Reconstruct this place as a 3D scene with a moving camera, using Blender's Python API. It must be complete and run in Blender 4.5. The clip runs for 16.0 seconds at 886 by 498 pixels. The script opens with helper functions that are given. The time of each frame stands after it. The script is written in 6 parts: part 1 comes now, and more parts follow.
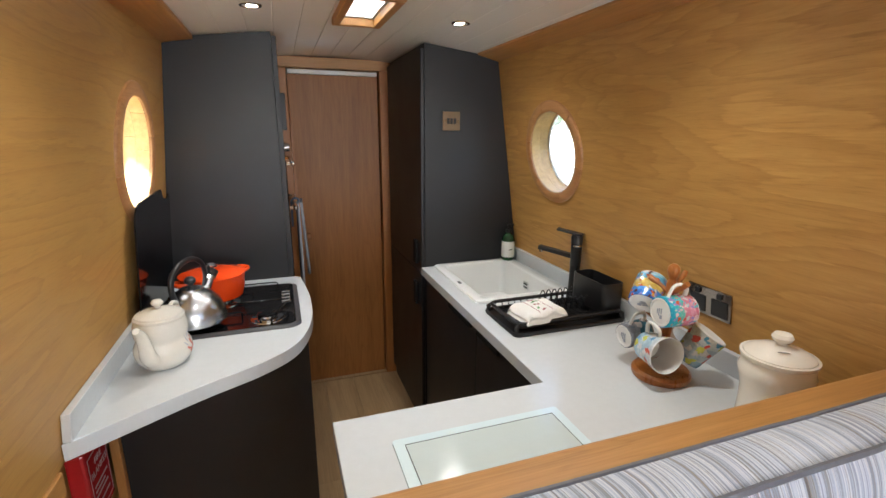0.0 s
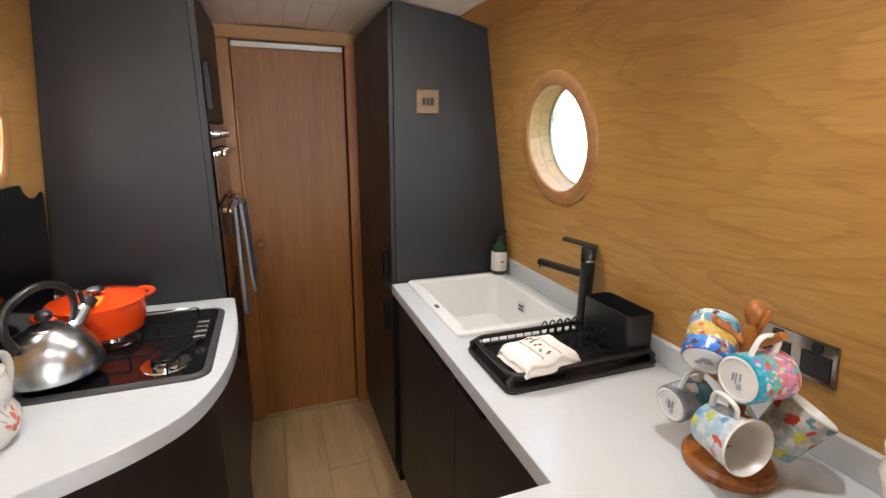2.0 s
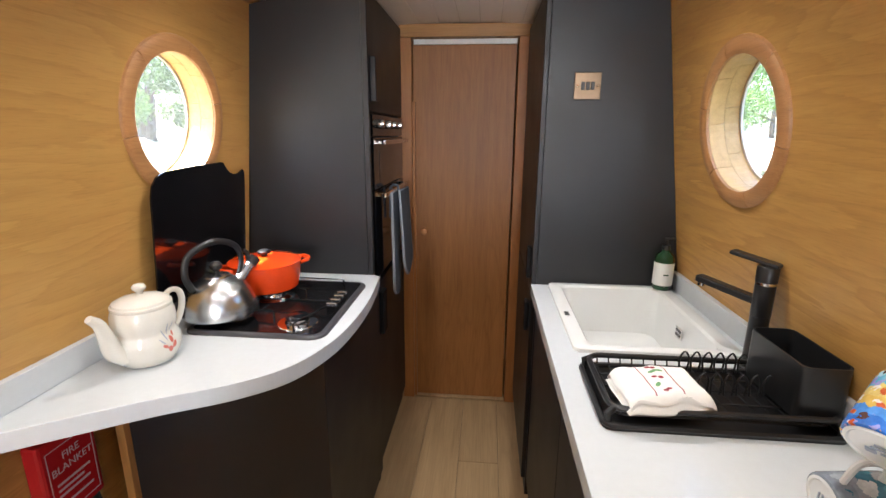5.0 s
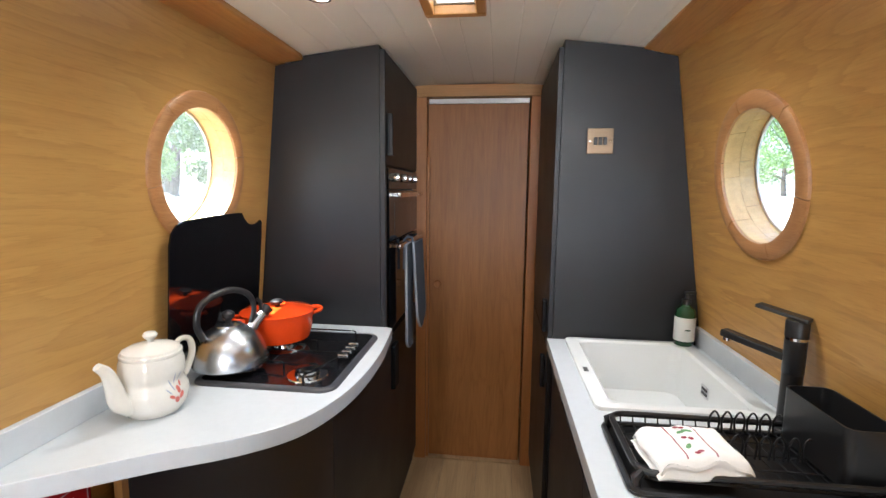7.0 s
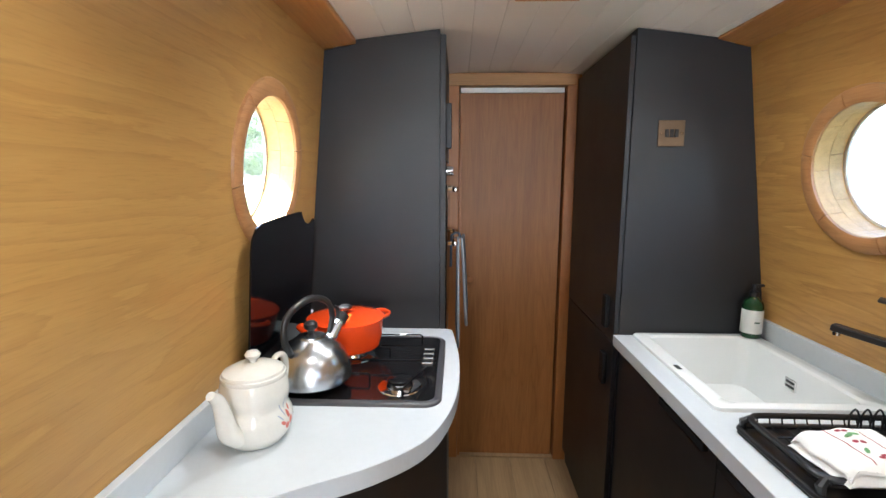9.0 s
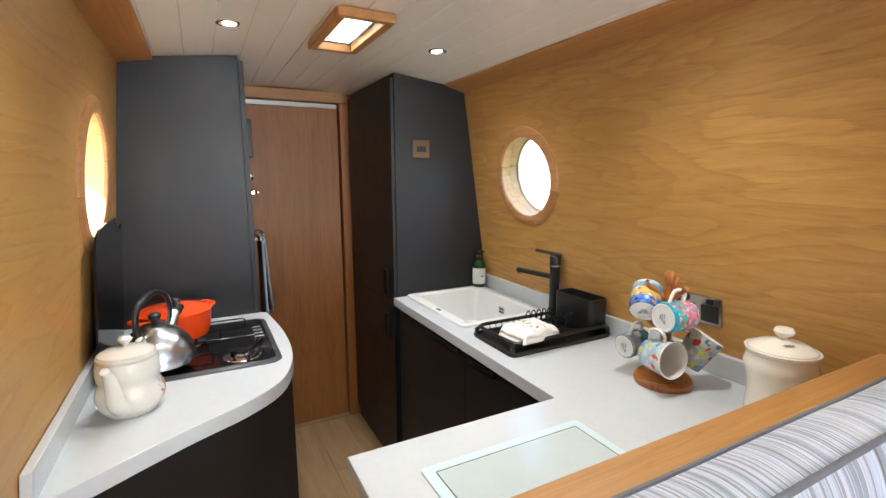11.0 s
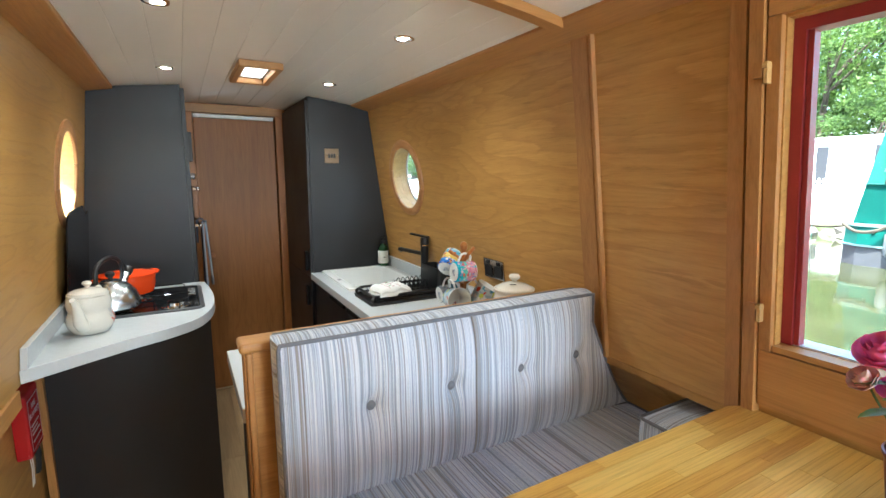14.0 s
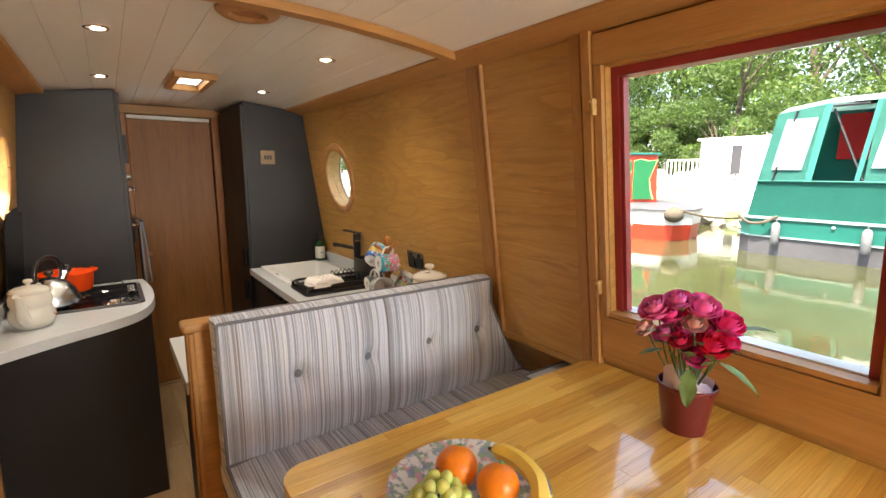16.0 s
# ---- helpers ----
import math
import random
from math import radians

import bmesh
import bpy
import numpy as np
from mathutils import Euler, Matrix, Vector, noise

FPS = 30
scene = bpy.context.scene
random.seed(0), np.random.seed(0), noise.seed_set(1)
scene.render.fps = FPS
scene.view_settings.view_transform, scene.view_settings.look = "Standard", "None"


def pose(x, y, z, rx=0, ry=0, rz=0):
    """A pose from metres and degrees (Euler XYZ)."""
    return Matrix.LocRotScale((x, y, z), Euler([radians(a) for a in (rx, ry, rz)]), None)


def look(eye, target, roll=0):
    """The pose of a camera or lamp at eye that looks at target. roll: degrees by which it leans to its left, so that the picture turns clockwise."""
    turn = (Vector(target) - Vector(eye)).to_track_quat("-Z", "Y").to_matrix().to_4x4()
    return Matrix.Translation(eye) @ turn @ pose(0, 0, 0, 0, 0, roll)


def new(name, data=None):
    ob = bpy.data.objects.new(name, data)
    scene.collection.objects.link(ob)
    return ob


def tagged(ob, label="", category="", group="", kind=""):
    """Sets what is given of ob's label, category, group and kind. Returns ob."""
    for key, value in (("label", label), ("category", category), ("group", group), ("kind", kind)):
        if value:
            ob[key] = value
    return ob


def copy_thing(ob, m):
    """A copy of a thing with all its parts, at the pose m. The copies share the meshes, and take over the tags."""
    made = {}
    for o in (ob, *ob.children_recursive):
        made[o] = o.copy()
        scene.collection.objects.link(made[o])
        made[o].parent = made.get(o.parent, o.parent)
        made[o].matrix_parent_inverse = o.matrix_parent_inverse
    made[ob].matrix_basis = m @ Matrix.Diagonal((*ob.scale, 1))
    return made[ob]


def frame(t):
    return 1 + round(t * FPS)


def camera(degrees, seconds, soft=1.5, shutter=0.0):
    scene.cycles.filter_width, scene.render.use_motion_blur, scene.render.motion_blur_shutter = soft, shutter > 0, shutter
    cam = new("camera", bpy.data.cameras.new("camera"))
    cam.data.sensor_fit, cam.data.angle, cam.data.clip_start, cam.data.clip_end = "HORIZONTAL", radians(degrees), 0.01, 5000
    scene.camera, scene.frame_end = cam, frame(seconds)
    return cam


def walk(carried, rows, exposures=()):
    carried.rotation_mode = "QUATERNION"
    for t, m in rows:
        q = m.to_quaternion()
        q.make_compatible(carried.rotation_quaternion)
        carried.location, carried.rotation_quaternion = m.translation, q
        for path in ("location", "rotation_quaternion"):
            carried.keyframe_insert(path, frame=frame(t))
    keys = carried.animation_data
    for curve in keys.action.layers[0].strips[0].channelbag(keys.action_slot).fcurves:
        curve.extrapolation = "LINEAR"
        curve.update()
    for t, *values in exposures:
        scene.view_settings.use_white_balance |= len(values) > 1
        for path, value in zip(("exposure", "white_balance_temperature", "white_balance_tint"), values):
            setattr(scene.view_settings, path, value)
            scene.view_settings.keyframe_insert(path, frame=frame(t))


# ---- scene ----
cam = camera(87.4, 16.0)
PATH = [
    (0, (-0.136, 0.138, 1.599), (0.505, 1.968, 1.107), 0.3),
    (0.5, (-0.091, 0.227, 1.588), (0.558, 2.053, 1.091), 0.3),
    (1, (0.003, 0.337, 1.568), (0.656, 2.16, 1.07), 0.2),
    (1.5, (0.091, 0.461, 1.536), (0.753, 2.283, 1.044), 0.4),
    (2, (0.076, 0.536, 1.536), (0.747, 2.356, 1.046), 0.5),
    (2.5, (0.106, 0.6, 1.505), (0.781, 2.417, 1.013), 0.6),
    (3, (0.137, 0.633, 1.498), (0.789, 2.458, 1.005), 0.6),
    (3.5, (0.203, 0.627, 1.487), (0.741, 2.49, 0.998), 0.6),
    (4, (0.27, 0.6, 1.487), (0.577, 2.516, 1.001), 0.6),
    (4.5, (0.312, 0.586, 1.489), (0.377, 2.525, 1.002), 0.4),
    (5, (0.319, 0.584, 1.489), (0.141, 2.516, 1.004), 0.4),
    (5.2, (0.321, 0.583, 1.488), (0.088, 2.51, 1.007), 0.3),
    (7.3, (0.304, 0.599, 1.474), (0.07, 2.571, 1.236), 0.6),
    (7.5, (0.292, 0.603, 1.477), (0.062, 2.576, 1.24), 0.5),
    (8, (0.201, 0.599, 1.488), (-0.026, 2.572, 1.246), 0.5),
    (8.5, (0.077, 0.614, 1.483), (-0.141, 2.581, 1.194), 0.4),
    (9, (-0.067, 0.648, 1.492), (-0.128, 2.625, 1.193), 0.2),
    (9.5, (-0.134, 0.639, 1.537), (0.168, 2.592, 1.232), 0.0),
    (10, (-0.211, 0.495, 1.536), (0.467, 2.351, 1.228), -0.2),
    (10.2, (-0.244, 0.44, 1.527), (0.55, 2.249, 1.216), -0.2),
    (12.3, (-0.314, -0.127, 1.522), (0.634, 1.605, 1.206), -0.2),
    (12.5, (-0.288, -0.183, 1.511), (0.659, 1.549, 1.195), -0.2),
    (13, (-0.217, -0.323, 1.52), (0.731, 1.409, 1.202), -0.2),
    (13.5, (-0.174, -0.42, 1.524), (0.778, 1.309, 1.203), -0.1),
    (14, (-0.161, -0.543, 1.524), (0.808, 1.179, 1.216), 0.2),
    (14.5, (-0.166, -0.685, 1.548), (0.804, 1.035, 1.235), 0.3),
    (15, (-0.191, -0.766, 1.561), (0.816, 0.933, 1.247), 0.4),
    (15.5, (-0.202, -0.81, 1.561), (0.876, 0.843, 1.239), 0.3),
    (16, (-0.199, -0.829, 1.559), (0.952, 0.773, 1.231), 0.2),
]
EXPOSURE = [(0, 3.02, 6050, 7), (3, 3.42, 6300, 11), (5, 3.45, 6050, 10), (10, 3.42, 5600, 5), (12.5, 3.27, 6400, 8), (14.5, 3.18, 5500, -3), (16, 2.85, 7300, 10)]
walk(cam, [(t, look(eye, target, roll)) for t, eye, target, roll in PATH], EXPOSURE)

# ---- world, sun, large lights ----
world = bpy.data.worlds.new("world")
scene.world = world
world.use_nodes = True
_nt = world.node_tree
_sky = _nt.nodes.new("ShaderNodeTexSky")
_sky.sky_type = 'NISHITA'
_sky.sun_disc = False
_sky.dust_density = 3.0
_sky.sun_elevation = radians(66.7)
_sky.sun_rotation = radians(255.1)
_nt.links.new(_sky.outputs[0], _nt.nodes["Background"].inputs[0])
_nt.nodes["Background"].inputs[1].default_value = 0.15
sun = new("sun", bpy.data.lights.new("sun", 'SUN'))
sun.data.energy, sun.data.angle, sun.data.color = 3.2, radians(0.5), (1.0, 0.95, 0.87)
# high over the port side
sun.matrix_world = look((-3.75, -1.0, 9.0), (0, 0, 0))


SPOT_W = 2.4
# fill lamp added behind the camera, in an unseen opening of the end wall
deck = new("added_fill", bpy.data.lights.new("added_fill", 'AREA'))
deck.data.shape, deck.data.size, deck.data.size_y, deck.data.energy, deck.data.color = 'RECTANGLE', 0.52, 0.84, 5.8, (0.98, 0.98, 0.98)
deck.matrix_world = look((0.60, -2.595, 1.40), (-0.30, 0.0, 1.50))

# ---- small builders ----


def thing(name, label, category, loc=(0, 0, 0), rz=0.0, group="", kind=""):
    ob = new(name)
    ob.empty_display_size = 0.05
    ob.matrix_world = pose(*loc, 0, 0, rz)
    return tagged(ob, label, category, group, kind)


def mesh_of(name, bm, material, smooth=False):
    bmesh.ops.recalc_face_normals(bm, faces=bm.faces)
    me = bpy.data.meshes.new(name)
    for f in bm.faces:
        f.smooth = smooth
    bm.to_mesh(me)
    bm.free()
    if smooth:
        me.set_sharp_from_angle(angle=radians(40))
    if material:
        me.materials.append(material)
    return me


def part(name, bm, material, parent, label="", smooth=False):
    ob = new(name, mesh_of(name, bm, material, smooth))
    ob.parent = parent
    if label:
        ob["label"] = label
    return ob


def structure(name, bm, material, label="", smooth=False):
    ob = new(name, mesh_of(name, bm, material, smooth))
    return tagged(ob, label, "", "", "structure")


def box(x0, x1, y0, y1, z0, z1, bev=0.0, seg=2):
    bm = bmesh.new()
    bmesh.ops.create_cube(bm, size=1.0)
    bmesh.ops.transform(bm, verts=bm.verts, matrix=Matrix.Translation(((x0 + x1) / 2, (y0 + y1) / 2, (z0 + z1) / 2)) @ Matrix.Diagonal((x1 - x0, y1 - y0, z1 - z0, 1)))
    if bev:
        bmesh.ops.bevel(bm, geom=bm.edges[:], offset=bev, segments=seg, affect='EDGES', profile=0.5)
    return bm


def join(*bms):
    out = bmesh.new()
    for b in bms:
        me = bpy.data.meshes.new("tmp")
        b.to_mesh(me)
        b.free()
        out.from_mesh(me)
        bpy.data.meshes.remove(me)
    return out


def moved(bm, m):
    bmesh.ops.transform(bm, verts=bm.verts, matrix=m)
    return bm


def lathe(profile, seg=32):
    """Turn (radius, height) pairs round z."""
    bm = bmesh.new()
    rings = []
    for r, z in profile:
        if r < 1e-5:
            rings.append([bm.verts.new((0, 0, z))])
        else:
            rings.append([bm.verts.new((r * math.cos(2 * math.pi * i / seg), r * math.sin(2 * math.pi * i / seg), z)) for i in range(seg)])
    for a, b in zip(rings, rings[1:]):
        if len(a) == 1 and len(b) == 1:
            continue
        for i in range(seg):
            j = (i + 1) % seg
            if len(a) == 1:
                bm.faces.new((a[0], b[j], b[i]))
            elif len(b) == 1:
                bm.faces.new((a[i], a[j], b[0]))
            else:
                bm.faces.new((a[i], a[j], b[j], b[i]))
    return bm


def smooth_line(pts, n=8):
    """Catmull-Rom through the points."""
    p = [Vector(q) for q in pts]
    p = [p[0] * 2 - p[1]] + p + [p[-1] * 2 - p[-2]]
    out = []
    for a, b, c, d in zip(p, p[1:], p[2:], p[3:]):
        for i in range(n):
            t = i / n
            out.append(0.5 * (2 * b + (c - a) * t + (2 * a - 5 * b + 4 * c - d) * t * t + (3 * b - a - 3 * c + d) * t ** 3))
    out.append(p[-2])
    return out


def tube(pts, r, seg=8, closed=False, flat=1.0):
    """Sweep a circle (or an oval, flat < 1) of radius r, or of one radius a point, along points."""
    bm = bmesh.new()
    pts = [Vector(p) for p in pts]
    n = len(pts)
    radii = r if isinstance(r, (list, tuple)) else [r] * n
    rings = []
    up = None
    for i, p in enumerate(pts):
        a = pts[(i - 1) % n] if closed or i else p
        b = pts[(i + 1) % n] if closed or i < n - 1 else p
        d = (b - a).normalized()
        if up is None:
            up = d.orthogonal().normalized()
        up = (up - d * up.dot(d))
        up = up.normalized() if up.length > 1e-6 else d.orthogonal().normalized()
        side = d.cross(up)
        rings.append([bm.verts.new(p + radii[i] * (math.cos(2 * math.pi * k / seg) * up + flat * math.sin(2 * math.pi * k / seg) * side)) for k in range(seg)])
    pairs = list(zip(rings, rings[1:])) + ([(rings[-1], rings[0])] if closed else [])
    for a, b in pairs:
        for k in range(seg):
            j = (k + 1) % seg
            bm.faces.new((a[k], a[j], b[j], b[k]))
    if not closed:
        bm.faces.new(rings[0])
        bm.faces.new(rings[-1][::-1])
    return bm


def grid(nu, nv, f):
    bm = bmesh.new()
    vs = [[bm.verts.new(f(i / nu, j / nv)) for j in range(nv + 1)] for i in range(nu + 1)]
    for i in range(nu):
        for j in range(nv):
            bm.faces.new((vs[i][j], vs[i + 1][j], vs[i + 1][j + 1], vs[i][j + 1]))
    return bm


def plate(outer, holes, place, depth):
    """A sheet with holes: 2D loops, laid out by place(u, v, w), w from 0 to depth."""
    bm = bmesh.new()
    edges = []
    for loop in [outer, *holes]:
        vs = [bm.verts.new((u, v, 0)) for u, v in loop]
        edges += [bm.edges.new((a, b)) for a, b in zip(vs, vs[1:] + vs[:1])]
    bmesh.ops.triangle_fill(bm, use_beauty=True, use_dissolve=False, edges=edges)
    got = bmesh.ops.extrude_face_region(bm, geom=bm.faces[:])
    for v in [g for g in got["geom"] if isinstance(g, bmesh.types.BMVert)]:
        v.co.z = depth
    for v in bm.verts:
        v.co = place(*v.co)
    return bm


def circle(cx, cy, r, n=48):
    return [(cx + r * math.cos(2 * math.pi * i / n), cy + r * math.sin(2 * math.pi * i / n)) for i in range(n)]


def rect(x0, x1, y0, y1, r=0.0, n=6):
    if r <= 0:
        return [(x0, y0), (x1, y0), (x1, y1), (x0, y1)]
    out = []
    for cx, cy, a in ((x1 - r, y0 + r, -90), (x1 - r, y1 - r, 0), (x0 + r, y1 - r, 90), (x0 + r, y0 + r, 180)):
        out += [(cx + r * math.cos(radians(a + 90 * i / n)), cy + r * math.sin(radians(a + 90 * i / n))) for i in range(n + 1)]
    return out


def prism(loop, z0, z1, bev=0.0, holes=()):
    bm = plate(loop, holes, lambda u, v, w: Vector((u, v, z0 + w)), z1 - z0)
    if bev:
        bmesh.ops.recalc_face_normals(bm, faces=bm.faces)
        es = [e for e in bm.edges if len(e.link_faces) == 2 and abs(e.link_faces[0].normal.z) + abs(e.link_faces[1].normal.z) > 0.9 and abs(abs(e.link_faces[0].normal.z) - abs(e.link_faces[1].normal.z)) > 0.5]
        bmesh.ops.bevel(bm, geom=es, offset=bev, segments=2, affect='EDGES', profile=0.5)
    return bm


# ---- materials ----


class Nodes:
    def __init__(self, name):
        self.m = bpy.data.materials.new(name)
        self.m.use_nodes = True
        self.t = self.m.node_tree
        self.b = self.t.nodes["Principled BSDF"]

    def n(self, kind, **kw):
        node = self.t.nodes.new("ShaderNode" + kind)
        for k, v in kw.items():
            node.inputs[k].default_value = v
        return node

    def link(self, a, b):
        self.t.links.new(a, b)

    def coords(self, scale=(1, 1, 1), kind="Object", rot=(0, 0, 0), shift=True):
        tc, mp = self.n("TexCoord"), self.n("Mapping")
        mp.inputs["Scale"].default_value = scale
        mp.inputs["Rotation"].default_value = rot
        self.link(tc.outputs[kind], mp.inputs["Vector"])
        if shift:
            info = self.n("ObjectInfo")
            mul = self.n("Math")
            mul.operation = 'MULTIPLY'
            mul.inputs[1].default_value = 7.0
            self.link(info.outputs["Random"], mul.inputs[0])
            self.link(mul.outputs[0], mp.inputs["Location"])
        return mp.outputs["Vector"]

    def noise(self, vec, scale=5.0, detail=4.0, rough=0.55, dist=0.0):
        n = self.n("TexNoise", Scale=scale, Detail=detail, Roughness=rough, Distortion=dist)
        self.link(vec, n.inputs["Vector"])
        return n.outputs["Fac"]

    def math(self, op, a, b=0.0, c=0.0):
        n = self.n("Math")
        n.operation = op
        for i, v in enumerate((a, b, c)):
            if isinstance(v, (int, float)):
                n.inputs[i].default_value = v
            else:
                self.link(v, n.inputs[i])
        return n.outputs[0]

    def ramp(self, fac, stops, mode='LINEAR'):
        n = self.n("ValToRGB")
        n.color_ramp.interpolation = mode
        el = n.color_ramp.elements
        while len(el) < len(stops):
            el.new(0.5)
        for e, (p, c) in zip(el, stops):
            e.position, e.color = p, (*c, 1)
        self.link(fac, n.inputs["Fac"])
        return n.outputs["Color"]

    def mix(self, fac, a, b, mode='MIX'):
        n = self.n("Mix")
        n.data_type, n.blend_type = 'RGBA', mode
        for i, v in ((0, fac), (6, a), (7, b)):
            if isinstance(v, (int, float)):
                n.inputs[i].default_value = v
            elif isinstance(v, tuple):
                n.inputs[i].default_value = (*v, 1)
            else:
                self.link(v, n.inputs[i])
        return n.outputs[2]

    def bump(self, height, strength=0.2, dist=0.002):
        n = self.n("Bump", Strength=strength, Distance=dist)
        self.link(height, n.inputs["Height"])
        self.link(n.outputs["Normal"], self.b.inputs["Normal"])

    def done(self, color=None, rough=0.5, metal=0.0, **kw):
        for key, v in (("Base Color", color), ("Roughness", rough), ("Metallic", metal), *kw.items()):
            if v is None:
                continue
            if isinstance(v, (int, float)):
                self.b.inputs[key].default_value = v
            elif isinstance(v, tuple):
                self.b.inputs[key].default_value = (*v, 1) if len(v) == 3 else v
            else:
                self.link(v, self.b.inputs[key])
        return self.m


def wood(name, dark, mid, light, axis=1, size=1.0, rough=0.45, figure=0.35, bump=0.15, coat=0.0, turn=(0, 0, 0)):
    """Timber with its grain along an axis: pores, streaks and the contour figure of cut veneer."""
    w = Nodes(name)
    low, mid_s, fine = [6.0 / size] * 3, [13.0 / size] * 3, [150.0 / size] * 3
    low[axis], mid_s[axis], fine[axis] = 0.62 / size, 0.75 / size, 3.5 / size
    a = w.noise(w.coords(tuple(low), rot=turn), 1.0, 2.5, 0.5, 0.5)
    bands = w.math('PINGPONG', w.math('MULTIPLY', a, 18.0), 1.0)
    b = w.noise(w.coords(tuple(mid_s), rot=turn), 1.0, 6.0, 0.65, 0.3)
    c = w.noise(w.coords(tuple(fine), rot=turn), 1.0, 3.0, 0.6)
    d = w.noise(w.coords((0.9, 0.9, 0.9), rot=turn), 1.0, 2.0)
    col = w.ramp(b, [(0.30, dark), (0.5, mid), (0.70, light)])
    fig = w.ramp(bands, [(0.0, tuple(v * 0.8 for v in dark)), (0.28, mid), (1.0, light)])
    amount = w.math('MULTIPLY', w.ramp(d, [(0.35, (0.35, 0.35, 0.35)), (0.62, (1, 1, 1))]), figure)
    col = w.mix(amount, col, fig)
    col = w.mix(0.35, col, w.ramp(c, [(0.3, tuple(v * 0.70 for v in mid)), (0.62, light)]))
    w.bump(c, bump, 0.0015)
    r = w.math('MULTIPLY_ADD', b, 0.22, rough - 0.11)
    return w.done(col, r, **({"Coat Weight": coat, "Coat Roughness": 0.12} if coat else {}))


def veneer(name, dark, mid, light, figure=1.0):
    """Large crown-cut sheets: ragged-edged cathedrals and wispy streaks along y over fine flecked grain."""
    w = Nodes(name)
    field = w.noise(w.coords((2.6, 0.70, 4.2)), 1.0, 2.0, 0.45, 0.35)
    wisp = w.noise(w.coords((38, 4.2, 46)), 1.0, 5.0, 0.66, 0.7)
    fine = w.noise(w.coords((240, 18.0, 330)), 1.0, 3.0, 0.65)
    where = w.noise(w.coords((1.3, 0.8, 1.7)), 1.0, 2.0)
    tone = w.noise(w.coords((0.7, 0.7, 0.9)), 1.0, 2.0)
    # growth rings: a soft rise from pale early wood, then a sharp ragged edge of late wood
    ring = w.math('FRACT', w.math('MULTIPLY_ADD', field, 17.0, w.math('MULTIPLY', wisp, 0.85)))
    line = w.ramp(ring, [(0.0, (0, 0, 0)), (0.62, (0.25, 0.25, 0.25)), (0.94, (1, 1, 1)), (1.0, (0.1, 0.1, 0.1))])
    deep = tuple(a * 0.78 for a in dark)
    col = w.ramp(tone, [(0.35, tuple(a * 0.94 for a in mid)), (0.65, tuple(a * 1.07 for a in mid))])
    amount = w.ramp(where, [(0.36, (0.45, 0.45, 0.45)), (0.60, (1.0, 1.0, 1.0))])
    streaks = w.ramp(wisp, [(0.33, deep), (0.44, tuple(0.4 * a + 0.6 * b for a, b in zip(dark, mid))), (0.53, mid), (0.64, light)])
    col = w.mix(w.math('MULTIPLY', amount, 0.80 * figure), col, streaks)
    col = w.mix(w.math('MULTIPLY', w.math('MULTIPLY', amount, line), 0.82), col, dark)
    fleck = w.ramp(fine, [(0.30, tuple(a * 0.60 for a in mid)), (0.44, mid), (0.72, light)])
    col = w.mix(0.28, col, fleck)
    w.bump(fine, 0.10, 0.0010)
    return w.done(col, w.math('MULTIPLY_ADD', wisp, 0.20, 0.33))


def paint(name, color, rough=0.5, vary=0.06, scale=6.0, bump=0.03, metal=0.0, grain=180.0, even=False, **kw):
    """A painted, moulded or glazed surface with faint mottling and grain."""
    p = Nodes(name)
    v = p.coords()
    a, g = p.noise(v, scale, 4.0), p.noise(v, grain, 2.0)
    f = p.math('MULTIPLY_ADD', a, 0.7, p.math('MULTIPLY', g, 0.3))
    col = p.ramp(f, [(0.25, tuple(c * (1 - vary) for c in color)), (0.75, tuple(min(c * (1 + vary), 1) for c in color))])
    r = rough if even else p.math('MULTIPLY_ADD', a, 0.16, rough - 0.08)
    if bump:
        p.bump(g, bump, 0.001)
    return p.done(col, r, metal, **kw)


OAK_D, OAK_M, OAK_L = (0.335, 0.162, 0.038), (0.490, 0.268, 0.073), (0.575, 0.336, 0.106)
M_VENEER = veneer("oak_veneer_sheet", OAK_D, OAK_M, OAK_L)
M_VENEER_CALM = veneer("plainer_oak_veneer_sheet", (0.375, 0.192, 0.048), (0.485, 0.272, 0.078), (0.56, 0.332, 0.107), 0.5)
M_TRIM_Y = wood("oak_trim_lengthways", (0.30, 0.135, 0.035), (0.44, 0.215, 0.06), (0.52, 0.27, 0.09), 1, 0.5, 0.42, 0.3)
M_TRIM_X = wood("oak_trim_across", (0.30, 0.135, 0.035), (0.44, 0.215, 0.06), (0.52, 0.27, 0.09), 0, 0.5, 0.42, 0.3)
M_TRIM_Z = wood("oak_trim_upright", (0.27, 0.120, 0.032), (0.40, 0.19, 0.055), (0.47, 0.24, 0.08), 2, 0.5, 0.42, 0.3)
M_RING = wood("porthole_oak", (0.29, 0.125, 0.042), (0.40, 0.19, 0.07), (0.48, 0.25, 0.10), 1, 0.35, 0.4, 0.3)
# paler than the ring oak: daylight glow inside the portholes put into the colour
M_LINER = wood("brightened_oak_liner", (0.46, 0.27, 0.090), (0.60, 0.38, 0.14), (0.70, 0.48, 0.20), 1, 0.35, 0.35, 0.2)
M_DOOR = wood("door_oak", (0.22, 0.082, 0.020), (0.345, 0.138, 0.036), (0.44, 0.190, 0.056), 2, 0.5, 0.5, 0.38)
M_DOORTRIM = wood("door_frame_oak", (0.33, 0.125, 0.034), (0.43, 0.170, 0.048), (0.50, 0.215, 0.066), 2, 0.4, 0.45, 0.25)
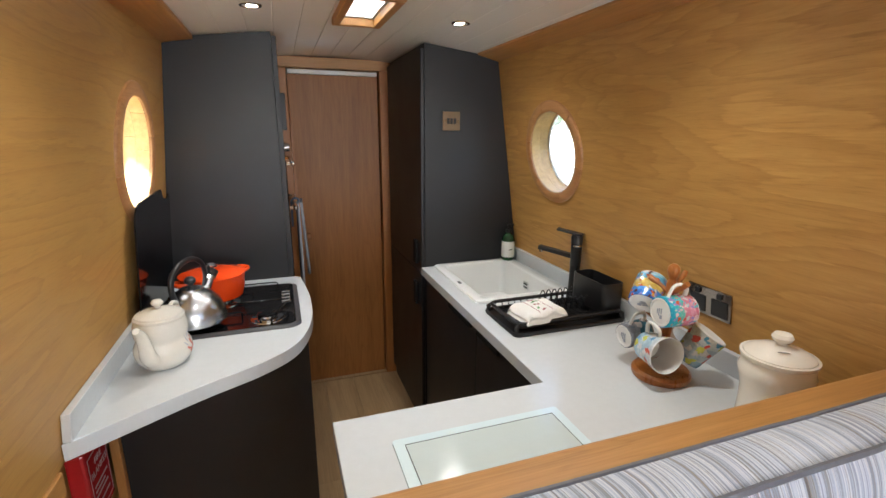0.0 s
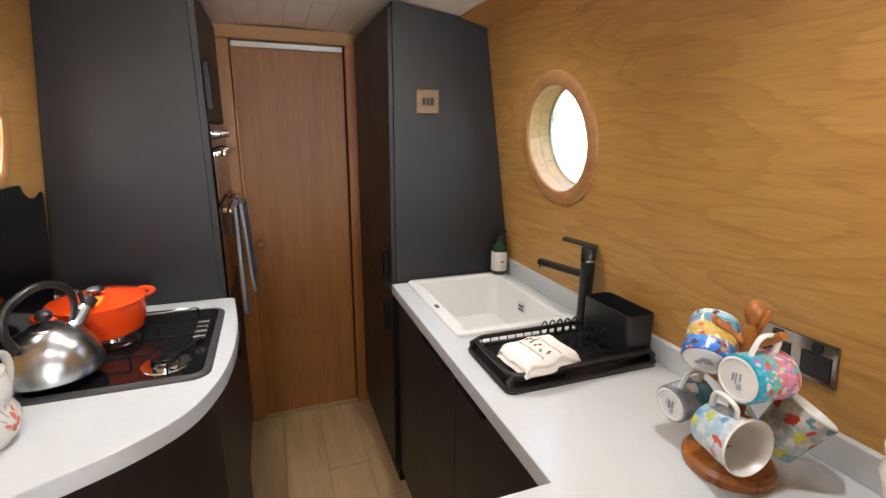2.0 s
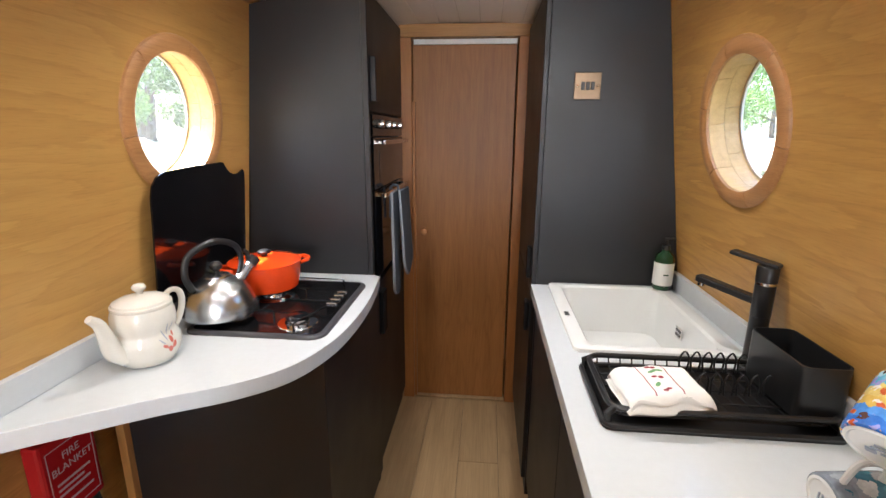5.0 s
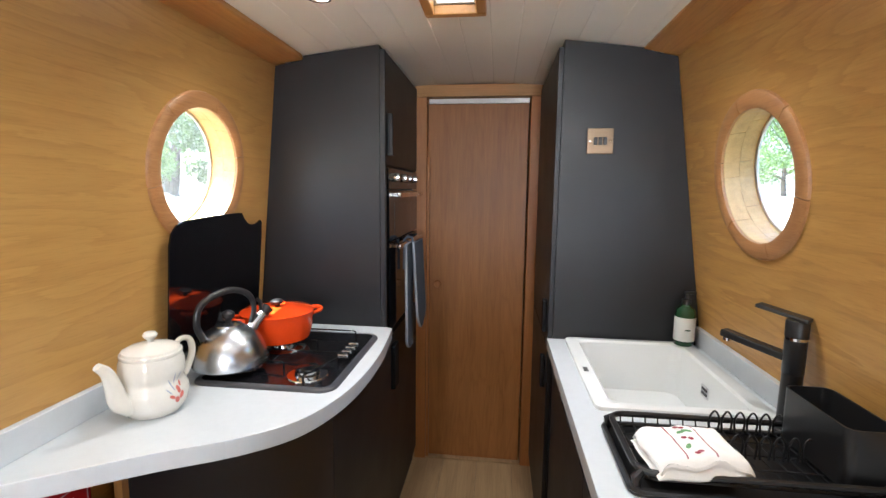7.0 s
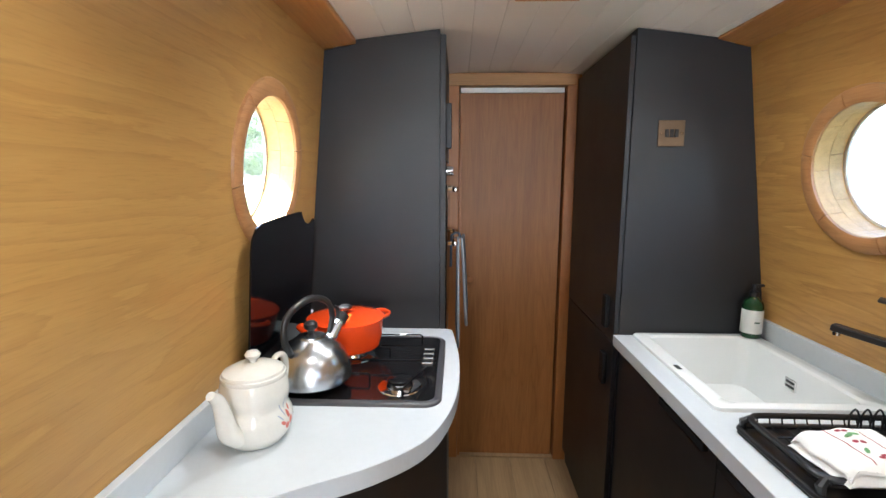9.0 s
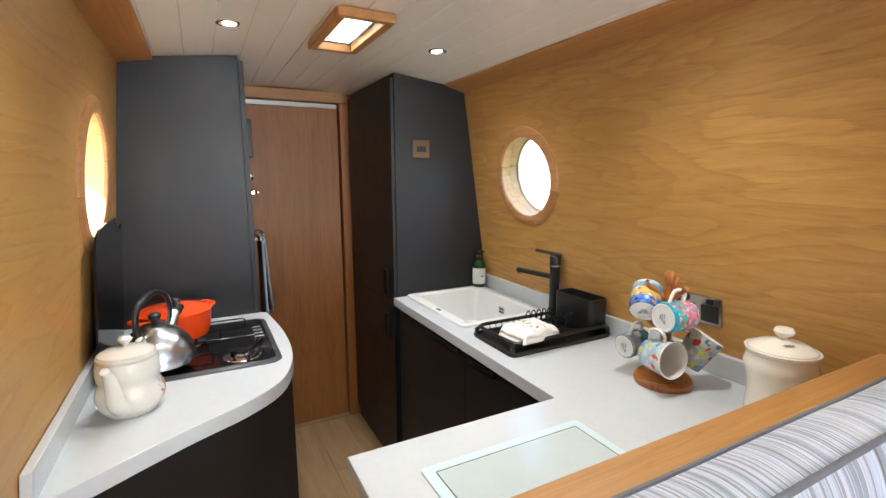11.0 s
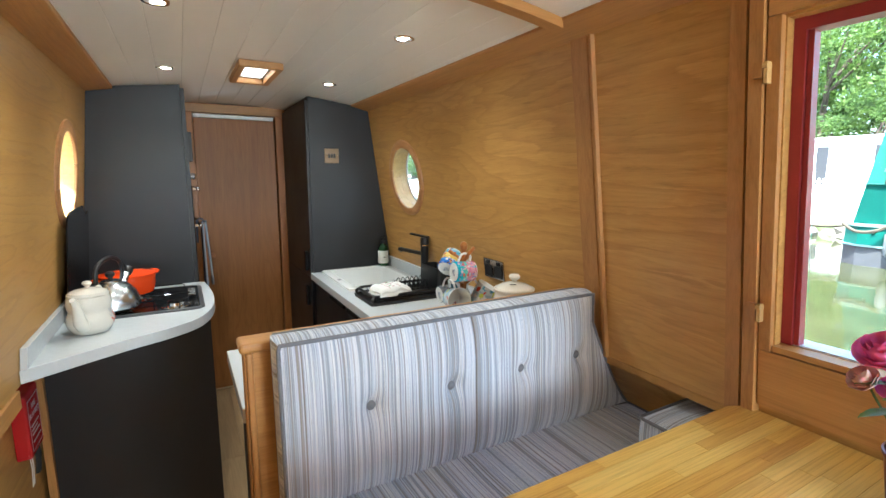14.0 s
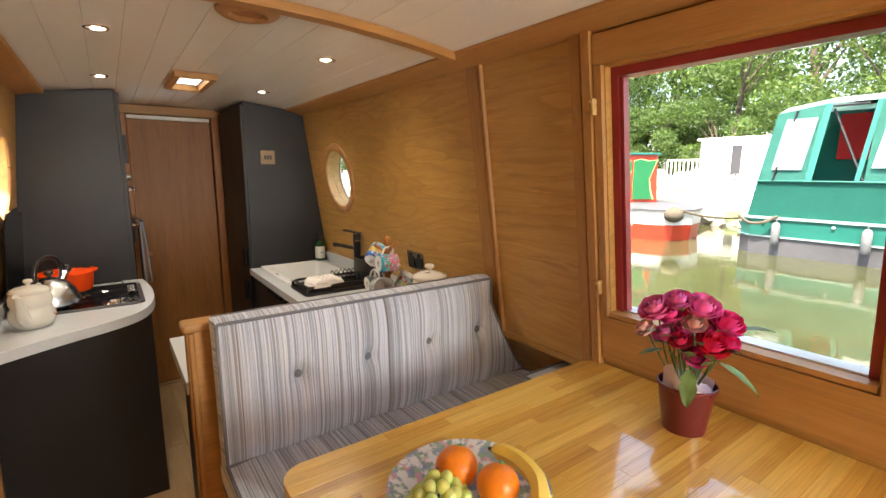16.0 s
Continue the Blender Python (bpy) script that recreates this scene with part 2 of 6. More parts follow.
M_FLOOR = wood("floor_plank_oak", (0.32, 0.20, 0.095), (0.42, 0.275, 0.14), (0.50, 0.345, 0.185), 1, 0.7, 0.45, 0.3)
M_CEIL = paint("ceiling_white_board", (0.88, 0.87, 0.84), 0.17, 0.015, 3.0, 0.0, even=True)
M_DARK = paint("charcoal_cabinet_board", (0.0100, 0.0102, 0.0122), 0.48, 0.10, 5.0, 0.02, **{"Specular IOR Level": 0.5})
M_HANDLE = paint("matt_black_pull", (0.008, 0.008, 0.009), 0.75, 0.1, 20, 0.02, **{"Specular IOR Level": 0.2})
M_BLACK = paint("black_plastic", (0.012, 0.012, 0.013), 0.35, 0.1, 20, 0.02)
M_QUARTZ = paint("white_worktop", (0.56, 0.59, 0.61), 0.20, 0.03, 60.0, 0.0, grain=400.0)
M_WHITE = paint("white_ceramic", (0.73, 0.74, 0.73), 0.15, 0.02, 8.0, 0.0)
M_STEEL = paint("brushed_steel", (0.52, 0.53, 0.54), 0.27, 0.05, 30.0, 0.0, 1.0, even=True)
M_CHROME = paint("chrome", (0.75, 0.75, 0.76), 0.08, 0.02, 10.0, 0.0, 1.0)
M_RED = paint("red_painted_steel", (0.26, 0.022, 0.026), 0.35, 0.1, 12.0, 0.02)
M_CREAM = paint("cream_glazed_pottery", (0.77, 0.735, 0.655), 0.14, 0.05, 14.0, 0.01)
M_IVORY = paint("ivory_glazed_china", (0.66, 0.635, 0.57), 0.12, 0.06, 18.0, 0.01)
M_ORANGE = paint("orange_enamel", (0.72, 0.060, 0.006), 0.16, 0.12, 5.0, 0.0)
M_GLOSSBLACK = paint("black_glass", (0.004, 0.004, 0.005), 0.08, 0.05, 6.0, 0.0, **{"Specular IOR Level": 0.35})
M_ENAMEL = paint("black_hob_enamel", (0.007, 0.007, 0.008), 0.14, 0.1, 30.0, 0.0, **{"Specular IOR Level": 0.4})
M_GREY = paint("grey_plastic_rim", (0.05, 0.05, 0.056), 0.35, 0.1, 30.0, 0.02)
M_GREEN = paint("green_bottle", (0.012, 0.05, 0.018), 0.10, 0.1, 8.0, 0.0)
M_STAMP = paint("grey_blue_backstamp", (0.30, 0.34, 0.42), 0.4, 0.1, 30.0, 0.0)
M_LABEL = paint("paper_label", (0.62, 0.62, 0.58), 0.6, 0.05, 30.0, 0.02)
M_MUGTREE = wood("mug_tree_wood", (0.20, 0.06, 0.012), (0.33, 0.11, 0.022), (0.42, 0.16, 0.035), 2, 0.2, 0.3, 0.3)
M_BRASS = paint("brushed_bronze_plate", (0.19, 0.135, 0.088), 0.34, 0.1, 60.0, 0.02, 1.0)
M_NICKEL = paint("polished_socket_plate", (0.34, 0.30, 0.26), 0.16, 0.05, 30.0, 0.01, 1.0)
M_REDBOX = paint("red_plastic_box", (0.42, 0.012, 0.016), 0.25, 0.08, 10.0, 0.0)
M_PALE = paint("pale_print", (0.55, 0.36, 0.38), 0.5, 0.05, 30.0, 0.0)
M_TOWEL = paint("grey_towelling", (0.085, 0.10, 0.125), 0.95, 0.2, 60.0, 0.5, grain=420.0)
M_PIPE = paint("light_grey_binding", (0.28, 0.30, 0.33), 0.9, 0.1, 60.0, 0.3, grain=420.0)
M_GLASSBOARD = paint("frosted_glass_board", (0.50, 0.57, 0.57), 0.16, 0.03, 20.0, 0.0)
M_GLASSEDGE = paint("clear_glass_border", (0.60, 0.72, 0.76), 0.06, 0.03, 20.0, 0.0)
M_GLASS = Nodes("window_glass").done((1, 1, 1), 0.0, **{"Transmission Weight": 1.0, "IOR": 1.02})


def hazy_glass():
    """Porthole glass with a thin translucent film, glare haze put in, that catches the daylight."""
    w = Nodes("hazy_porthole_glass")
    film, both = w.n("BsdfTranslucent"), w.n("MixShader")
    film.inputs["Color"].default_value = (0.92, 0.96, 0.93, 1)
    w.link(w.math('MULTIPLY_ADD', w.noise(w.coords(), 9.0, 4.0, 0.6), 0.035, 0.004), both.inputs[0])
    w.link(w.b.outputs[0], both.inputs[1])
    w.link(film.outputs[0], both.inputs[2])
    w.link(both.outputs[0], w.t.nodes["Material Output"].inputs["Surface"])
    return w.done((1, 1, 1), 0.0, **{"Transmission Weight": 1.0, "IOR": 1.02})


M_PORTGLASS = hazy_glass()


def stripes(name, axis):
    """Woven upholstery with uneven stripes that change along one axis."""
    w = Nodes(name)
    sc = [0.6, 0.6, 0.6]
    sc[axis] = 235.0
    wide = [0.4, 0.4, 0.4]
    wide[axis] = 68.0
    a = w.noise(w.coords(tuple(sc)), 1.0, 3.0, 0.7)
    b = w.noise(w.coords(tuple(wide)), 1.0, 2.0, 0.5)
    c = w.noise(w.coords((900, 900, 900)), 1.0, 1.0)
    f = w.math('MULTIPLY_ADD', a, 0.74, w.math('MULTIPLY', b, 0.26))
    col = w.ramp(f, [(0.32, (0.12, 0.11, 0.115)), (0.39, (0.34, 0.31, 0.285)), (0.44, (0.26, 0.30, 0.385)), (0.50, (0.50, 0.555, 0.655)), (0.56, (0.74, 0.76, 0.79)), (0.61, (0.29, 0.31, 0.355)), (0.68, (0.62, 0.65, 0.70))])
    w.bump(c, 0.35, 0.0015)
    return w.done(col, 0.9, **{"Sheen Weight": 0.2})


M_STRIPE_X, M_STRIPE_Y, M_STRIPE_Z = stripes("striped_fabric_a", 0), stripes("striped_fabric_b", 1), stripes("striped_fabric_c", 2)
M_PIPING = paint("slate_piping", (0.17, 0.175, 0.20), 0.85, 0.15, 80.0, 0.3, grain=500.0)


def blotched(name, ground, colours, scale=26.0, rough=0.15, cover=0.5):
    """Glazed or printed surface with many small coloured patches."""
    w = Nodes(name)
    vec = w.coords()
    cell = w.n("TexVoronoi", Scale=scale)
    warp = w.n("TexNoise", Scale=scale * 0.9, Detail=3.0)
    w.link(vec, warp.inputs["Vector"])
    w.link(w.mix(0.035, vec, warp.outputs["Color"], 'ADD'), cell.inputs["Vector"])
    sep = w.n("SeparateColor")
    w.link(cell.outputs["Color"], sep.inputs[0])
    n = len(colours)
    col = w.ramp(sep.outputs[0], [(i / n, c) for i, c in enumerate(colours)], 'CONSTANT')
    mask = w.ramp(w.noise(vec, scale * 0.55, 3.0, 0.6), [(cover - 0.04, (0, 0, 0)), (cover + 0.04, (1, 1, 1))])
    soft = w.mix(0.30, w.mix(mask, ground, col), ground)
    return w.done(soft, rough)


def seaside(name, bands, patches, scale=70.0, cover=0.52):
    """A mug print: wavy bands of colour from foot to lip, with small bright patches painted over them."""
    w = Nodes(name)
    tc = w.n("TexCoord")
    vec = tc.outputs["Object"]
    sep = w.n("SeparateXYZ")
    w.link(vec, sep.inputs[0])
    wave = w.math('MULTIPLY_ADD', w.noise(vec, 38.0, 3.0, 0.6), 0.42, w.math('MULTIPLY_ADD', sep.outputs[2], 1 / 0.09, -0.21))
    n = len(bands)
    ground = w.ramp(wave, [(i / n, c) for i, c in enumerate(bands)], 'CONSTANT')
    cell = w.n("TexVoronoi", Scale=scale)
    warp = w.n("TexNoise", Scale=90.0, Detail=3.0)
    w.link(vec, warp.inputs["Vector"])
    w.link(w.mix(0.016, vec, warp.outputs["Color"], 'ADD'), cell.inputs["Vector"])
    pick = w.n("SeparateColor")
    w.link(cell.outputs["Color"], pick.inputs[0])
    k = len(patches)
    col = w.ramp(pick.outputs[0], [(i / k, c) for i, c in enumerate(patches)], 'CONSTANT')
    mask = w.ramp(pick.outputs[1], [(0.0, (0, 0, 0)), (cover, (1, 1, 1))], 'CONSTANT')
    wash = w.ramp(w.noise(vec, 120.0, 3.0, 0.6), [(0.3, (0.72, 0.72, 0.72)), (0.7, (1, 1, 1))])
    return w.done(w.mix(1.0, w.mix(mask, ground, col), wash, 'MULTIPLY'), 0.13)


M_MUGS = [
    seaside("seaside_mug_print_a", [(0.04, 0.16, 0.55), (0.08, 0.26, 0.66), (0.62, 0.42, 0.10), (0.66, 0.50, 0.16), (0.14, 0.42, 0.62), (0.36, 0.60, 0.72)], [(0.55, 0.10, 0.03), (0.70, 0.68, 0.62), (0.10, 0.05, 0.04), (0.60, 0.38, 0.08), (0.30, 0.30, 0.62)], 130, 0.74),
    seaside("seaside_mug_print_b", [(0.03, 0.36, 0.52), (0.06, 0.46, 0.55), (0.14, 0.48, 0.40), (0.62, 0.22, 0.30), (0.66, 0.30, 0.38), (0.55, 0.16, 0.22)], [(0.66, 0.12, 0.06), (0.52, 0.60, 0.60), (0.30, 0.24, 0.52), (0.10, 0.46, 0.52), (0.74, 0.52, 0.54)], 120, 0.66),
    seaside("seaside_mug_print_c", [(0.24, 0.27, 0.32), (0.28, 0.31, 0.36), (0.06, 0.20, 0.28), (0.08, 0.26, 0.34), (0.20, 0.20, 0.20)], [(0.36, 0.40, 0.44), (0.05, 0.17, 0.24), (0.55, 0.56, 0.56)], 50, 0.7),
    seaside("seaside_mug_print_d", [(0.34, 0.52, 0.66), (0.50, 0.64, 0.72), (0.42, 0.58, 0.70), (0.60, 0.68, 0.72)], [(0.62, 0.14, 0.10), (0.56, 0.58, 0.14), (0.70, 0.72, 0.74), (0.16, 0.34, 0.56)], 68, 0.66),
    seaside("seaside_mug_print_e", [(0.20, 0.34, 0.44), (0.40, 0.48, 0.52), (0.34, 0.40, 0.42), (0.50, 0.54, 0.52)], [(0.50, 0.06, 0.04), (0.52, 0.54, 0.08), (0.62, 0.58, 0.52), (0.10, 0.28, 0.40)], 64, 0.62),
]
M_PLATE = blotched("floral_plate_print", (0.82, 0.84, 0.84), [(0.08, 0.26, 0.17), (0.58, 0.20, 0.28), (0.05, 0.14, 0.34), (0.16, 0.34, 0.16), (0.10, 0.25, 0.45)], 75, cover=0.49)

# ---- cabin shell ----
def wall_r(z):
    return 0.888 + 0.145 * (1.917 - z)


def wall_l(z):
    return -0.524 - 0.097 * (1.92 - z)


Y0, Y1 = -2.6, 3.03
PORT_R, PORT_L, PORT_HOLE = (1.852, 1.515), (1.882, 1.527), 0.168
SIZE_R, SIZE_L = 1.03, 1.08
WIN = (-0.635, -0.031, 1.140, 1.835)  # y from, y to, z from, z to

structure("wall_right", plate(rect(Y0, Y1, 0.94, 2.05), [circle(*PORT_R, SIZE_R * PORT_HOLE + 0.003), rect(*WIN)], lambda u, v, w: Vector((wall_r(v) + w, u, v)), 0.085), M_VENEER, "oak-veneered cabin side that leans inwards")
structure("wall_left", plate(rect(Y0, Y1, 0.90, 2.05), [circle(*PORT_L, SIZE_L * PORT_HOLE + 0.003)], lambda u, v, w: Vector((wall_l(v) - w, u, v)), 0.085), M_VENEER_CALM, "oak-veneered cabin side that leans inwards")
structure("hull_lining_right", join(box(1.16, 1.24, Y0, Y1, -0.1, 0.938), box(1.032, 1.158, Y0, 0.5, 0.915, 0.938)), M_VENEER, "oak-lined hull side below the gunwale")
structure("hull_lining_left", box(-0.80, -0.706, Y0, Y1, -0.1, 0.898), M_VENEER, "oak-lined hull side below the gunwale")
structure("trim_gunwale_left", box(-0.705, -0.616, Y0, 1.188, 0.842, 0.899, 0.004), M_TRIM_Y, "oak capping under the cabin side")
structure("wall_back", plate(rect(-0.86, 1.24, -0.1, 2.06), [rect(0.30, 0.87, 0.95, 1.85)], lambda u, v, w: Vector((u, Y0 - w, v)), 0.06), M_VENEER, "plain oak-veneered end wall with an added glazed opening")
# opening added out of view, only to carry the fill lamp
win4 = tagged(new("window_4"), "unseen glazed opening added in the end wall to hold the fill lamp", "window", "", "structure")
part("window_frame", plate(rect(0.30, 0.87, 0.95, 1.85), [rect(0.33, 0.57, 0.98, 1.82), rect(0.60, 0.84, 0.98, 1.82)], lambda u, v, w: Vector((u, Y0 - 0.01 - w, v)), 0.04), M_TRIM_Z, win4)
part("pane", box(0.331, 0.569, Y0 - 0.032, Y0 - 0.028, 0.981, 1.819), M_GLASS, win4).visible_shadow = False
part("pane", box(0.601, 0.839, Y0 - 0.032, Y0 - 0.028, 0.981, 1.819), M_GLASS, win4).visible_shadow = False
structure("wall_front", plate(rect(-0.78, 1.16, 0, 2.05), [rect(-0.062, 0.454, 0.0005, 1.945)], lambda u, v, w: Vector((u, 3.04 + w, v)), 0.05), M_DOOR, "oak-veneered bulkhead with a doorway")
structure("corridor_beyond", join(box(-0.3, 0.7, 3.5, 3.53, 0, 2.05), box(-0.33, -0.3, 3.09, 3.53, 0, 2.05), box(0.7, 0.73, 3.09, 3.53, 0, 2.05)), M_CEIL, "pale wall behind the door")
structure("floor_base", box(-0.86, 1.24, Y0, 3.53, -0.1, -0.014), M_DARK, "floor bearer under the planks")


def arch(x):
    return 2.0 - 0.128 * (x - 0.17) ** 2


def ceiling_boards():
    step, x, out = 0.0967, 0.1725 - 0.0967 * 7, []

    def board(xa, xb, ya, yb):
        g = 0.0014
        bm = bmesh.new()
        prof = [(xa, arch(xa) + 0.0022), (xa + g, arch(xa)), (xb - g, arch(xb)), (xb, arch(xb) + 0.0022), (xb, arch(xb) + 0.02), (xa, arch(xa) + 0.02)]
        f = [bm.verts.new((px, ya, pz)) for px, pz in prof]
        b = [bm.verts.new((px, yb, pz)) for px, pz in prof]
        for i in range(6):
            j = (i + 1) % 6
            bm.faces.new((f[i], f[j], b[j], b[i]))
        bm.faces.new(f[::-1])
        bm.faces.new(b)
        out.append(bm)

    while x < 0.79:
        xb = x + step
        if xb > 0.11 and x < 0.235:
            board(x, xb, Y0, 1.62)
            board(x, xb, 1.98, 3.53)
            if x < 0.11 - 0.004:
                board(x, 0.11, 1.62, 1.98)
            if xb > 0.235 + 0.004:
                board(0.235, xb, 1.62, 1.98)
        else:
            board(x, xb, Y0, 3.53)
        x = xb
    return join(*out)


structure("ceiling", ceiling_boards(), M_CEIL, "white tongue-and-groove boarded ceiling with a slight camber")
structure("roof", plate(rect(-0.75, 1.1, Y0 - 0.1, 3.6), [rect(0.11, 0.235, 1.62, 1.98)], lambda u, v, w: Vector((u, v, 2.06 + w)), 0.03), M_RED, "painted steel roof")
structure("pelmet_right", moved(box(-0.057, 0.057, Y0, 2.27, -0.012, 0.012, 0.003), Matrix.Translation((0.833, 0, 1.9445)) @ Matrix.Rotation(radians(12), 4, 'Y')), M_TRIM_Y, "oak board along the edge of the ceiling")
structure("pelmet_left", moved(box(-0.060, 0.060, Y0, 2.283, -0.014, 0.014, 0.006), Matrix.Translation((-0.472, 0, 1.944)) @ Matrix.Rotation(radians(-8), 4, 'Y')), M_TRIM_Y, "oak board along the edge of the ceiling")
structure("ceiling_batten", plate([(-0.41 + i * 0.0595, arch(-0.41 + i * 0.0595) - 0.026) for i in range(21)] + [(0.78 - i * 0.0595, arch(0.78 - i * 0.0595) - 0.001) for i in range(21)], [], lambda u, v, w: Vector((u, 0.467 + w, v)), 0.042), M_TRIM_X, "oak batten across the ceiling")


def upright(name, ya, yb, z0, z1, proud, label):
    loops = []
    bm = bmesh.new()
    for z in (z0, z1):
        x = wall_r(z)
        loops.append([bm.verts.new(p) for p in ((x, ya, z), (x - proud, ya + 0.003, z), (x - proud, yb - 0.003, z), (x, yb, z))])
    a, b = loops
    for i in range(4):
        j = (i + 1) % 4
        bm.faces.new((a[i], a[j], b[j], b[i]))
    bm.faces.new(a)
    bm.faces.new(b)
    return structure(name, bm, M_TRIM_Z, label)


upright("trim_upright_1", 0.473, 0.541, 0.94, 1.935, 0.010, "oak cover strip over a veneer joint")
upright("trim_upright_2", 0.455, 0.471, 0.94, 1.935, 0.0125, "oak bead beside the cover strip")
upright("trim_upright_3", 0.034, 0.074, 0.94, 1.94, 0.018, "reeded oak strip beside the window")
upright("trim_upright_4", -0.002, 0.031, 0.94, 1.94, 0.024, "reeded oak strip beside the window")


def sloped(ya, yb, z0, z1, proud, into=0.0):
    bm = bmesh.new()
    v = [bm.verts.new((wall_r(z) + (into if k else -proud), y, z)) for k in (0, 1) for y, z in ((ya, z0), (yb, z0), (yb, z1), (ya, z1))]
    for q in ((0, 1, 2, 3), (7, 6, 5, 4), (0, 4, 5, 1), (1, 5, 6, 2), (2, 6, 7, 3), (3, 7, 4, 0)):
        bm.faces.new([v[i] for i in q])
    return bm


# window with oak architrave, steel frame painted red and a fixed pane
win = tagged(new("window_1"), "wide cabin window in a red steel frame with oak lining", "window", "", "structure")
ya, yb, za, zb = WIN
part("head_board", sloped(ya - 0.06, -0.004, zb + 0.006, 1.915, 0.016), M_TRIM_Y, win)
part("jamb_board", sloped(-0.028, -0.004, za - 0.01, zb + 0.004, 0.016), M_TRIM_Z, win)
part("jamb_board", sloped(ya - 0.06, ya - 0.006, za - 0.01, zb + 0.004, 0.016), M_TRIM_Z, win)
part("apron_board", sloped(ya - 0.06, -0.004, 0.99, za - 0.012, 0.014), M_TRIM_Y, win)
part("inner_sill", sloped(ya, yb, za - 0.008, za + 0.006, 0.012, 0.036), M_TRIM_Y, win)
part("sill", sloped(ya, yb, za - 0.008, za + 0.010, -0.037, 0.09), M_WHITE, win, "white painted steel sill channel")
part("window_frame", join(sloped(yb - 0.022, yb - 0.001, za + 0.008, zb, -0.024, 0.066), sloped(ya + 0.001, ya + 0.022, za + 0.008, zb, -0.024, 0.066), sloped(ya + 0.022, yb - 0.022, zb - 0.024, zb - 0.001, -0.024, 0.066)), M_RED, win, "red painted steel frame")
part("hinge_bar", sloped(yb - 0.034, yb - 0.024, za + 0.01, zb - 0.026, -0.030, 0.054), M_RED, win)
part("pane", sloped(ya + 0.023, yb - 0.035, za + 0.008, zb - 0.026, -0.056, 0.060), M_GLASS, win).visible_shadow = False
for z in (1.739, 1.227):
    part("catch_block", sloped(-0.003, 0.014, z - 0.014, z + 0.016, 0.034, -0.0245), M_TRIM_Z, win)
    part("catch", join(sloped(-0.013, -0.006, z - 0.026, z + 0.016, 0.033, -0.0165), sloped(-0.014, -0.005, z + 0.004, z + 0.012, 0.037, -0.0165)), M_LINER, win, "pale wooden window catch")


def porthole(name, cy, cz, wallx, sign, size):
    """A round window: oak ring of segments, deep oak liner, steel rim and pane."""
    dz = wallx(cz + 0.5) - wallx(cz - 0.5)
    ang = math.atan2(dz, 1.0)
    t = tagged(new(name), "round porthole with a segmented oak ring and deep liner", "window", "", "structure")
    # local frame: u along y, v up the leaning wall, w out of the cabin
    up = Vector((math.sin(ang), 0, math.cos(ang)))
    out = Vector((math.cos(ang) * sign, 0, -math.sin(ang) * sign))
    c = Vector((wallx(cz), cy, cz))

    def put(bm):
        m = Matrix(((0, up.x, out.x, c.x), (1, up.y, out.y, c.y), (0, up.z, out.z, c.z), (0, 0, 0, 1)))
        return moved(bm, m @ Matrix.Diagonal((size, size, 0.85, 1)))

    seg = 6
    for k in range(seg):
        bm = bmesh.new()
        prof = [(0.163, 0.0), (0.163, -0.008), (0.170, -0.013), (0.196, -0.012), (0.203, -0.007), (0.205, 0.0)]
        n = 9
        a0 = 2 * math.pi * (k + 0.25) / seg + 0.006
        a1 = 2 * math.pi * (k + 1.25) / seg - 0.006
        rings = [[bm.verts.new((r * math.cos(a0 + (a1 - a0) * i / n), r * math.sin(a0 + (a1 - a0) * i / n), w)) for r, w in prof] for i in range(n + 1)]
        for p, q in zip(rings, rings[1:]):
            for i in range(len(prof) - 1):
                bm.faces.new((p[i], p[i + 1], q[i + 1], q[i]))
        bm.faces.new(rings[0])
        bm.faces.new(rings[-1][::-1])
        part("ring_segment", put(bm), M_RING, t, smooth=True)
    for k in range(8):
        a0, a1 = 2 * math.pi * k / 8 + 0.004, 2 * math.pi * (k + 1) / 8 - 0.004
        for w0, w1 in ((0.001, 0.049), (0.050, 0.096)):
            bm = bmesh.new()
            n = 6
            sh = 0.25 if w0 > 0.01 else 0
            rr = [[bm.verts.new((r * math.cos(a0 + sh + (a1 - a0) * i / n), r * math.sin(a0 + sh + (a1 - a0) * i / n), w)) for r, w in ((0.1625, w0), (0.1625, w1), (0.1675, w1), (0.1675, w0))] for i in range(n + 1)]
            for p, q in zip(rr, rr[1:]):
                for i in range(4):
                    bm.faces.new((p[i], p[(i + 1) % 4], q[(i + 1) % 4], q[i]))
            bm.faces.new(rr[0])
            bm.faces.new(rr[-1][::-1])
            part("liner_stave", put(bm), M_LINER, t)
    part("steel_rim", put(lathe([(0.156, 0.098), (0.156, 0.106), (0.21, 0.112), (0.21, 0.1005), (0.161, 0.0985), (0.156, 0.098)], 48)), M_CREAM, t, "pale rim round the glass", True)
    part("pane", put(lathe([(0.0, 0.101), (0.1555, 0.101), (0.1555, 0.105), (0.0, 0.105)], 48)), M_PORTGLASS, t).visible_shadow = False


porthole("window_2", *PORT_R, wall_r, 1, SIZE_R)
porthole("window_3", *PORT_L, wall_l, -1, SIZE_L)

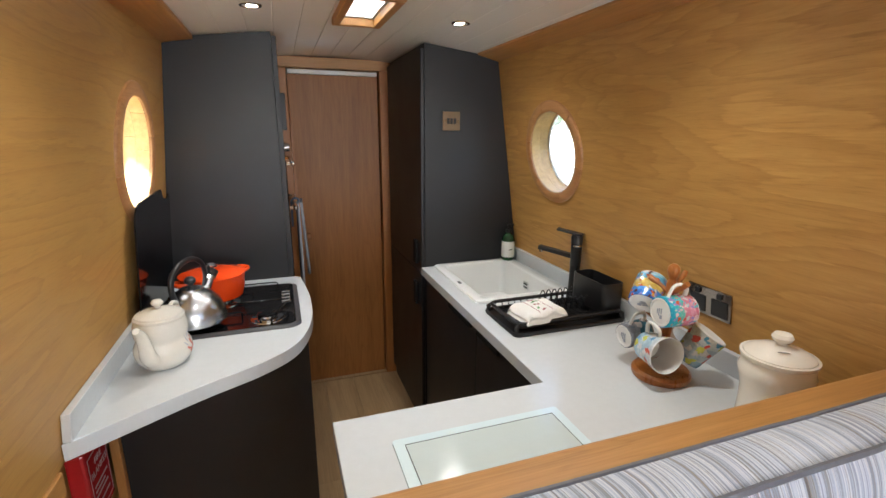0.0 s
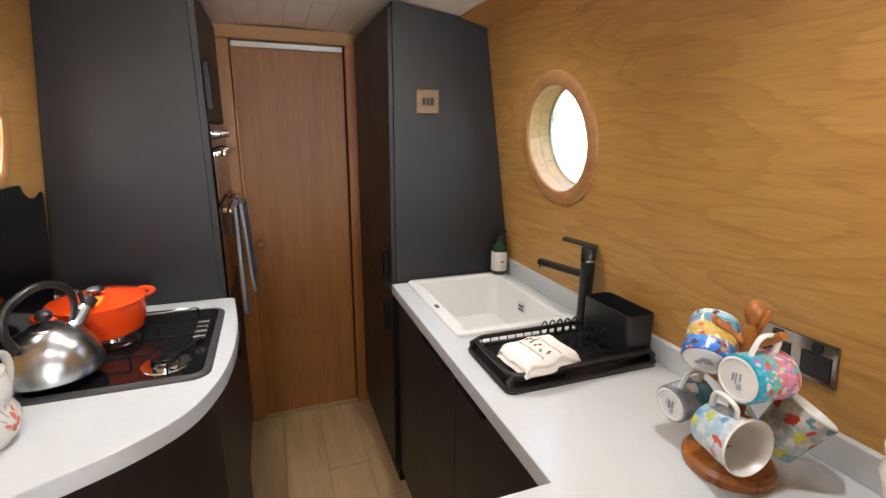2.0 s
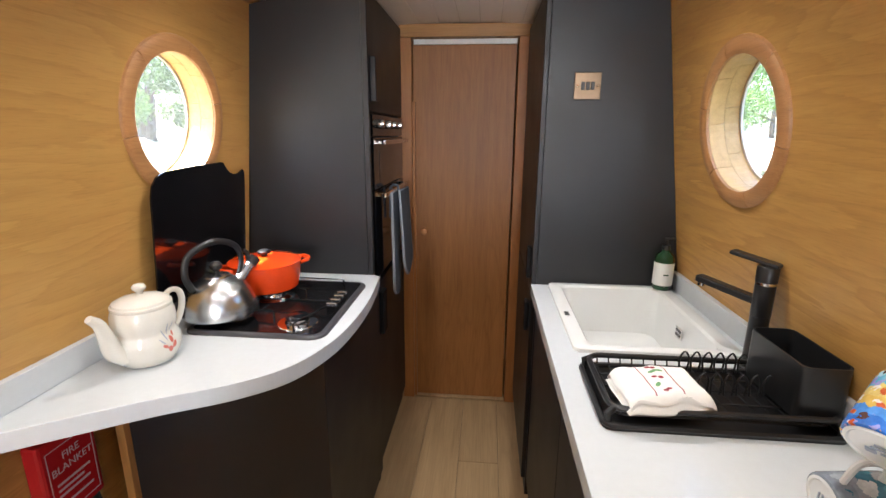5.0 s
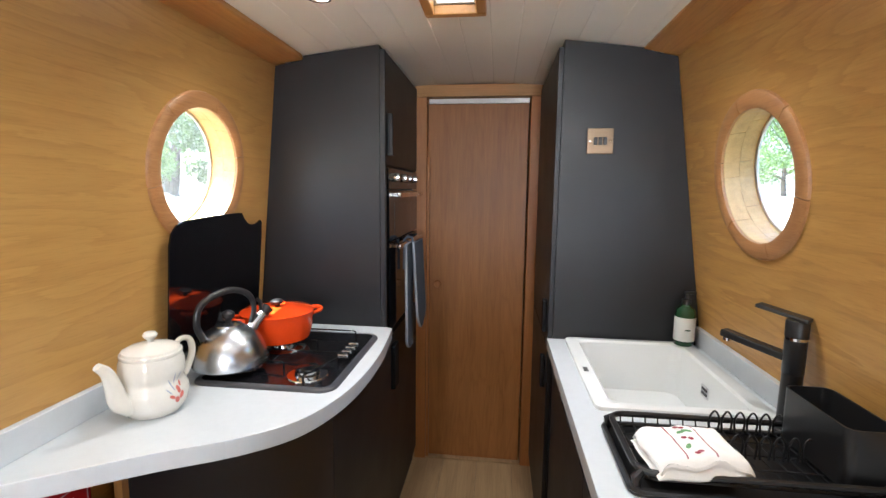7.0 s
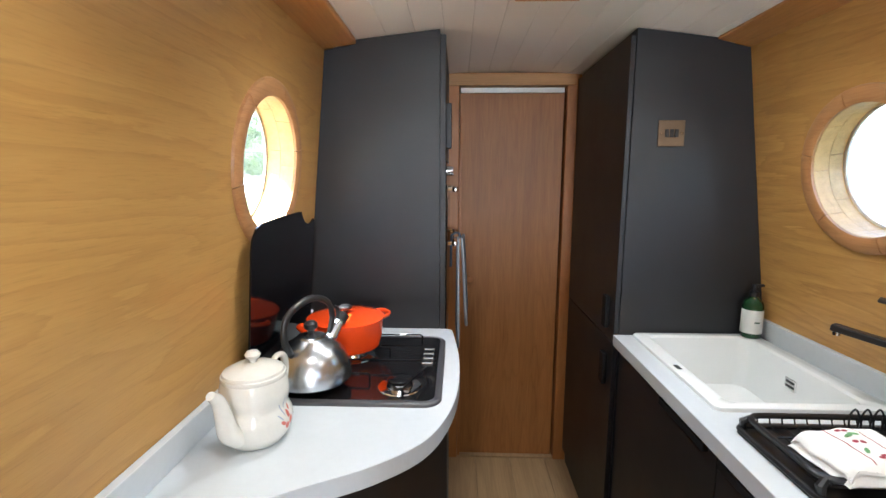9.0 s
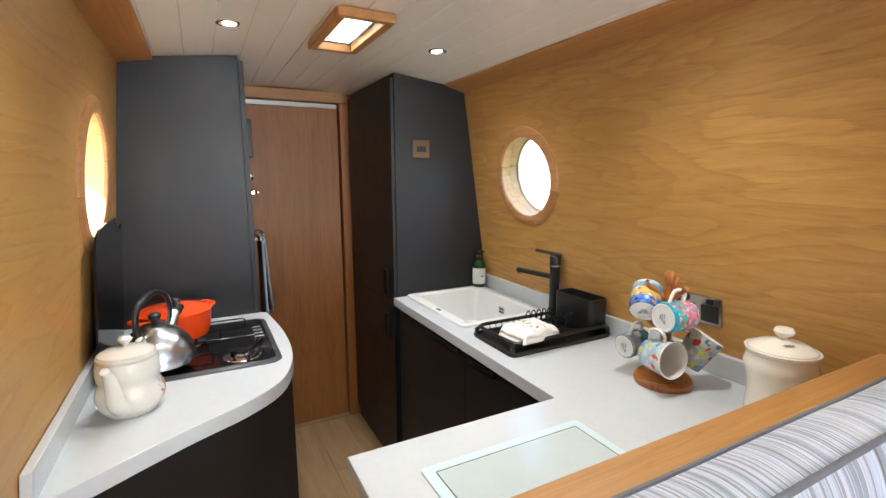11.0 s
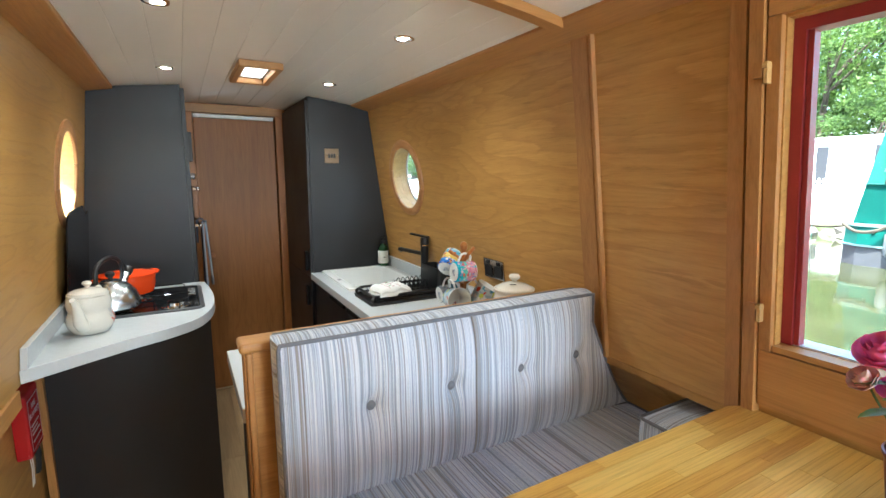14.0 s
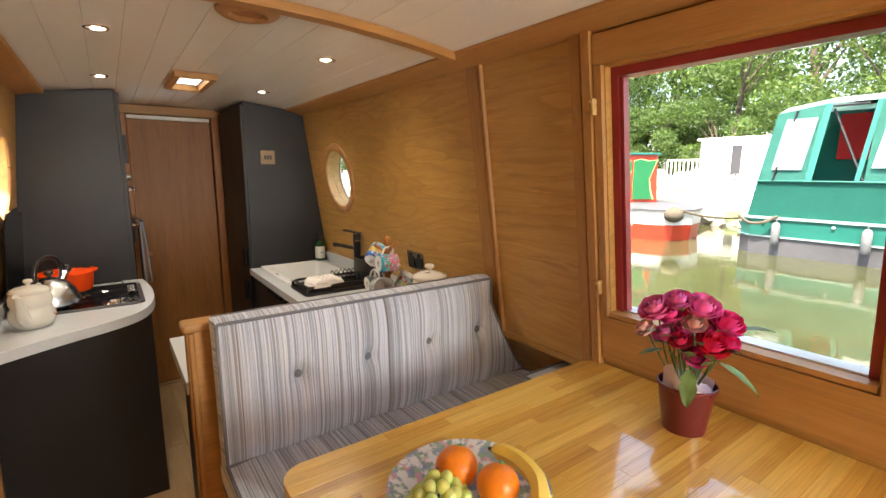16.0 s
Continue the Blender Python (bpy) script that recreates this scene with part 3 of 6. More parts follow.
# door and its frame
door = tagged(new("door_1"), "closed flat oak door with a small round knob", "door", "", "structure")
part("leaf", box(-0.058, 0.447, 2.995, 3.03, 0.012, 1.905, 0.002), M_DOOR, door)
part("top_strip", box(-0.055, 0.448, 3.000, 3.018, 1.908, 1.932, 0.001), M_CEIL, door, "pale strip above the door")
part("door_handle", moved(lathe([(0, 0), (0.008, 0), (0.008, 0.012), (0.019, 0.02), (0.021, 0.03), (0.014, 0.038), (0, 0.04)], 20), Matrix.Translation((0.0, 2.995, 0.985)) @ Matrix.Rotation(radians(90), 4, 'X')), M_DOORTRIM, door, "round wooden knob", True)
part("frame_jamb", box(-0.122, -0.061, 2.965, 3.038, 0, 1.935, 0.004), M_DOORTRIM, door)
part("frame_jamb", box(0.455, 0.520, 2.965, 3.038, 0, 1.935, 0.004), M_DOORTRIM, door)
part("frame_head", box(-0.122, 0.520, 2.965, 3.038, 1.936, 1.995, 0.004), M_TRIM_X, door)
part("stop_bead", box(-0.060, -0.046, 2.972, 2.994, 0, 1.64, 0.002), M_DOORTRIM, door)
part("threshold", box(-0.061, 0.455, 2.970, 3.035, 0.0005, 0.011, 0.003), M_FLOOR, door)

# lantern in the ceiling
lantern = thing("deck_light", "oak-framed rectangular roof light let into the ceiling", "roof light", (0.1725, 1.80, 1.99))
for args in ((-0.088, 0.088, -0.205, -0.178, -0.020, 0.008), (-0.088, 0.088, 0.178, 0.205, -0.020, 0.008), (-0.088, -0.0605, -0.177, 0.177, -0.020, 0.008), (0.0605, 0.088, -0.177, 0.177, -0.020, 0.008)):
    part("frame", box(*args, 0.004), M_TRIM_Y, lantern)
for args in ((-0.060, -0.052, -0.178, 0.178, 0.009, 0.21), (0.052, 0.060, -0.178, 0.178, 0.009, 0.21), (-0.051, 0.051, -0.178, -0.170, 0.009, 0.21), (-0.051, 0.051, 0.170, 0.178, 0.009, 0.21)):
    part("well_board", box(*args), M_CEIL, lantern)
part("pane", box(-0.07, 0.07, -0.185, 0.185, 0.212, 0.218), M_GLASS, lantern).visible_shadow = False

# floor planks
k = 0
FW = 0.185
for i in range(11):
    xa = -0.70 + i * FW
    y = Y0 - 0.4 * (i % 3) - 0.15 * (i % 2)
    while y < 3.0:
        yb = min(y + 1.2, 3.03)
        if yb > Y0 + 0.05:
            ob = new("floor_plank", mesh_of("floor_plank", box(xa + 0.0006, min(xa + FW, 1.16) - 0.0006, max(y, Y0) + 0.0006, yb - 0.0006, -0.013, 0.0, 0.0012, 1), M_FLOOR))
            if k == 0:
                floor = tagged(new("floor"), "pale oak-effect plank floor", "", "", "structure")
            ob.parent = floor
            k += 1
        y += 1.2

# ---- galley: cabinets and worktops ----
def cab_r_poly(x0):
    return [(x0, 0.0), (1.155, 0.0), (1.155, 0.90), (wall_r(0.945) - 0.002, 0.945), (wall_r(1.92) - 0.002, 1.92), (0.785, 1.944), (0.78, arch(0.78) - 0.002), (x0, arch(x0) - 0.002)]


def xz_prism(loop, y0, y1):
    return plate(loop, [], lambda u, v, w: Vector((u, y0 + w, v)), y1 - y0)


tall_r = thing("tall_cabinet", "floor-to-ceiling charcoal cabinet beside the sink", "cabinet", (0.5, 2.272, 0))
L_ = Matrix.Translation((-0.5, -2.272, 0))
part("body", moved(xz_prism(cab_r_poly(0.518), 2.272, 2.955), L_), M_DARK, tall_r)
d = part("door", moved(box(0.500, 0.517, 2.276, 2.95, 0.905, 1.960, 0.0015), L_), M_DARK, tall_r)
part("handle", moved(box(0.484, 0.4995, 2.33, 2.375, 0.945, 1.065, 0.003), L_), M_HANDLE, d)
d = part("door", moved(box(0.500, 0.517, 2.276, 2.95, 0.08, 0.900, 0.0015), L_), M_DARK, tall_r)
part("handle", moved(box(0.484, 0.4995, 2.33, 2.375, 0.725, 0.845, 0.003), L_), M_HANDLE, d)

tall_l = thing("oven_cabinet", "floor-to-ceiling charcoal cabinet housing a built-in oven", "cabinet", (-0.111, 2.285, 0))
L_ = Matrix.Translation((0.111, -2.285, 0))
part("body", moved(xz_prism([(-0.775, 0.0), (-0.13, 0.0), (-0.13, arch(-0.13) - 0.002), (-0.412, arch(-0.412) - 0.002), (-0.417, 1.943), (wall_l(1.92) + 0.002, 1.92), (wall_l(0.905) + 0.002, 0.905), (-0.775, 0.895)], 2.285, 2.955), L_), M_DARK, tall_l)
part("side_panel", moved(box(-0.129, -0.109, 2.285, 2.305, 0.0, 1.97, 0.001), L_), M_DARK, tall_l)
d = part("door", moved(box(-0.129, -0.111, 2.308, 2.95, 1.565, 1.97, 0.0015), L_), M_DARK, tall_l)
part("handle", moved(box(-0.1105, -0.090, 2.325, 2.365, 1.60, 1.755, 0.003), L_), M_DARK, d, "charcoal edge pull")
d = part("door", moved(box(-0.129, -0.111, 2.308, 2.95, 0.08, 0.885, 0.0015), L_), M_DARK, tall_l)
part("handle", moved(box(-0.1105, -0.092, 2.37, 2.44, 0.66, 0.845, 0.003), L_), M_HANDLE, d)

base_r = thing("base_cabinet", "charcoal base cabinet under the sink with slim pull handles", "cabinet", (0.52, 1.15, 0))
L_ = Matrix.Translation((-0.52, -1.15, 0))
part("carcass", moved(box(0.541, 1.15, 1.10, 2.27, 0.0, 0.735), L_), M_DARK, base_r)
for ya_, yb_, hy in ((1.135, 1.622, (1.42, 1.60)), (1.626, 2.262, (1.66, 1.90))):
    d = part("door", moved(box(0.520, 0.5405, ya_, yb_, 0.085, 0.893, 0.0015), L_), M_DARK, base_r)
    part("handle", moved(box(0.505, 0.5195, hy[0], hy[1], 0.866, 0.886, 0.003), L_), M_HANDLE, d)

pen = thing("peninsula_cabinet", "charcoal end panel of the peninsula unit", "cabinet", (-0.03, 0.66, 0))
L_ = Matrix.Translation((0.03, -0.66, 0))
part("panel", moved(box(-0.030, 0.535, 0.66, 1.095, 0.0, 0.898, 0.002), L_), M_DARK, pen)

SINK = (0.575, 0.965, 1.728, 2.245)
worktop = thing("worktop", "white quartz-effect L-shaped worktop with a low upstand", "worktop", (0.5, 1.1, 0.9))
L_ = Matrix.Translation((-0.5, -1.1, -0.9))
xb = wall_r(0.92) - 0.004
part("slab", moved(prism([(-0.064, 0.662), (xb, 0.662), (xb, 2.270), (0.497, 2.270), (0.497, 1.117), (-0.064, 1.117)], 0.90, 0.94, 0.002, [rect(*SINK, 0.02)]), L_), M_QUARTZ, worktop)


def lean_strip(wx, s, ya_, yb_, z0, z1, thick):
    bm = bmesh.new()
    v = [bm.verts.new((wx(z) + s * (0.002 + k * thick), y, z)) for k in (0, 1) for y, z in ((ya_, z0), (yb_, z0), (yb_, z1), (ya_, z1))]
    for q in ((0, 1, 2, 3), (7, 6, 5, 4), (0, 4, 5, 1), (1, 5, 6, 2), (2, 6, 7, 3), (3, 7, 4, 0)):
        bm.faces.new([v[i] for i in q])
    bmesh.ops.bevel(bm, geom=bm.edges[:], offset=0.0015, segments=1, affect='EDGES')
    return bm


part("upstand", moved(lean_strip(wall_r, -1, 0.665, 2.268, 0.9405, 1.010, 0.018), L_), M_QUARTZ, worktop)

# curved hob worktop
curve = smooth_line([(-0.082, 2.270), (-0.066, 2.12), (-0.057, 1.98), (-0.060, 1.81), (-0.082, 1.668), (-0.132, 1.545), (-0.225, 1.456), (-0.36, 1.378), (-0.50, 1.285), (-0.610, 1.208)], 6)
curve = [(p.x, p.y) for p in curve]
HOBZ = 0.950
hobtop = thing("worktop", "white worktop with a sweeping curved front edge under the hob", "worktop", (-0.3, 1.8, 0.91))
L_ = Matrix.Translation((0.3, -1.8, -0.91))
part("slab", moved(prism([(-0.105, 2.283), (wall_l(0.92) + 0.004, 2.283), (wall_l(0.92) + 0.004, 1.206)] + curve[::-1], 0.908, HOBZ, 0.002), L_), M_QUARTZ, hobtop)
part("upstand", moved(lean_strip(wall_l, 1, 1.208, 2.28, HOBZ + 0.0005, 1.018, 0.018), L_), M_QUARTZ, hobtop)
base_l = thing("base_cabinet", "charcoal base cabinet below the hob worktop", "cabinet", (-0.3, 1.8, 0))
L_ = Matrix.Translation((0.3, -1.8, 0))
part("end_panel", moved(box(-0.664, -0.087, 1.645, 1.663, 0.0, 0.907, 0.001), L_), M_DARK, base_l)
part("carcass", moved(box(-0.655, -0.112, 1.664, 2.283, 0.0, 0.907), L_), M_DARK, base_l)
part("door", moved(box(-0.1115, -0.093, 1.666, 2.281, 0.07, 0.900, 0.0015), L_), M_DARK, base_l)
part("edge_strip", moved(box(-0.690, -0.665, 1.625, 1.655, 0.0, 0.900, 0.002), L_), M_TRIM_Z, base_l, "oak edging strip")

# ---- dinette ----
settee = thing("settee", "built-in raised oak settee with panelled end and capping rail", "settee", (0.5, 0.6, 0))
L_ = Matrix.Translation((-0.5, -0.6, 0))
part("cap_rail", moved(box(-0.070, wall_r(1.125) - 0.003, 0.576, 0.649, 1.112, 1.138, 0.009, 3), L_), M_TRIM_X, settee)
part("back_panel", moved(box(-0.040, 1.02, 0.588, 0.655, 0.0, 1.111), L_), M_TRIM_X, settee)
part("end_post", moved(box(-0.056, -0.0405, 0.580, 0.645, 0.0, 1.111, 0.004), L_), M_TRIM_Z, settee)
part("end_bead", moved(box(-0.061, -0.0565, 0.588, 0.600, 0.0, 1.111, 0.0025), L_), M_TRIM_Z, settee)
part("end_bead", moved(box(-0.061, -0.0565, 0.618, 0.630, 0.0, 1.111, 0.0025), L_), M_TRIM_Z, settee)
part("seat_base", moved(box(0.00, 1.15, 0.02, 0.587, 0.0, 0.645), L_), M_TRIM_X, settee)

# ---- galley: things on the worktops ----
def rounded_tube_loop(x0, x1, y0, y1, z, r, rad, seg=6):
    return tube([(x, y, z) for x, y in rect(x0, x1, y0, y1, rad, 4)], r, seg, True)


sink = thing("sink", "square white ceramic inset sink with a raised rim", "sink", (0.77, 1.987, 0.94))


def sink_bowl():
    bm = bmesh.new()
    loops = [(0, 0, 0.0, 0.022), (0, 0, 0.010, 0.022), (0.003, 0.003, 0.0125, 0.020), (0.040, 0.026, 0.0125, 0.030), (0.046, 0.032, 0.006, 0.034), (0.052, 0.038, -0.16, 0.045), (0.085, 0.07, -0.182, 0.05), (0.17, 0.24, -0.186, 0.01)]
    rings = []
    for ix, iy, z, r in loops:
        rings.append([bm.verts.new((x, y, z)) for x, y in rect(-0.212 + ix, 0.215 - ix, -0.275 + iy, 0.275 - iy, r, 6)])
    for a, b in zip(rings, rings[1:]):
        n = len(a)
        for i in range(n):
            bm.faces.new((a[i], a[(i + 1) % n], b[(i + 1) % n], b[i]))
    bm.faces.new(rings[-1])
    return bm


part("bowl", sink_bowl(), M_WHITE, sink, "", True)
part("drain", moved(lathe([(0, 0), (0.042, 0), (0.042, 0.003), (0.03, 0.004), (0, 0.002)], 24), Matrix.Translation((0.0, 0.0, -0.1855))), M_CHROME, sink, "chrome waste", True)
part("overflow", join(box(0.158, 0.1625, -0.022, 0.022, -0.068, -0.034, 0.001), ), M_CHROME, sink, "chrome overflow plate")
part("overflow_slot", join(box(0.1565, 0.1578, -0.016, 0.016, -0.047, -0.040), box(0.1565, 0.1578, -0.016, 0.016, -0.061, -0.054)), M_BLACK, sink)
part("rim_slot", box(-0.200, -0.186, -0.052, -0.020, 0.0128, 0.0138, 0.0003), M_BLACK, sink)

tap = thing("kitchen_tap", "matt black mixer tap with a flat spout and lever", "tap", (0.968, 1.668, 0.94))
part("base", lathe([(0, 0.0), (0.027, 0.0), (0.027, 0.006), (0.022, 0.009), (0.0205, 0.12), (0.0205, 0.138)], 28), M_BLACK, tap, "", True)
part("body", lathe([(0.0205, 0.1385), (0.0215, 0.14), (0.0215, 0.215), (0.0, 0.215)], 28), M_BLACK, tap, "", True)
part("trim_ring", lathe([(0.0, 0.2155), (0.0215, 0.2155), (0.0215, 0.2215), (0.0, 0.2215)], 28), M_CHROME, tap, "thin chrome ring", True)
part("head", lathe([(0.0, 0.222), (0.0225, 0.222), (0.0225, 0.256), (0.020, 0.259), (0.0, 0.259)], 28), M_BLACK, tap, "", True)
sd = Vector((-0.086, 0.137, 0.0)).normalized()
sm = Matrix.Translation((0, 0, 0)) @ Matrix.Rotation(math.atan2(sd.y, sd.x), 4, 'Z')
part("spout", moved(box(0.012, 0.165, -0.014, 0.014, -0.009, 0.009, 0.004), Matrix.Translation((0, 0, 0.170)) @ sm @ Matrix.Rotation(radians(-6), 4, 'Y')), M_BLACK, tap)
part("nozzle", moved(lathe([(0, 0), (0.009, 0), (0.009, 0.008), (0, 0.008)], 16), Matrix.Translation((-0.081, 0.129, 0.168))), M_CHROME, tap, "small chrome nozzle", True)
ld = Matrix.Rotation(math.atan2(0.055, -0.05), 4, 'Z')
part("lever", moved(box(-0.024, 0.082, -0.017, 0.017, -0.004, 0.005, 0.003), Matrix.Translation((0, 0, 0.265)) @ ld @ Matrix.Rotation(radians(-9), 4, 'Y')), M_BLACK, tap)

soap = thing("soap_bottle", "dark green pump bottle with a pale paper label", "bottle", (0.955, 2.232, 0.9535))
soap.scale = (1.12, 1.12, 1.12)
part("bottle", lathe([(0, 0), (0.026, 0), (0.029, 0.004), (0.029, 0.098), (0.025, 0.112), (0.013, 0.122), (0.012, 0.128), (0, 0.128)], 28), M_GREEN, soap, "", True)
part("label", lathe([(0.0294, 0.016), (0.0297, 0.0165), (0.0297, 0.088), (0.0294, 0.0885)], 28), M_LABEL, soap, "pale label", True)
part("print", moved(box(-0.010, 0.006, -0.0006, 0.0, 0.050, 0.054), Matrix.Translation((0, -0.0300, 0))), M_GREEN, soap)
part("pump", join(lathe([(0, 0.1285), (0.013, 0.1285), (0.013, 0.142), (0.005, 0.144), (0.004, 0.160), (0, 0.160)], 16), moved(box(-0.006, 0.026, -0.006, 0.006, 0, 0.008, 0.002), Matrix.Translation((0, 0, 0.158)))), M_BLACK, soap, "black pump top", True)

# draining rack
rack = thing("dish_rack", "black wire draining rack with a drip tray", "dish rack", (0.777, 1.51, 0.94))
bm = prism(rect(-0.222, 0.222, -0.125, 0.125, 0.02), 0.0, 0.005)
part("drip_tray", join(bm, moved(rounded_tube_loop(-0.220, 0.220, -0.123, 0.123, 0.010, 0.006, 0.02), Matrix())), M_BLACK, rack, "", True)
part("top_rim", rounded_tube_loop(-0.208, 0.212, -0.112, 0.112, 0.040, 0.0065, 0.03, 8), M_BLACK, rack, "", True)
part("lower_rim", rounded_tube_loop(-0.196, 0.200, -0.100, 0.100, 0.022, 0.0035, 0.02, 6), M_BLACK, rack, "", True)
for i in range(15):
    x = -0.185 + i * 0.0265
    part("cross_wire", tube([(x, -0.108, 0.040), (x, -0.101, 0.021), (x, 0.101, 0.021), (x, 0.108, 0.040)], 0.0018, 5), M_BLACK, rack)
for y in (-0.05, 0.0, 0.05):
    part("long_wire", tube([(-0.204, y, 0.040), (-0.195, y, 0.0245), (0.199, y, 0.0245), (0.208, y, 0.040)], 0.0018, 5), M_BLACK, rack)
for y in (0.086, -0.012):
    for i in range(6):
        x = -0.005 + i * 0.0255
        part("plate_hoop", tube(smooth_line([(x, y, 0.024), (x - 0.002, y, 0.055), (x + 0.008, y, 0.072), (x + 0.018, y, 0.055), (x + 0.016, y, 0.024)], 4), 0.0022, 6), M_BLACK, rack, "", True)
for sx in (-1, 1):
    for sy in (-1, 1):
        part("foot", tube([(sx * 0.2, sy * 0.104, 0.038), (sx * 0.212, sy * 0.11, 0.028), (sx * 0.210, sy * 0.112, 0.006)], [0.007, 0.009, 0.006], 8), M_BLACK, rack, "", True)
caddy = thing("cutlery_caddy", "black plastic cutlery caddy in the draining rack", "caddy", (0.955, 1.505, 0.965))
bm = bmesh.new()
rings = []
for ins, z, r in ((0.004, 0.0, 0.016), (0.0, 0.012, 0.018), (0.0, 0.112, 0.018), (0.003, 0.112, 0.016), (0.006, 0.008, 0.014)):
    rings.append([bm.verts.new((x, y, z)) for x, y in rect(-0.045 + ins, 0.045 - ins, -0.095 + ins, 0.095 - ins, r, 5)])
for a, b in zip(rings, rings[1:]):
    for i in range(len(a)):
        bm.faces.new((a[i], a[(i + 1) % len(a)], b[(i + 1) % len(a)], b[i]))
bm.faces.new(rings[0])
bm.faces.new(rings[-1])
part("tub", bm, M_BLACK, caddy, "", True)
part("badge", box(-0.012, 0.024, -0.0958, -0.0952, 0.004, 0.009), M_PIPE, caddy, "small pale badge")

# folded tea towel
M_CLOTH = paint("cream_cotton", (0.82, 0.81, 0.78), 0.9, 0.05, 12.0, 0.4, grain=300.0)
M_STRIPE_RED = paint("dull_red_print", (0.30, 0.05, 0.07), 0.9, 0.1, 60.0, 0.1)
M_LEAFPRINT = paint("soft_green_print", (0.16, 0.34, 0.15), 0.9, 0.1, 60.0, 0.1)
towel = thing("tea_towel", "folded cream cotton tea towel with a cherry border", "tea towel", (0.676, 1.455, 0.982), 6)
towel.scale = (0.84, 0.80, 0.90)


def cloth_top(x, y):
    n = noise.noise((x * 16, y * 16, 3.1)) * 0.006 + noise.noise((x * 45, y * 40, 1.0)) * 0.0022
    ex, ey = max(0, abs(x) - 0.078) / 0.02, max(0, abs(y) - 0.058) / 0.02
    return 0.036 + 0.006 * math.cos(x * 20) + n - 0.016 * (ex * ex + ey * ey)


def cloth_xy(u, v):
    x, y = -0.098 + 0.196 * u, -0.078 + 0.156 * v
    return x + 0.006 * noise.noise((y * 22, 2.0, 0)), y + 0.008 * noise.noise((x * 20, 5.0, 0))


part("upper_fold", grid(40, 32, lambda u, v: Vector((*cloth_xy(u, v), cloth_top(*cloth_xy(u, v))))), M_CLOTH, towel, "", True)


def cloth_side(u, v):
    a = u * 4
    e = int(min(a, 3.999))
    f = a - e
    p = ((f, 0), (1, f), (1 - f, 1), (0, 1 - f))[e]
    x, y = cloth_xy(*p)
    top = cloth_top(x, y)
    k = 1 + 0.05 * math.sin(v * math.pi * 2.5) * (1 if v < 1 else 0)
    return Vector((x * k if v < 1 else x, y * k if v < 1 else y, -0.008 + (top + 0.008) * v))


part("lower_fold", grid(80, 6, cloth_side), M_CLOTH, towel, "", True)


def on_cloth(x0, x1, y0, y1, n=20, lift=0.0008):
    return grid(max(2, int(n * 0.3)), n, lambda u, v: Vector((x0 + (x1 - x0) * u, y0 + (y1 - y0) * v, cloth_top(x0 + (x1 - x0) * u, y0 + (y1 - y0) * v) + lift)))


part("border_line", on_cloth(-0.040, -0.037, -0.070, 0.070), M_STRIPE_RED, towel)
part("border_line", on_cloth(0.022, 0.025, -0.070, 0.070), M_STRIPE_RED, towel)


def disc_on_cloth(cx, cy, rx, ry, a=0.0):
    def f(u, v):
        r, t = u, v * 2 * math.pi
        x, y = rx * r * math.cos(t), ry * r * math.sin(t)
        x, y = x * math.cos(a) - y * math.sin(a) + cx, x * math.sin(a) + y * math.cos(a) + cy
        return Vector((x, y, cloth_top(x, y) + 0.0012))
    return grid(3, 14, f)


for cx, cy in ((-0.012, 0.052), (-0.001, 0.046), (-0.014, 0.004), (0.000, 0.000), (-0.002, -0.050), (-0.012, -0.056)):
    part("cherry_print", disc_on_cloth(cx, cy, 0.0065, 0.0055), M_STRIPE_RED, towel)
for cx, cy, a in ((-0.010, 0.026, 0.3), (0.004, 0.030, -0.4), (-0.018, -0.028, 0.9)):
    part("leaf_print", disc_on_cloth(cx, cy, 0.012, 0.005, a), M_LEAFPRINT, towel)

# mug tree
tree_loc = (0.830, 1.046, 0.94)
mugtree = thing("mug_tree", "turned wooden mug tree with angled pegs", "mug tree", tree_loc)
part("base", lathe([(0, 0), (0.074, 0), (0.077, 0.006), (0.077, 0.016), (0.070, 0.024), (0.02, 0.027), (0, 0.027)], 40), M_MUGTREE, mugtree, "", True)
part("pole", lathe([(0.013, 0.026), (0.012, 0.10), (0.015, 0.15), (0.012, 0.20), (0.014, 0.250), (0.014, 0.268), (0.009, 0.282), (0.013, 0.292), (0.016, 0.304), (0.014, 0.316), (0.006, 0.323), (0, 0.324)], 24), M_MUGTREE, mugtree, "", True)
RV, FV, UV = Vector((0.68, -0.73, 0)), Vector((0.73, 0.68, 0)), Vector((0, 0, 1))
for zz, dd in ((0.245, -RV * 0.9 - FV * 0.3), (0.245, RV * 0.6 - FV * 0.8), (0.250, RV * 0.5 + FV * 0.9), (0.15, -RV - FV * 0.2), (0.15, -FV), (0.15, RV)):
    dd = dd.normalized()
    part("peg", tube([dd * 0.008 + UV * zz, dd * 0.045 + UV * (zz + 0.030), dd * 0.060 + UV * (zz + 0.042)], [0.006, 0.008, 0.007], 10), M_MUGTREE, mugtree, "", True)


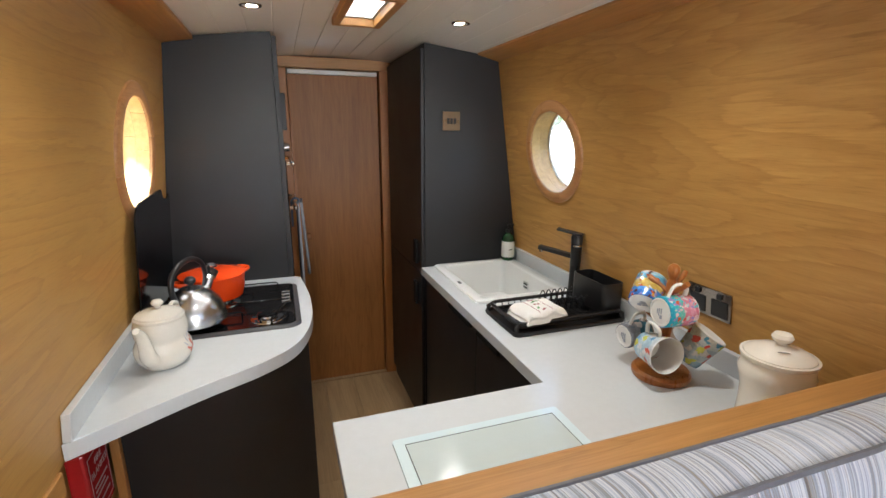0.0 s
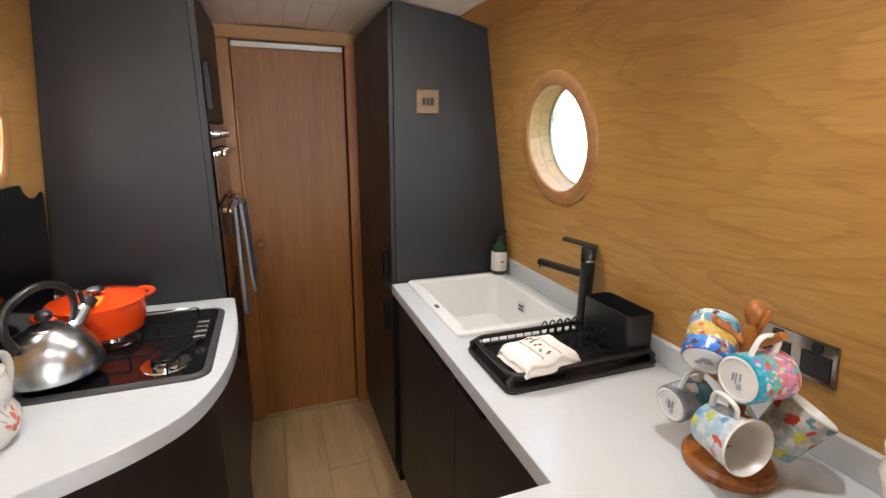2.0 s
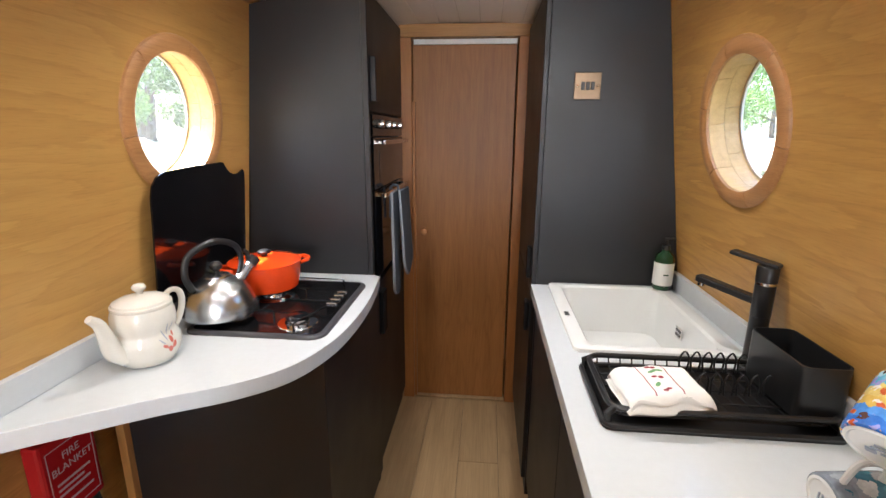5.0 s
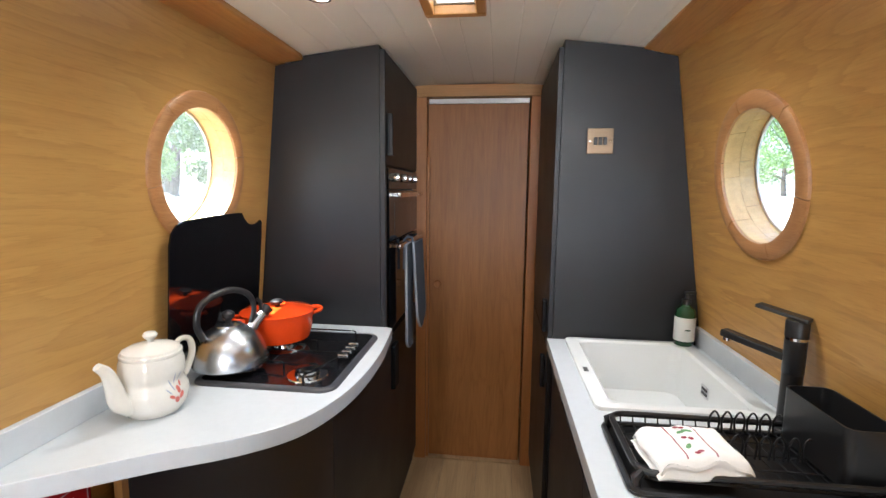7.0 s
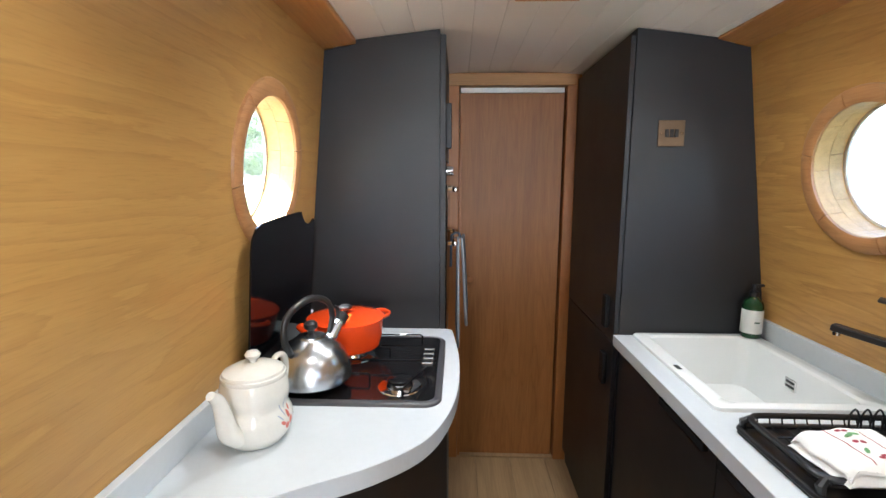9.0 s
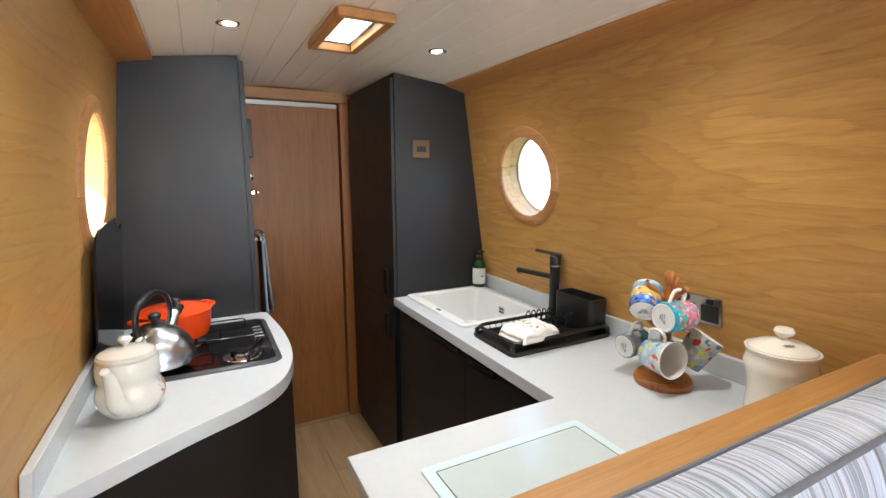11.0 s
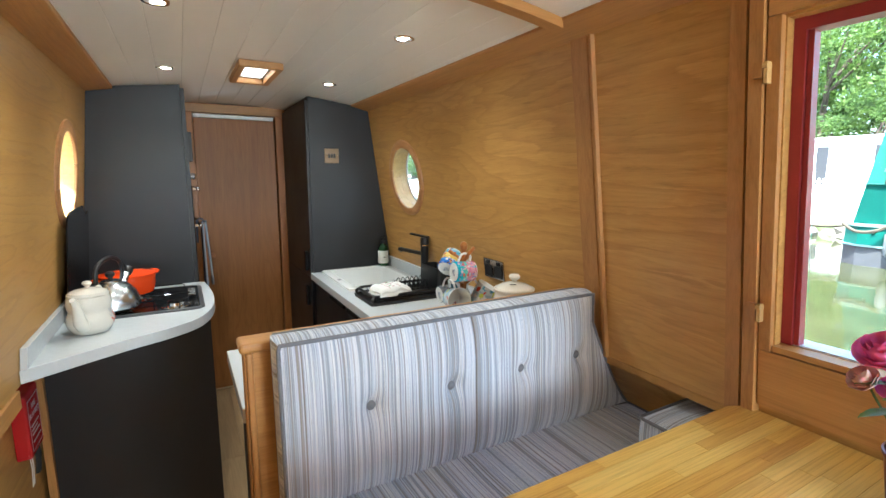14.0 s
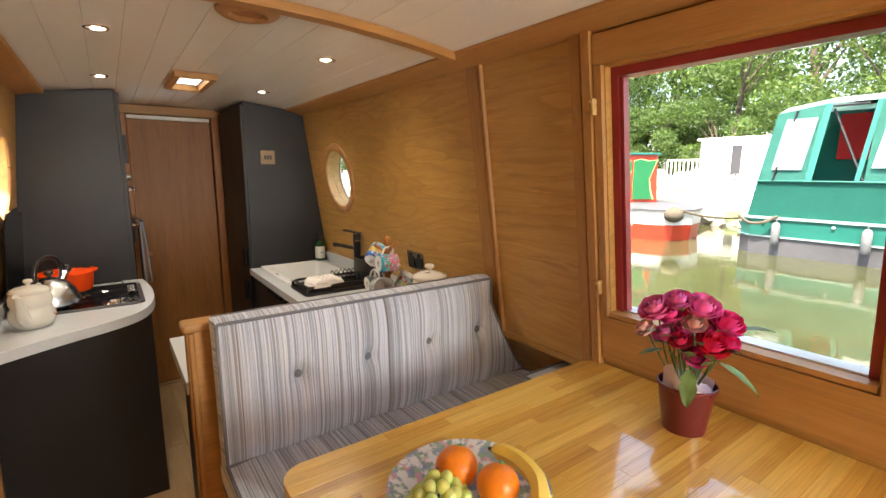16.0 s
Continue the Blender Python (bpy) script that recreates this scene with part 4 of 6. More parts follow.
def mug(centre, mouth, handle, print_mat, label, r=0.041, h=0.088, flare=1.0):
    """A mug whose axis points to its mouth, and whose handle lies to one side."""
    ax = Vector(mouth).normalized()
    hx = Vector(handle)
    hx = (hx - ax * hx.dot(ax)).normalized()
    hy = ax.cross(hx)
    o = Vector(centre) - ax * h / 2
    ob = thing("mug", label, "mug", (0, 0, 0), 0, "mugs on the mug tree")
    ob.matrix_world = Matrix(((hx.x, hy.x, ax.x, o.x), (hx.y, hy.y, ax.y, o.y), (hx.z, hy.z, ax.z, o.z), (0, 0, 0, 1)))
    rb = r / flare
    part("wall", lathe([(rb - 0.004, 0.0015), (rb - 0.001, 0.003), (rb, 0.006), (r, h - 0.003)], 36), print_mat, ob, "", True)
    part("base", lathe([(0, 0.002), (rb - 0.010, 0.002), (rb - 0.008, 0.0), (rb - 0.004, 0.001)], 36), M_WHITE, ob, "white foot", True)
    part("backstamp", join(box(-0.016, -0.006, 0.002, 0.009, -0.0003, 0.0014), box(-0.002, 0.012, 0.004, 0.0065, -0.0003, 0.0014), box(-0.010, 0.010, -0.003, -0.001, -0.0003, 0.0014), box(-0.006, 0.008, -0.009, -0.007, -0.0003, 0.0014)), M_STAMP, ob, "small grey-blue backstamp")
    part("inside", lathe([(r, h - 0.003), (r - 0.0005, h - 0.001), (r - 0.002, h), (r - 0.0035, h - 0.002), (rb - 0.004, 0.008), (0, 0.006)], 36), M_WHITE, ob, "white glazed inside", True)
    part("handle", tube(smooth_line([(r - 0.002, 0, h * 0.80), (r + 0.018, 0, h * 0.84), (r + 0.030, 0, h * 0.62), (r + 0.026, 0, h * 0.38), (r - 0.003, 0, h * 0.22)], 6), 0.0055, 8, False, 0.8), M_WHITE, ob, "", True)
    return ob


TC = Vector(tree_loc)
mug(TC - RV * 0.057 + FV * 0.000 + UV * 0.236, RV * 0.14 + FV * 0.80 + UV * 0.56, RV * 0.9 - FV * 0.3, M_MUGS[0], "blue and yellow seaside-print china mug on the mug tree")
mug(TC + RV * 0.012 - FV * 0.048 + UV * 0.210, RV * 0.72 + FV * 0.68 - UV * 0.02, UV, M_MUGS[1], "turquoise and pink seaside-print china mug on the mug tree")
mug(TC - RV * 0.080 + FV * 0.035 + UV * 0.095, RV * 0.67 + FV * 0.72 + UV * 0.10, RV * 0.2 + UV, M_MUGS[2], "slate-blue printed china mug on the mug tree", 0.036, 0.08)
m4 = mug(TC - RV * 0.016 - FV * 0.062 + UV * 0.098, RV * 0.62 - FV * 0.74 + UV * 0.10, UV - RV * 0.35, M_MUGS[3], "pale blue sailing-boat china mug on the mug tree", 0.050, 0.088, 1.25)
bm = bmesh.new()
for pts in (((-0.012, 0), (-0.002, 0.022), (-0.002, 0)), ((0.000, 0.0), (0.001, 0.018), (0.011, 0.002)), ((-0.012, -0.003), (0.012, -0.003), (0.006, -0.008))):
    bm.faces.new([bm.verts.new((-0.022 + 0.9 * b_, a_ + 0.012, 0.0415 + 1.2 * (b_ + 0.0))) for a_, b_ in pts])
part("boat_print", bm, M_STRIPE_RED, m4, "red boat motif inside")
mug(TC + RV * 0.080 + FV * 0.000 + UV * 0.105, RV * 0.50 + FV * 0.12 + UV * 0.80, -RV + UV * 0.3, M_MUGS[4], "grey and red boat-print china mug on the mug tree", 0.046, 0.098, 1.25)

jar = thing("storage_jar", "cream glazed pottery storage jar with a knobbed lid", "jar", (0.8875, 0.783, 0.94))
jar.scale = (0.90, 0.90, 0.885)
part("body", lathe([(0, 0), (0.060, 0), (0.068, 0.006), (0.072, 0.03), (0.070, 0.07), (0.072, 0.11), (0.080, 0.145), (0.084, 0.160), (0.080, 0.172), (0.079, 0.190), (0.084, 0.196), (0.084, 0.203), (0.078, 0.204), (0.07, 0.19), (0.06, 0.02), (0, 0.012)], 48), M_CREAM, jar, "", True)
lid = part("lid", lathe([(0.0775, 0.199), (0.076, 0.206), (0.055, 0.218), (0.022, 0.228), (0.012, 0.231)], 48), M_CREAM, jar, "", True)
part("knob", lathe([(0.011, 0.229), (0.010, 0.235), (0.021, 0.243), (0.024, 0.251), (0.019, 0.260), (0, 0.264)], 32), M_CREAM, lid, "", True)
part("flower_print", join(*[moved(lathe([(0, 0), (0.005, 0), (0.005, 0.0006), (0, 0.0006)], 8), Matrix.Translation((-0.03 + dx, -0.028 + dy, 0.2262 - 0.00)) @ Matrix.Rotation(radians(-28), 4, Vector((0.68, -0.73, 0)))) for dx, dy in ((0, 0), (0.006, -0.005), (-0.007, 0.004))]), M_GREY, lid, "faint grey flower")

board = thing("glass_chopping_board", "glass worktop saver with a clear border on the peninsula", "chopping board", (0.255, 0.86, 0.9405))
part("border", prism(rect(-0.205, 0.205, -0.14, 0.14, 0.008), 0.0, 0.005), M_GLASSEDGE, board, "clear bevelled glass border")
part("centre", prism(rect(-0.180, 0.180, -0.115, 0.115, 0.002), 0.0052, 0.0062), M_GLASSBOARD, board, "frosted pale centre")
part("inner_line", join(box(-0.181, 0.181, 0.115, 0.1165, 0.0052, 0.0068), box(-0.1815, -0.180, -0.115, 0.115, 0.0052, 0.0068), box(0.180, 0.1815, -0.115, 0.115, 0.0052, 0.0068)), M_GREY, board)


def on_wall_r(bm, y, z, off=0.0):
    """Lay a flat thing, built in (x along the wall, z up, y into the wall), on the leaning cabin side."""
    a = math.atan2(0.145, 1.0)
    up = Vector((-math.sin(a), 0, math.cos(a)))
    inn = Vector((math.cos(a), 0, math.sin(a)))
    m = Matrix(((0, inn.x, up.x, wall_r(z)), (-1, inn.y, up.y, y), (0, inn.z, up.z, z), (0, 0, 0, 1)))
    return moved(bm, m @ Matrix.Translation((0, -off, 0)))


sock = thing("double_socket", "polished metal double power socket with dark inserts", "socket")
part("plate", on_wall_r(box(-0.072, 0.072, -0.006, -0.0005, -0.043, 0.043, 0.002), 1.067, 1.130), M_NICKEL, sock)
for sx in (-0.036, 0.036):
    part("insert", on_wall_r(box(sx - 0.026, sx + 0.026, -0.0085, -0.0065, -0.034, 0.016, 0.001), 1.067, 1.130), M_BLACK, sock)
    part("switch", on_wall_r(box(sx - 0.008, sx + 0.008, -0.0105, -0.0065, 0.020, 0.036, 0.001), 1.067, 1.130), M_BLACK, sock)

sw = thing("light_switch", "bronze three-gang rocker light switch on the charcoal cabinet", "switch", (0.6485, 2.272, 1.646))
part("plate", box(-0.0435, 0.0435, -0.006, -0.0005, -0.043, 0.043, 0.0015), M_BRASS, sw)
for i in (-1, 0, 1):
    part("rocker", box(i * 0.016 - 0.0062, i * 0.016 + 0.0062, -0.010, -0.0062, -0.013, 0.013, 0.001), M_BLACK, sw)
for i in (-1, 1):
    part("screw", moved(lathe([(0, 0), (0.003, 0), (0.003, 0.001), (0, 0.0012)], 12), Matrix.Translation((i * 0.034, -0.006, 0)) @ Matrix.Rotation(radians(90), 4, 'X')), M_CHROME, sw)

# ---- hob and what stands on it ----
hob = thing("gas_hob", "black enamel gas hob with a raised black glass lid", "hob", (-0.30, 1.93, HOBZ))


def pan(loops):
    bm = bmesh.new()
    rings = [[bm.verts.new((x, y, z)) for x, y in rect(-0.205 + i, 0.198 - i, -0.245 + i, 0.245 - i, max(0.045 - i, 0.01), 6)] for i, z in loops]
    for a, b in zip(rings, rings[1:]):
        for k in range(len(a)):
            bm.faces.new((a[k], a[(k + 1) % len(a)], b[(k + 1) % len(a)], b[k]))
    return bm, rings


bm, rings = pan([(0.0, 0.0), (0.001, 0.005), (0.006, 0.009), (0.018, 0.009)])
part("rim", bm, M_GREY, hob, "", True)
bm, rings = pan([(0.018, 0.009), (0.026, 0.004), (0.032, -0.004 + 0.006)])
bm.faces.new(rings[-1])
part("pan", bm, M_ENAMEL, hob, "", True)
for cx, cy, r in ((0.085, -0.135, 0.040), (-0.085, 0.075, 0.048), (-0.125, -0.105, 0.036)):
    b = part("burner", moved(lathe([(0, 0.002), (r * 1.45, 0.002), (r * 1.4, 0.0045), (r * 0.9, 0.006), (r * 0.85, 0.018), (r * 0.7, 0.019), (0, 0.019)], 28), Matrix.Translation((cx, cy, 0))), M_CHROME, hob, "shiny gas burner", True)
    part("cap", moved(lathe([(0, 0.0195), (r * 0.82, 0.0195), (r * 0.82, 0.024), (r * 0.7, 0.027), (0, 0.027)], 28), Matrix.Translation((cx, cy, 0))), M_ENAMEL, b, "", True)
for pts in (((-0.16, -0.02, 0.028), (0.15, -0.02, 0.028)), ((0.10, -0.20, 0.028), (0.15, -0.06, 0.028)), ((-0.085, -0.03, 0.030), (-0.085, 0.20, 0.030)), ((-0.16, 0.075, 0.030), (0.03, 0.075, 0.030)), ((-0.16, 0.20, 0.028), (0.12, 0.20, 0.028)), ((-0.125, -0.20, 0.024), (-0.125, -0.03, 0.024)), ((-0.16, -0.105, 0.024), (0.0, -0.105, 0.024))):
    (x0, y0, z0), (x1, y1, z1) = pts
    part("pan_support", tube([(x0, y0, 0.003), (x0, y0, z0 - 0.004), (x0 + (x1 - x0) * 0.03, y0 + (y1 - y0) * 0.03, z0), (x0 + (x1 - x0) * 0.97, y0 + (y1 - y0) * 0.97, z1), (x1, y1, z1 - 0.004), (x1, y1, 0.003)], 0.003, 6), M_ENAMEL, hob, "", True)
for i in range(4):
    y = -0.025 + i * 0.036
    k_ = part("control_knob", moved(lathe([(0, 0.003), (0.012, 0.003), (0.0115, 0.012), (0.0, 0.0125)], 20), Matrix.Translation((0.150, y, 0))), M_ENAMEL, hob, "", True)
    part("grip", moved(box(-0.016, 0.016, -0.006, 0.006, 0.013, 0.026, 0.003), Matrix.Translation((0.150, y, 0))), M_STEEL, k_, "pale satin grip")


def lid_outline():
    z0, pts = 0.02, [(1.715, 0.955), (1.715, 1.315), (1.722, 1.345), (1.742, 1.368), (1.775, 1.378), (1.90, 1.385), (2.04, 1.388), (2.062, 1.386), (2.078, 1.366), (2.10, 1.350), (2.125, 1.343), (2.155, 1.344), (2.185, 1.356), (2.195, 1.345), (2.197, 1.30), (2.195, 1.20), (2.190, 0.955)]
    return [(y - 1.93, z - HOBZ) for y, z in pts]


part("glass_lid", plate(lid_outline(), [], lambda u, v, w: Vector((-0.283 + 0.075 * v - w + 0.004, u, v + 0.004)), 0.005), M_GLOSSBLACK, hob, "raised black glass lid with a wavy top edge")

kettle = thing("kettle", "brushed steel whistling stove kettle with a black handle", "kettle", (-0.443, 1.790, HOBZ + 0.0255))
kettle.scale = (1.07, 1.07, 1.07)
part("body", lathe([(0, 0), (0.088, 0), (0.094, 0.005), (0.0945, 0.016), (0.090, 0.040), (0.080, 0.066), (0.062, 0.088), (0.042, 0.100), (0.034, 0.104)], 48), M_STEEL, kettle, "", True)
ld_ = part("lid", lathe([(0.034, 0.1045), (0.033, 0.108), (0.012, 0.114), (0, 0.115)], 32), M_STEEL, kettle, "", True)
part("knob", lathe([(0, 0.113), (0.007, 0.113), (0.008, 0.120), (0.016, 0.127), (0.016, 0.137), (0.010, 0.143), (0, 0.144)], 20), M_BLACK, ld_, "black plastic knob", True)
kd = Vector((0.42, 0.90, 0)).normalized()
part("handle", tube(smooth_line([-kd * 0.070 + UV * 0.082, -kd * 0.086 + UV * 0.125, -kd * 0.070 + UV * 0.175, UV * 0.198, kd * 0.060 + UV * 0.178, kd * 0.078 + UV * 0.135, kd * 0.066 + UV * 0.092], 7), 0.0085, 10, False, 0.8), M_BLACK, kettle, "black arched handle", True)
part("spout", tube([kd * 0.060 + UV * 0.072, kd * 0.092 + UV * 0.100, kd * 0.106 + UV * 0.112], [0.019, 0.014, 0.0135], 16), M_STEEL, kettle, "", True)
part("whistle", tube([kd * 0.1065 + UV * 0.1125, kd * 0.124 + UV * 0.127], [0.0155, 0.0165], 14), M_BLACK, kettle, "black whistle cap", True)
part("trigger", tube([kd * 0.100 + UV * 0.128, kd * 0.098 + UV * 0.150, kd * 0.088 + UV * 0.158], [0.005, 0.006, 0.005], 8), M_BLACK, kettle, "", True)

pot = thing("casserole", "orange enamelled cast-iron casserole with its lid on", "casserole", (-0.405, 2.005, HOBZ + 0.0325))
pot.scale = (1.03, 1.03, 1.13)
part("body", lathe([(0, 0), (0.085, 0), (0.098, 0.006), (0.107, 0.035), (0.110, 0.078), (0.105, 0.078), (0.09, 0.01), (0, 0.008)], 48), M_ORANGE, pot, "", True)
ld_ = part("lid", lathe([(0.112, 0.0785), (0.113, 0.083), (0.106, 0.087), (0.06, 0.094), (0.0, 0.096)], 48), M_ORANGE, pot, "", True)
part("knob", lathe([(0, 0.095), (0.008, 0.095), (0.008, 0.101), (0.020, 0.105), (0.021, 0.111), (0.014, 0.115), (0, 0.116)], 24), M_BLACK, ld_, "black knob", True)
for a in (40, 220):
    c_, s_ = math.cos(radians(a)), math.sin(radians(a))
    part("handle", tube(smooth_line([(0.104 * c_ - 0.034 * -s_, 0.104 * s_ - 0.034 * c_, 0.070), (0.132 * c_ - 0.026 * -s_, 0.132 * s_ - 0.026 * c_, 0.074), (0.138 * c_, 0.138 * s_, 0.075), (0.132 * c_ + 0.026 * -s_, 0.132 * s_ + 0.026 * c_, 0.074), (0.104 * c_ + 0.034 * -s_, 0.104 * s_ + 0.034 * c_, 0.070)], 5), 0.008, 8, False, 0.7), M_ORANGE, pot, "", True)

teapot = thing("teapot", "cream glazed teapot with a pink flower motif", "teapot", (-0.486, 1.546, HOBZ))
teapot.scale = (0.94, 0.94, 0.94)
part("body", lathe([(0, 0), (0.052, 0), (0.060, 0.004), (0.074, 0.026), (0.079, 0.048), (0.077, 0.066), (0.070, 0.080), (0.068, 0.090), (0.072, 0.100), (0.073, 0.116), (0.071, 0.134), (0.067, 0.146), (0.069, 0.150), (0.068, 0.155), (0.060, 0.158)], 48), M_IVORY, teapot, "", True)
ld_ = part("lid", lathe([(0.0650, 0.156), (0.063, 0.162), (0.045, 0.171), (0.015, 0.178), (0, 0.179)], 40), M_IVORY, teapot, "", True)
part("knob", lathe([(0.008, 0.177), (0.008, 0.184), (0.015, 0.190), (0.017, 0.196), (0.012, 0.203), (0, 0.206)], 24), M_IVORY, ld_, "", True)
td = Vector((-0.22, -0.975, 0)).normalized()
part("spout", tube(smooth_line([td * 0.062 + UV * 0.040, td * 0.088 + UV * 0.062, td * 0.098 + UV * 0.100, td * 0.110 + UV * 0.138, td * 0.130 + UV * 0.160], 6), [0.026 - 0.0165 * i / 24 for i in range(25)], 16), M_IVORY, teapot, "", True)
part("handle", tube(smooth_line([-td * 0.058 + UV * 0.142, -td * 0.085 + UV * 0.160, -td * 0.112 + UV * 0.150, -td * 0.118 + UV * 0.115, -td * 0.100 + UV * 0.075, -td * 0.072 + UV * 0.048], 6), 0.0085, 10, False, 0.8), M_IVORY, teapot, "", True)
M_PINK = paint("pink_flower_glaze", (0.56, 0.16, 0.13), 0.2, 0.15, 40.0, 0.0)


def on_pot(az, z, w, h, tilt):
    def f(u, v):
        r, t = u, v * 2 * math.pi
        a, b = w * r * math.cos(t), h * r * math.sin(t)
        a, b = a * math.cos(tilt) - b * math.sin(tilt), a * math.sin(tilt) + b * math.cos(tilt)
        zz = z + b
        prof = [(0.004, 0.060), (0.026, 0.074), (0.048, 0.079), (0.066, 0.077), (0.080, 0.070), (0.090, 0.068), (0.100, 0.072), (0.116, 0.073), (0.134, 0.071)]
        rad = np.interp(zz, [p[0] for p in prof], [p[1] for p in prof]) + 0.0012
        ang = az + a / rad
        return Vector((rad * math.cos(ang), rad * math.sin(ang), zz))
    return grid(3, 12, f)


for az, z, w_, h_, tl in ((-13, 0.042, 0.006, 0.009, 0.4), (-4, 0.050, 0.006, 0.010, -0.5), (-22, 0.052, 0.004, 0.008, 0.9), (-9, 0.066, 0.005, 0.010, 0.2), (-2, 0.078, 0.003, 0.007, -0.2), (150, 0.050, 0.006, 0.010, 0.3), (162, 0.060, 0.005, 0.009, -0.4)):
    part("petal_motif", on_pot(radians(az), z, w_, h_, tl), M_PINK, teapot, "", True)
for az, z, h_, tl in ((-20, 0.080, 0.016, 0.35), (-12, 0.094, 0.014, -0.15), (-1, 0.096, 0.012, -0.5), (-26, 0.066, 0.010, 0.7), (155, 0.080, 0.014, 0.2)):
    part("stem_motif", on_pot(radians(az), z, 0.0016, h_, tl), M_STAMP, teapot, "", True)

# ---- oven, gloves ----
oven = thing("built_in_oven", "black glass built-in double oven with chrome bar handles", "oven", (-0.111, 2.33, 0.9))
part("control_panel", box(-0.0175, 0.004, 0.0, 0.60, 0.575, 0.655, 0.001), M_GLOSSBLACK, oven)
part("grill_door", box(-0.0175, 0.006, 0.0, 0.60, 0.375, 0.570, 0.001), M_GLOSSBLACK, oven, "dark glass door")
part("oven_door", box(-0.0175, 0.006, 0.0, 0.60, 0.020, 0.370, 0.001), M_GLOSSBLACK, oven, "dark glass door")
part("grill_window", box(0.0062, 0.0072, 0.09, 0.51, 0.40, 0.52), M_ENAMEL, oven)
for z in (0.553, 0.350):
    b = part("door_handle", box(0.026, 0.044, 0.04, 0.56, z - 0.009, z + 0.009, 0.006, 3), M_CHROME, oven, "chrome bar handle", True)
    for y in (0.07, 0.53):
        part("bracket", box(0.0065, 0.0255, y - 0.012, y + 0.012, z - 0.007, z + 0.007, 0.002), M_CHROME, b)
for y in (0.10, 0.24, 0.36, 0.50):
    part("control_knob", moved(lathe([(0, 0), (0.018, 0), (0.017, 0.012), (0.015, 0.022), (0, 0.024)], 20), Matrix.Translation((0.0045, y, 0.622)) @ Matrix.Rotation(radians(90), 4, 'Y')), M_CHROME, oven, "chrome control knob", True)

glove = thing("oven_gloves", "dark grey towelling double oven gloves with pale edging", "oven gloves", (-0.075, 2.60, 1.25))


def flap(y0, y1, zb, x_at, tip):
    """One hanging end: a rounded strip of padded cloth."""
    def loop(t):
        return x_at + 0.004 * math.sin(t * 9)
    pts = []
    n = 18
    w = (y1 - y0) / 2
    yc = (y0 + y1) / 2
    for i in range(n + 1):
        a = math.pi * i / n
        pts.append((yc + w * math.cos(a), zb + w * (1 - math.sin(a)) * tip))
    return [(y1, 0.0)] + pts + [(y0, 0.0)]


def flap_parts(y0, y1, zb, x_at, lean):
    out = flap(y0, y1, zb, x_at, 1.0)
    bm = plate(out, [], lambda u, v, w: Vector((x_at + w + lean * v + 0.004 * math.sin(v * 22 + u * 20), u, v)), 0.011)
    part("mitt", bm, M_TOWEL, glove, "", True)
    part("binding", tube([(x_at + 0.0055 + lean * v + 0.004 * math.sin(v * 22 + u * 20), u, v) for u, v in out], 0.0062, 6, True), M_PIPE, glove, "pale binding", True)


flap_parts(-0.075, 0.085, -0.385, 0.026, -0.055)
flap_parts(-0.155, -0.01, -0.450, -0.006 + 0.012, 0.0)
part("saddle", tube([(0.021, -0.05, 0.0), (0.016, -0.05, 0.020), (-0.001, -0.05, 0.024), (-0.016, -0.05, 0.012), (-0.018, -0.05, -0.12)], 0.006, 6), M_TOWEL, glove, "", True)

# ---- fire blanket ----
M_STRAP = paint("black_webbing", (0.015, 0.015, 0.015), 0.8, 0.1, 60, 0.2)
fire = thing("fire_blanket", "red plastic fire blanket box with pull straps on the hull lining", "fire blanket", (-0.705, 1.46, 0.575))
part("case", box(0.001, 0.045, -0.075, 0.075, 0.0, 0.225, 0.008), M_REDBOX, fire)
part("label_border", join(box(0.0452, 0.0458, -0.060, 0.062, 0.020, 0.022), box(0.0452, 0.0458, -0.060, 0.062, 0.196, 0.198), box(0.0452, 0.0458, -0.060, -0.058, 0.022, 0.196), box(0.0452, 0.0458, 0.060, 0.062, 0.022, 0.196)), M_PALE, fire)
for text, z, size in (("FIRE", 0.160, 0.026), ("BLANKET", 0.130, 0.026)):
    cu = bpy.data.curves.new("lettering", 'FONT')
    cu.body, cu.size, cu.align_x, cu.extrude = text, size, 'CENTER', 0.0003
    tmp = bpy.data.objects.new("tmp", cu)
    me = bpy.data.meshes.new_from_object(tmp)
    me.name = "lettering"
    bpy.data.objects.remove(tmp)
    me.materials.append(M_PALE)
    ob = new("lettering", me)
    ob.parent = fire
    ob.matrix_local = Matrix(((0, 0, 1, 0.0456), (1, 0, 0, 0.002), (0, 1, 0, z), (0, 0, 0, 1)))
for y0, z0, w_ in ((-0.045, 0.100, 0.09), (-0.045, 0.085, 0.07), (-0.045, 0.070, 0.085), (-0.045, 0.045, 0.09)):
    part("print_bar", box(0.0452, 0.0457, y0, y0 + w_, z0, z0 + 0.006), M_PALE, fire)
for y in (0.045, 0.062):
    part("strap", tube([(0.024, y, 0.004), (0.027, y + 0.006, -0.05), (0.022, y + 0.002, -0.115)], 0.008, 6, False, 0.25), M_STRAP, fire)
for y in (-0.03, -0.012):
    part("cord", tube([(0.024, y, 0.004), (0.028, y, -0.05), (0.025, y - 0.004, -0.12)], 0.0015, 5), M_CREAM, fire)

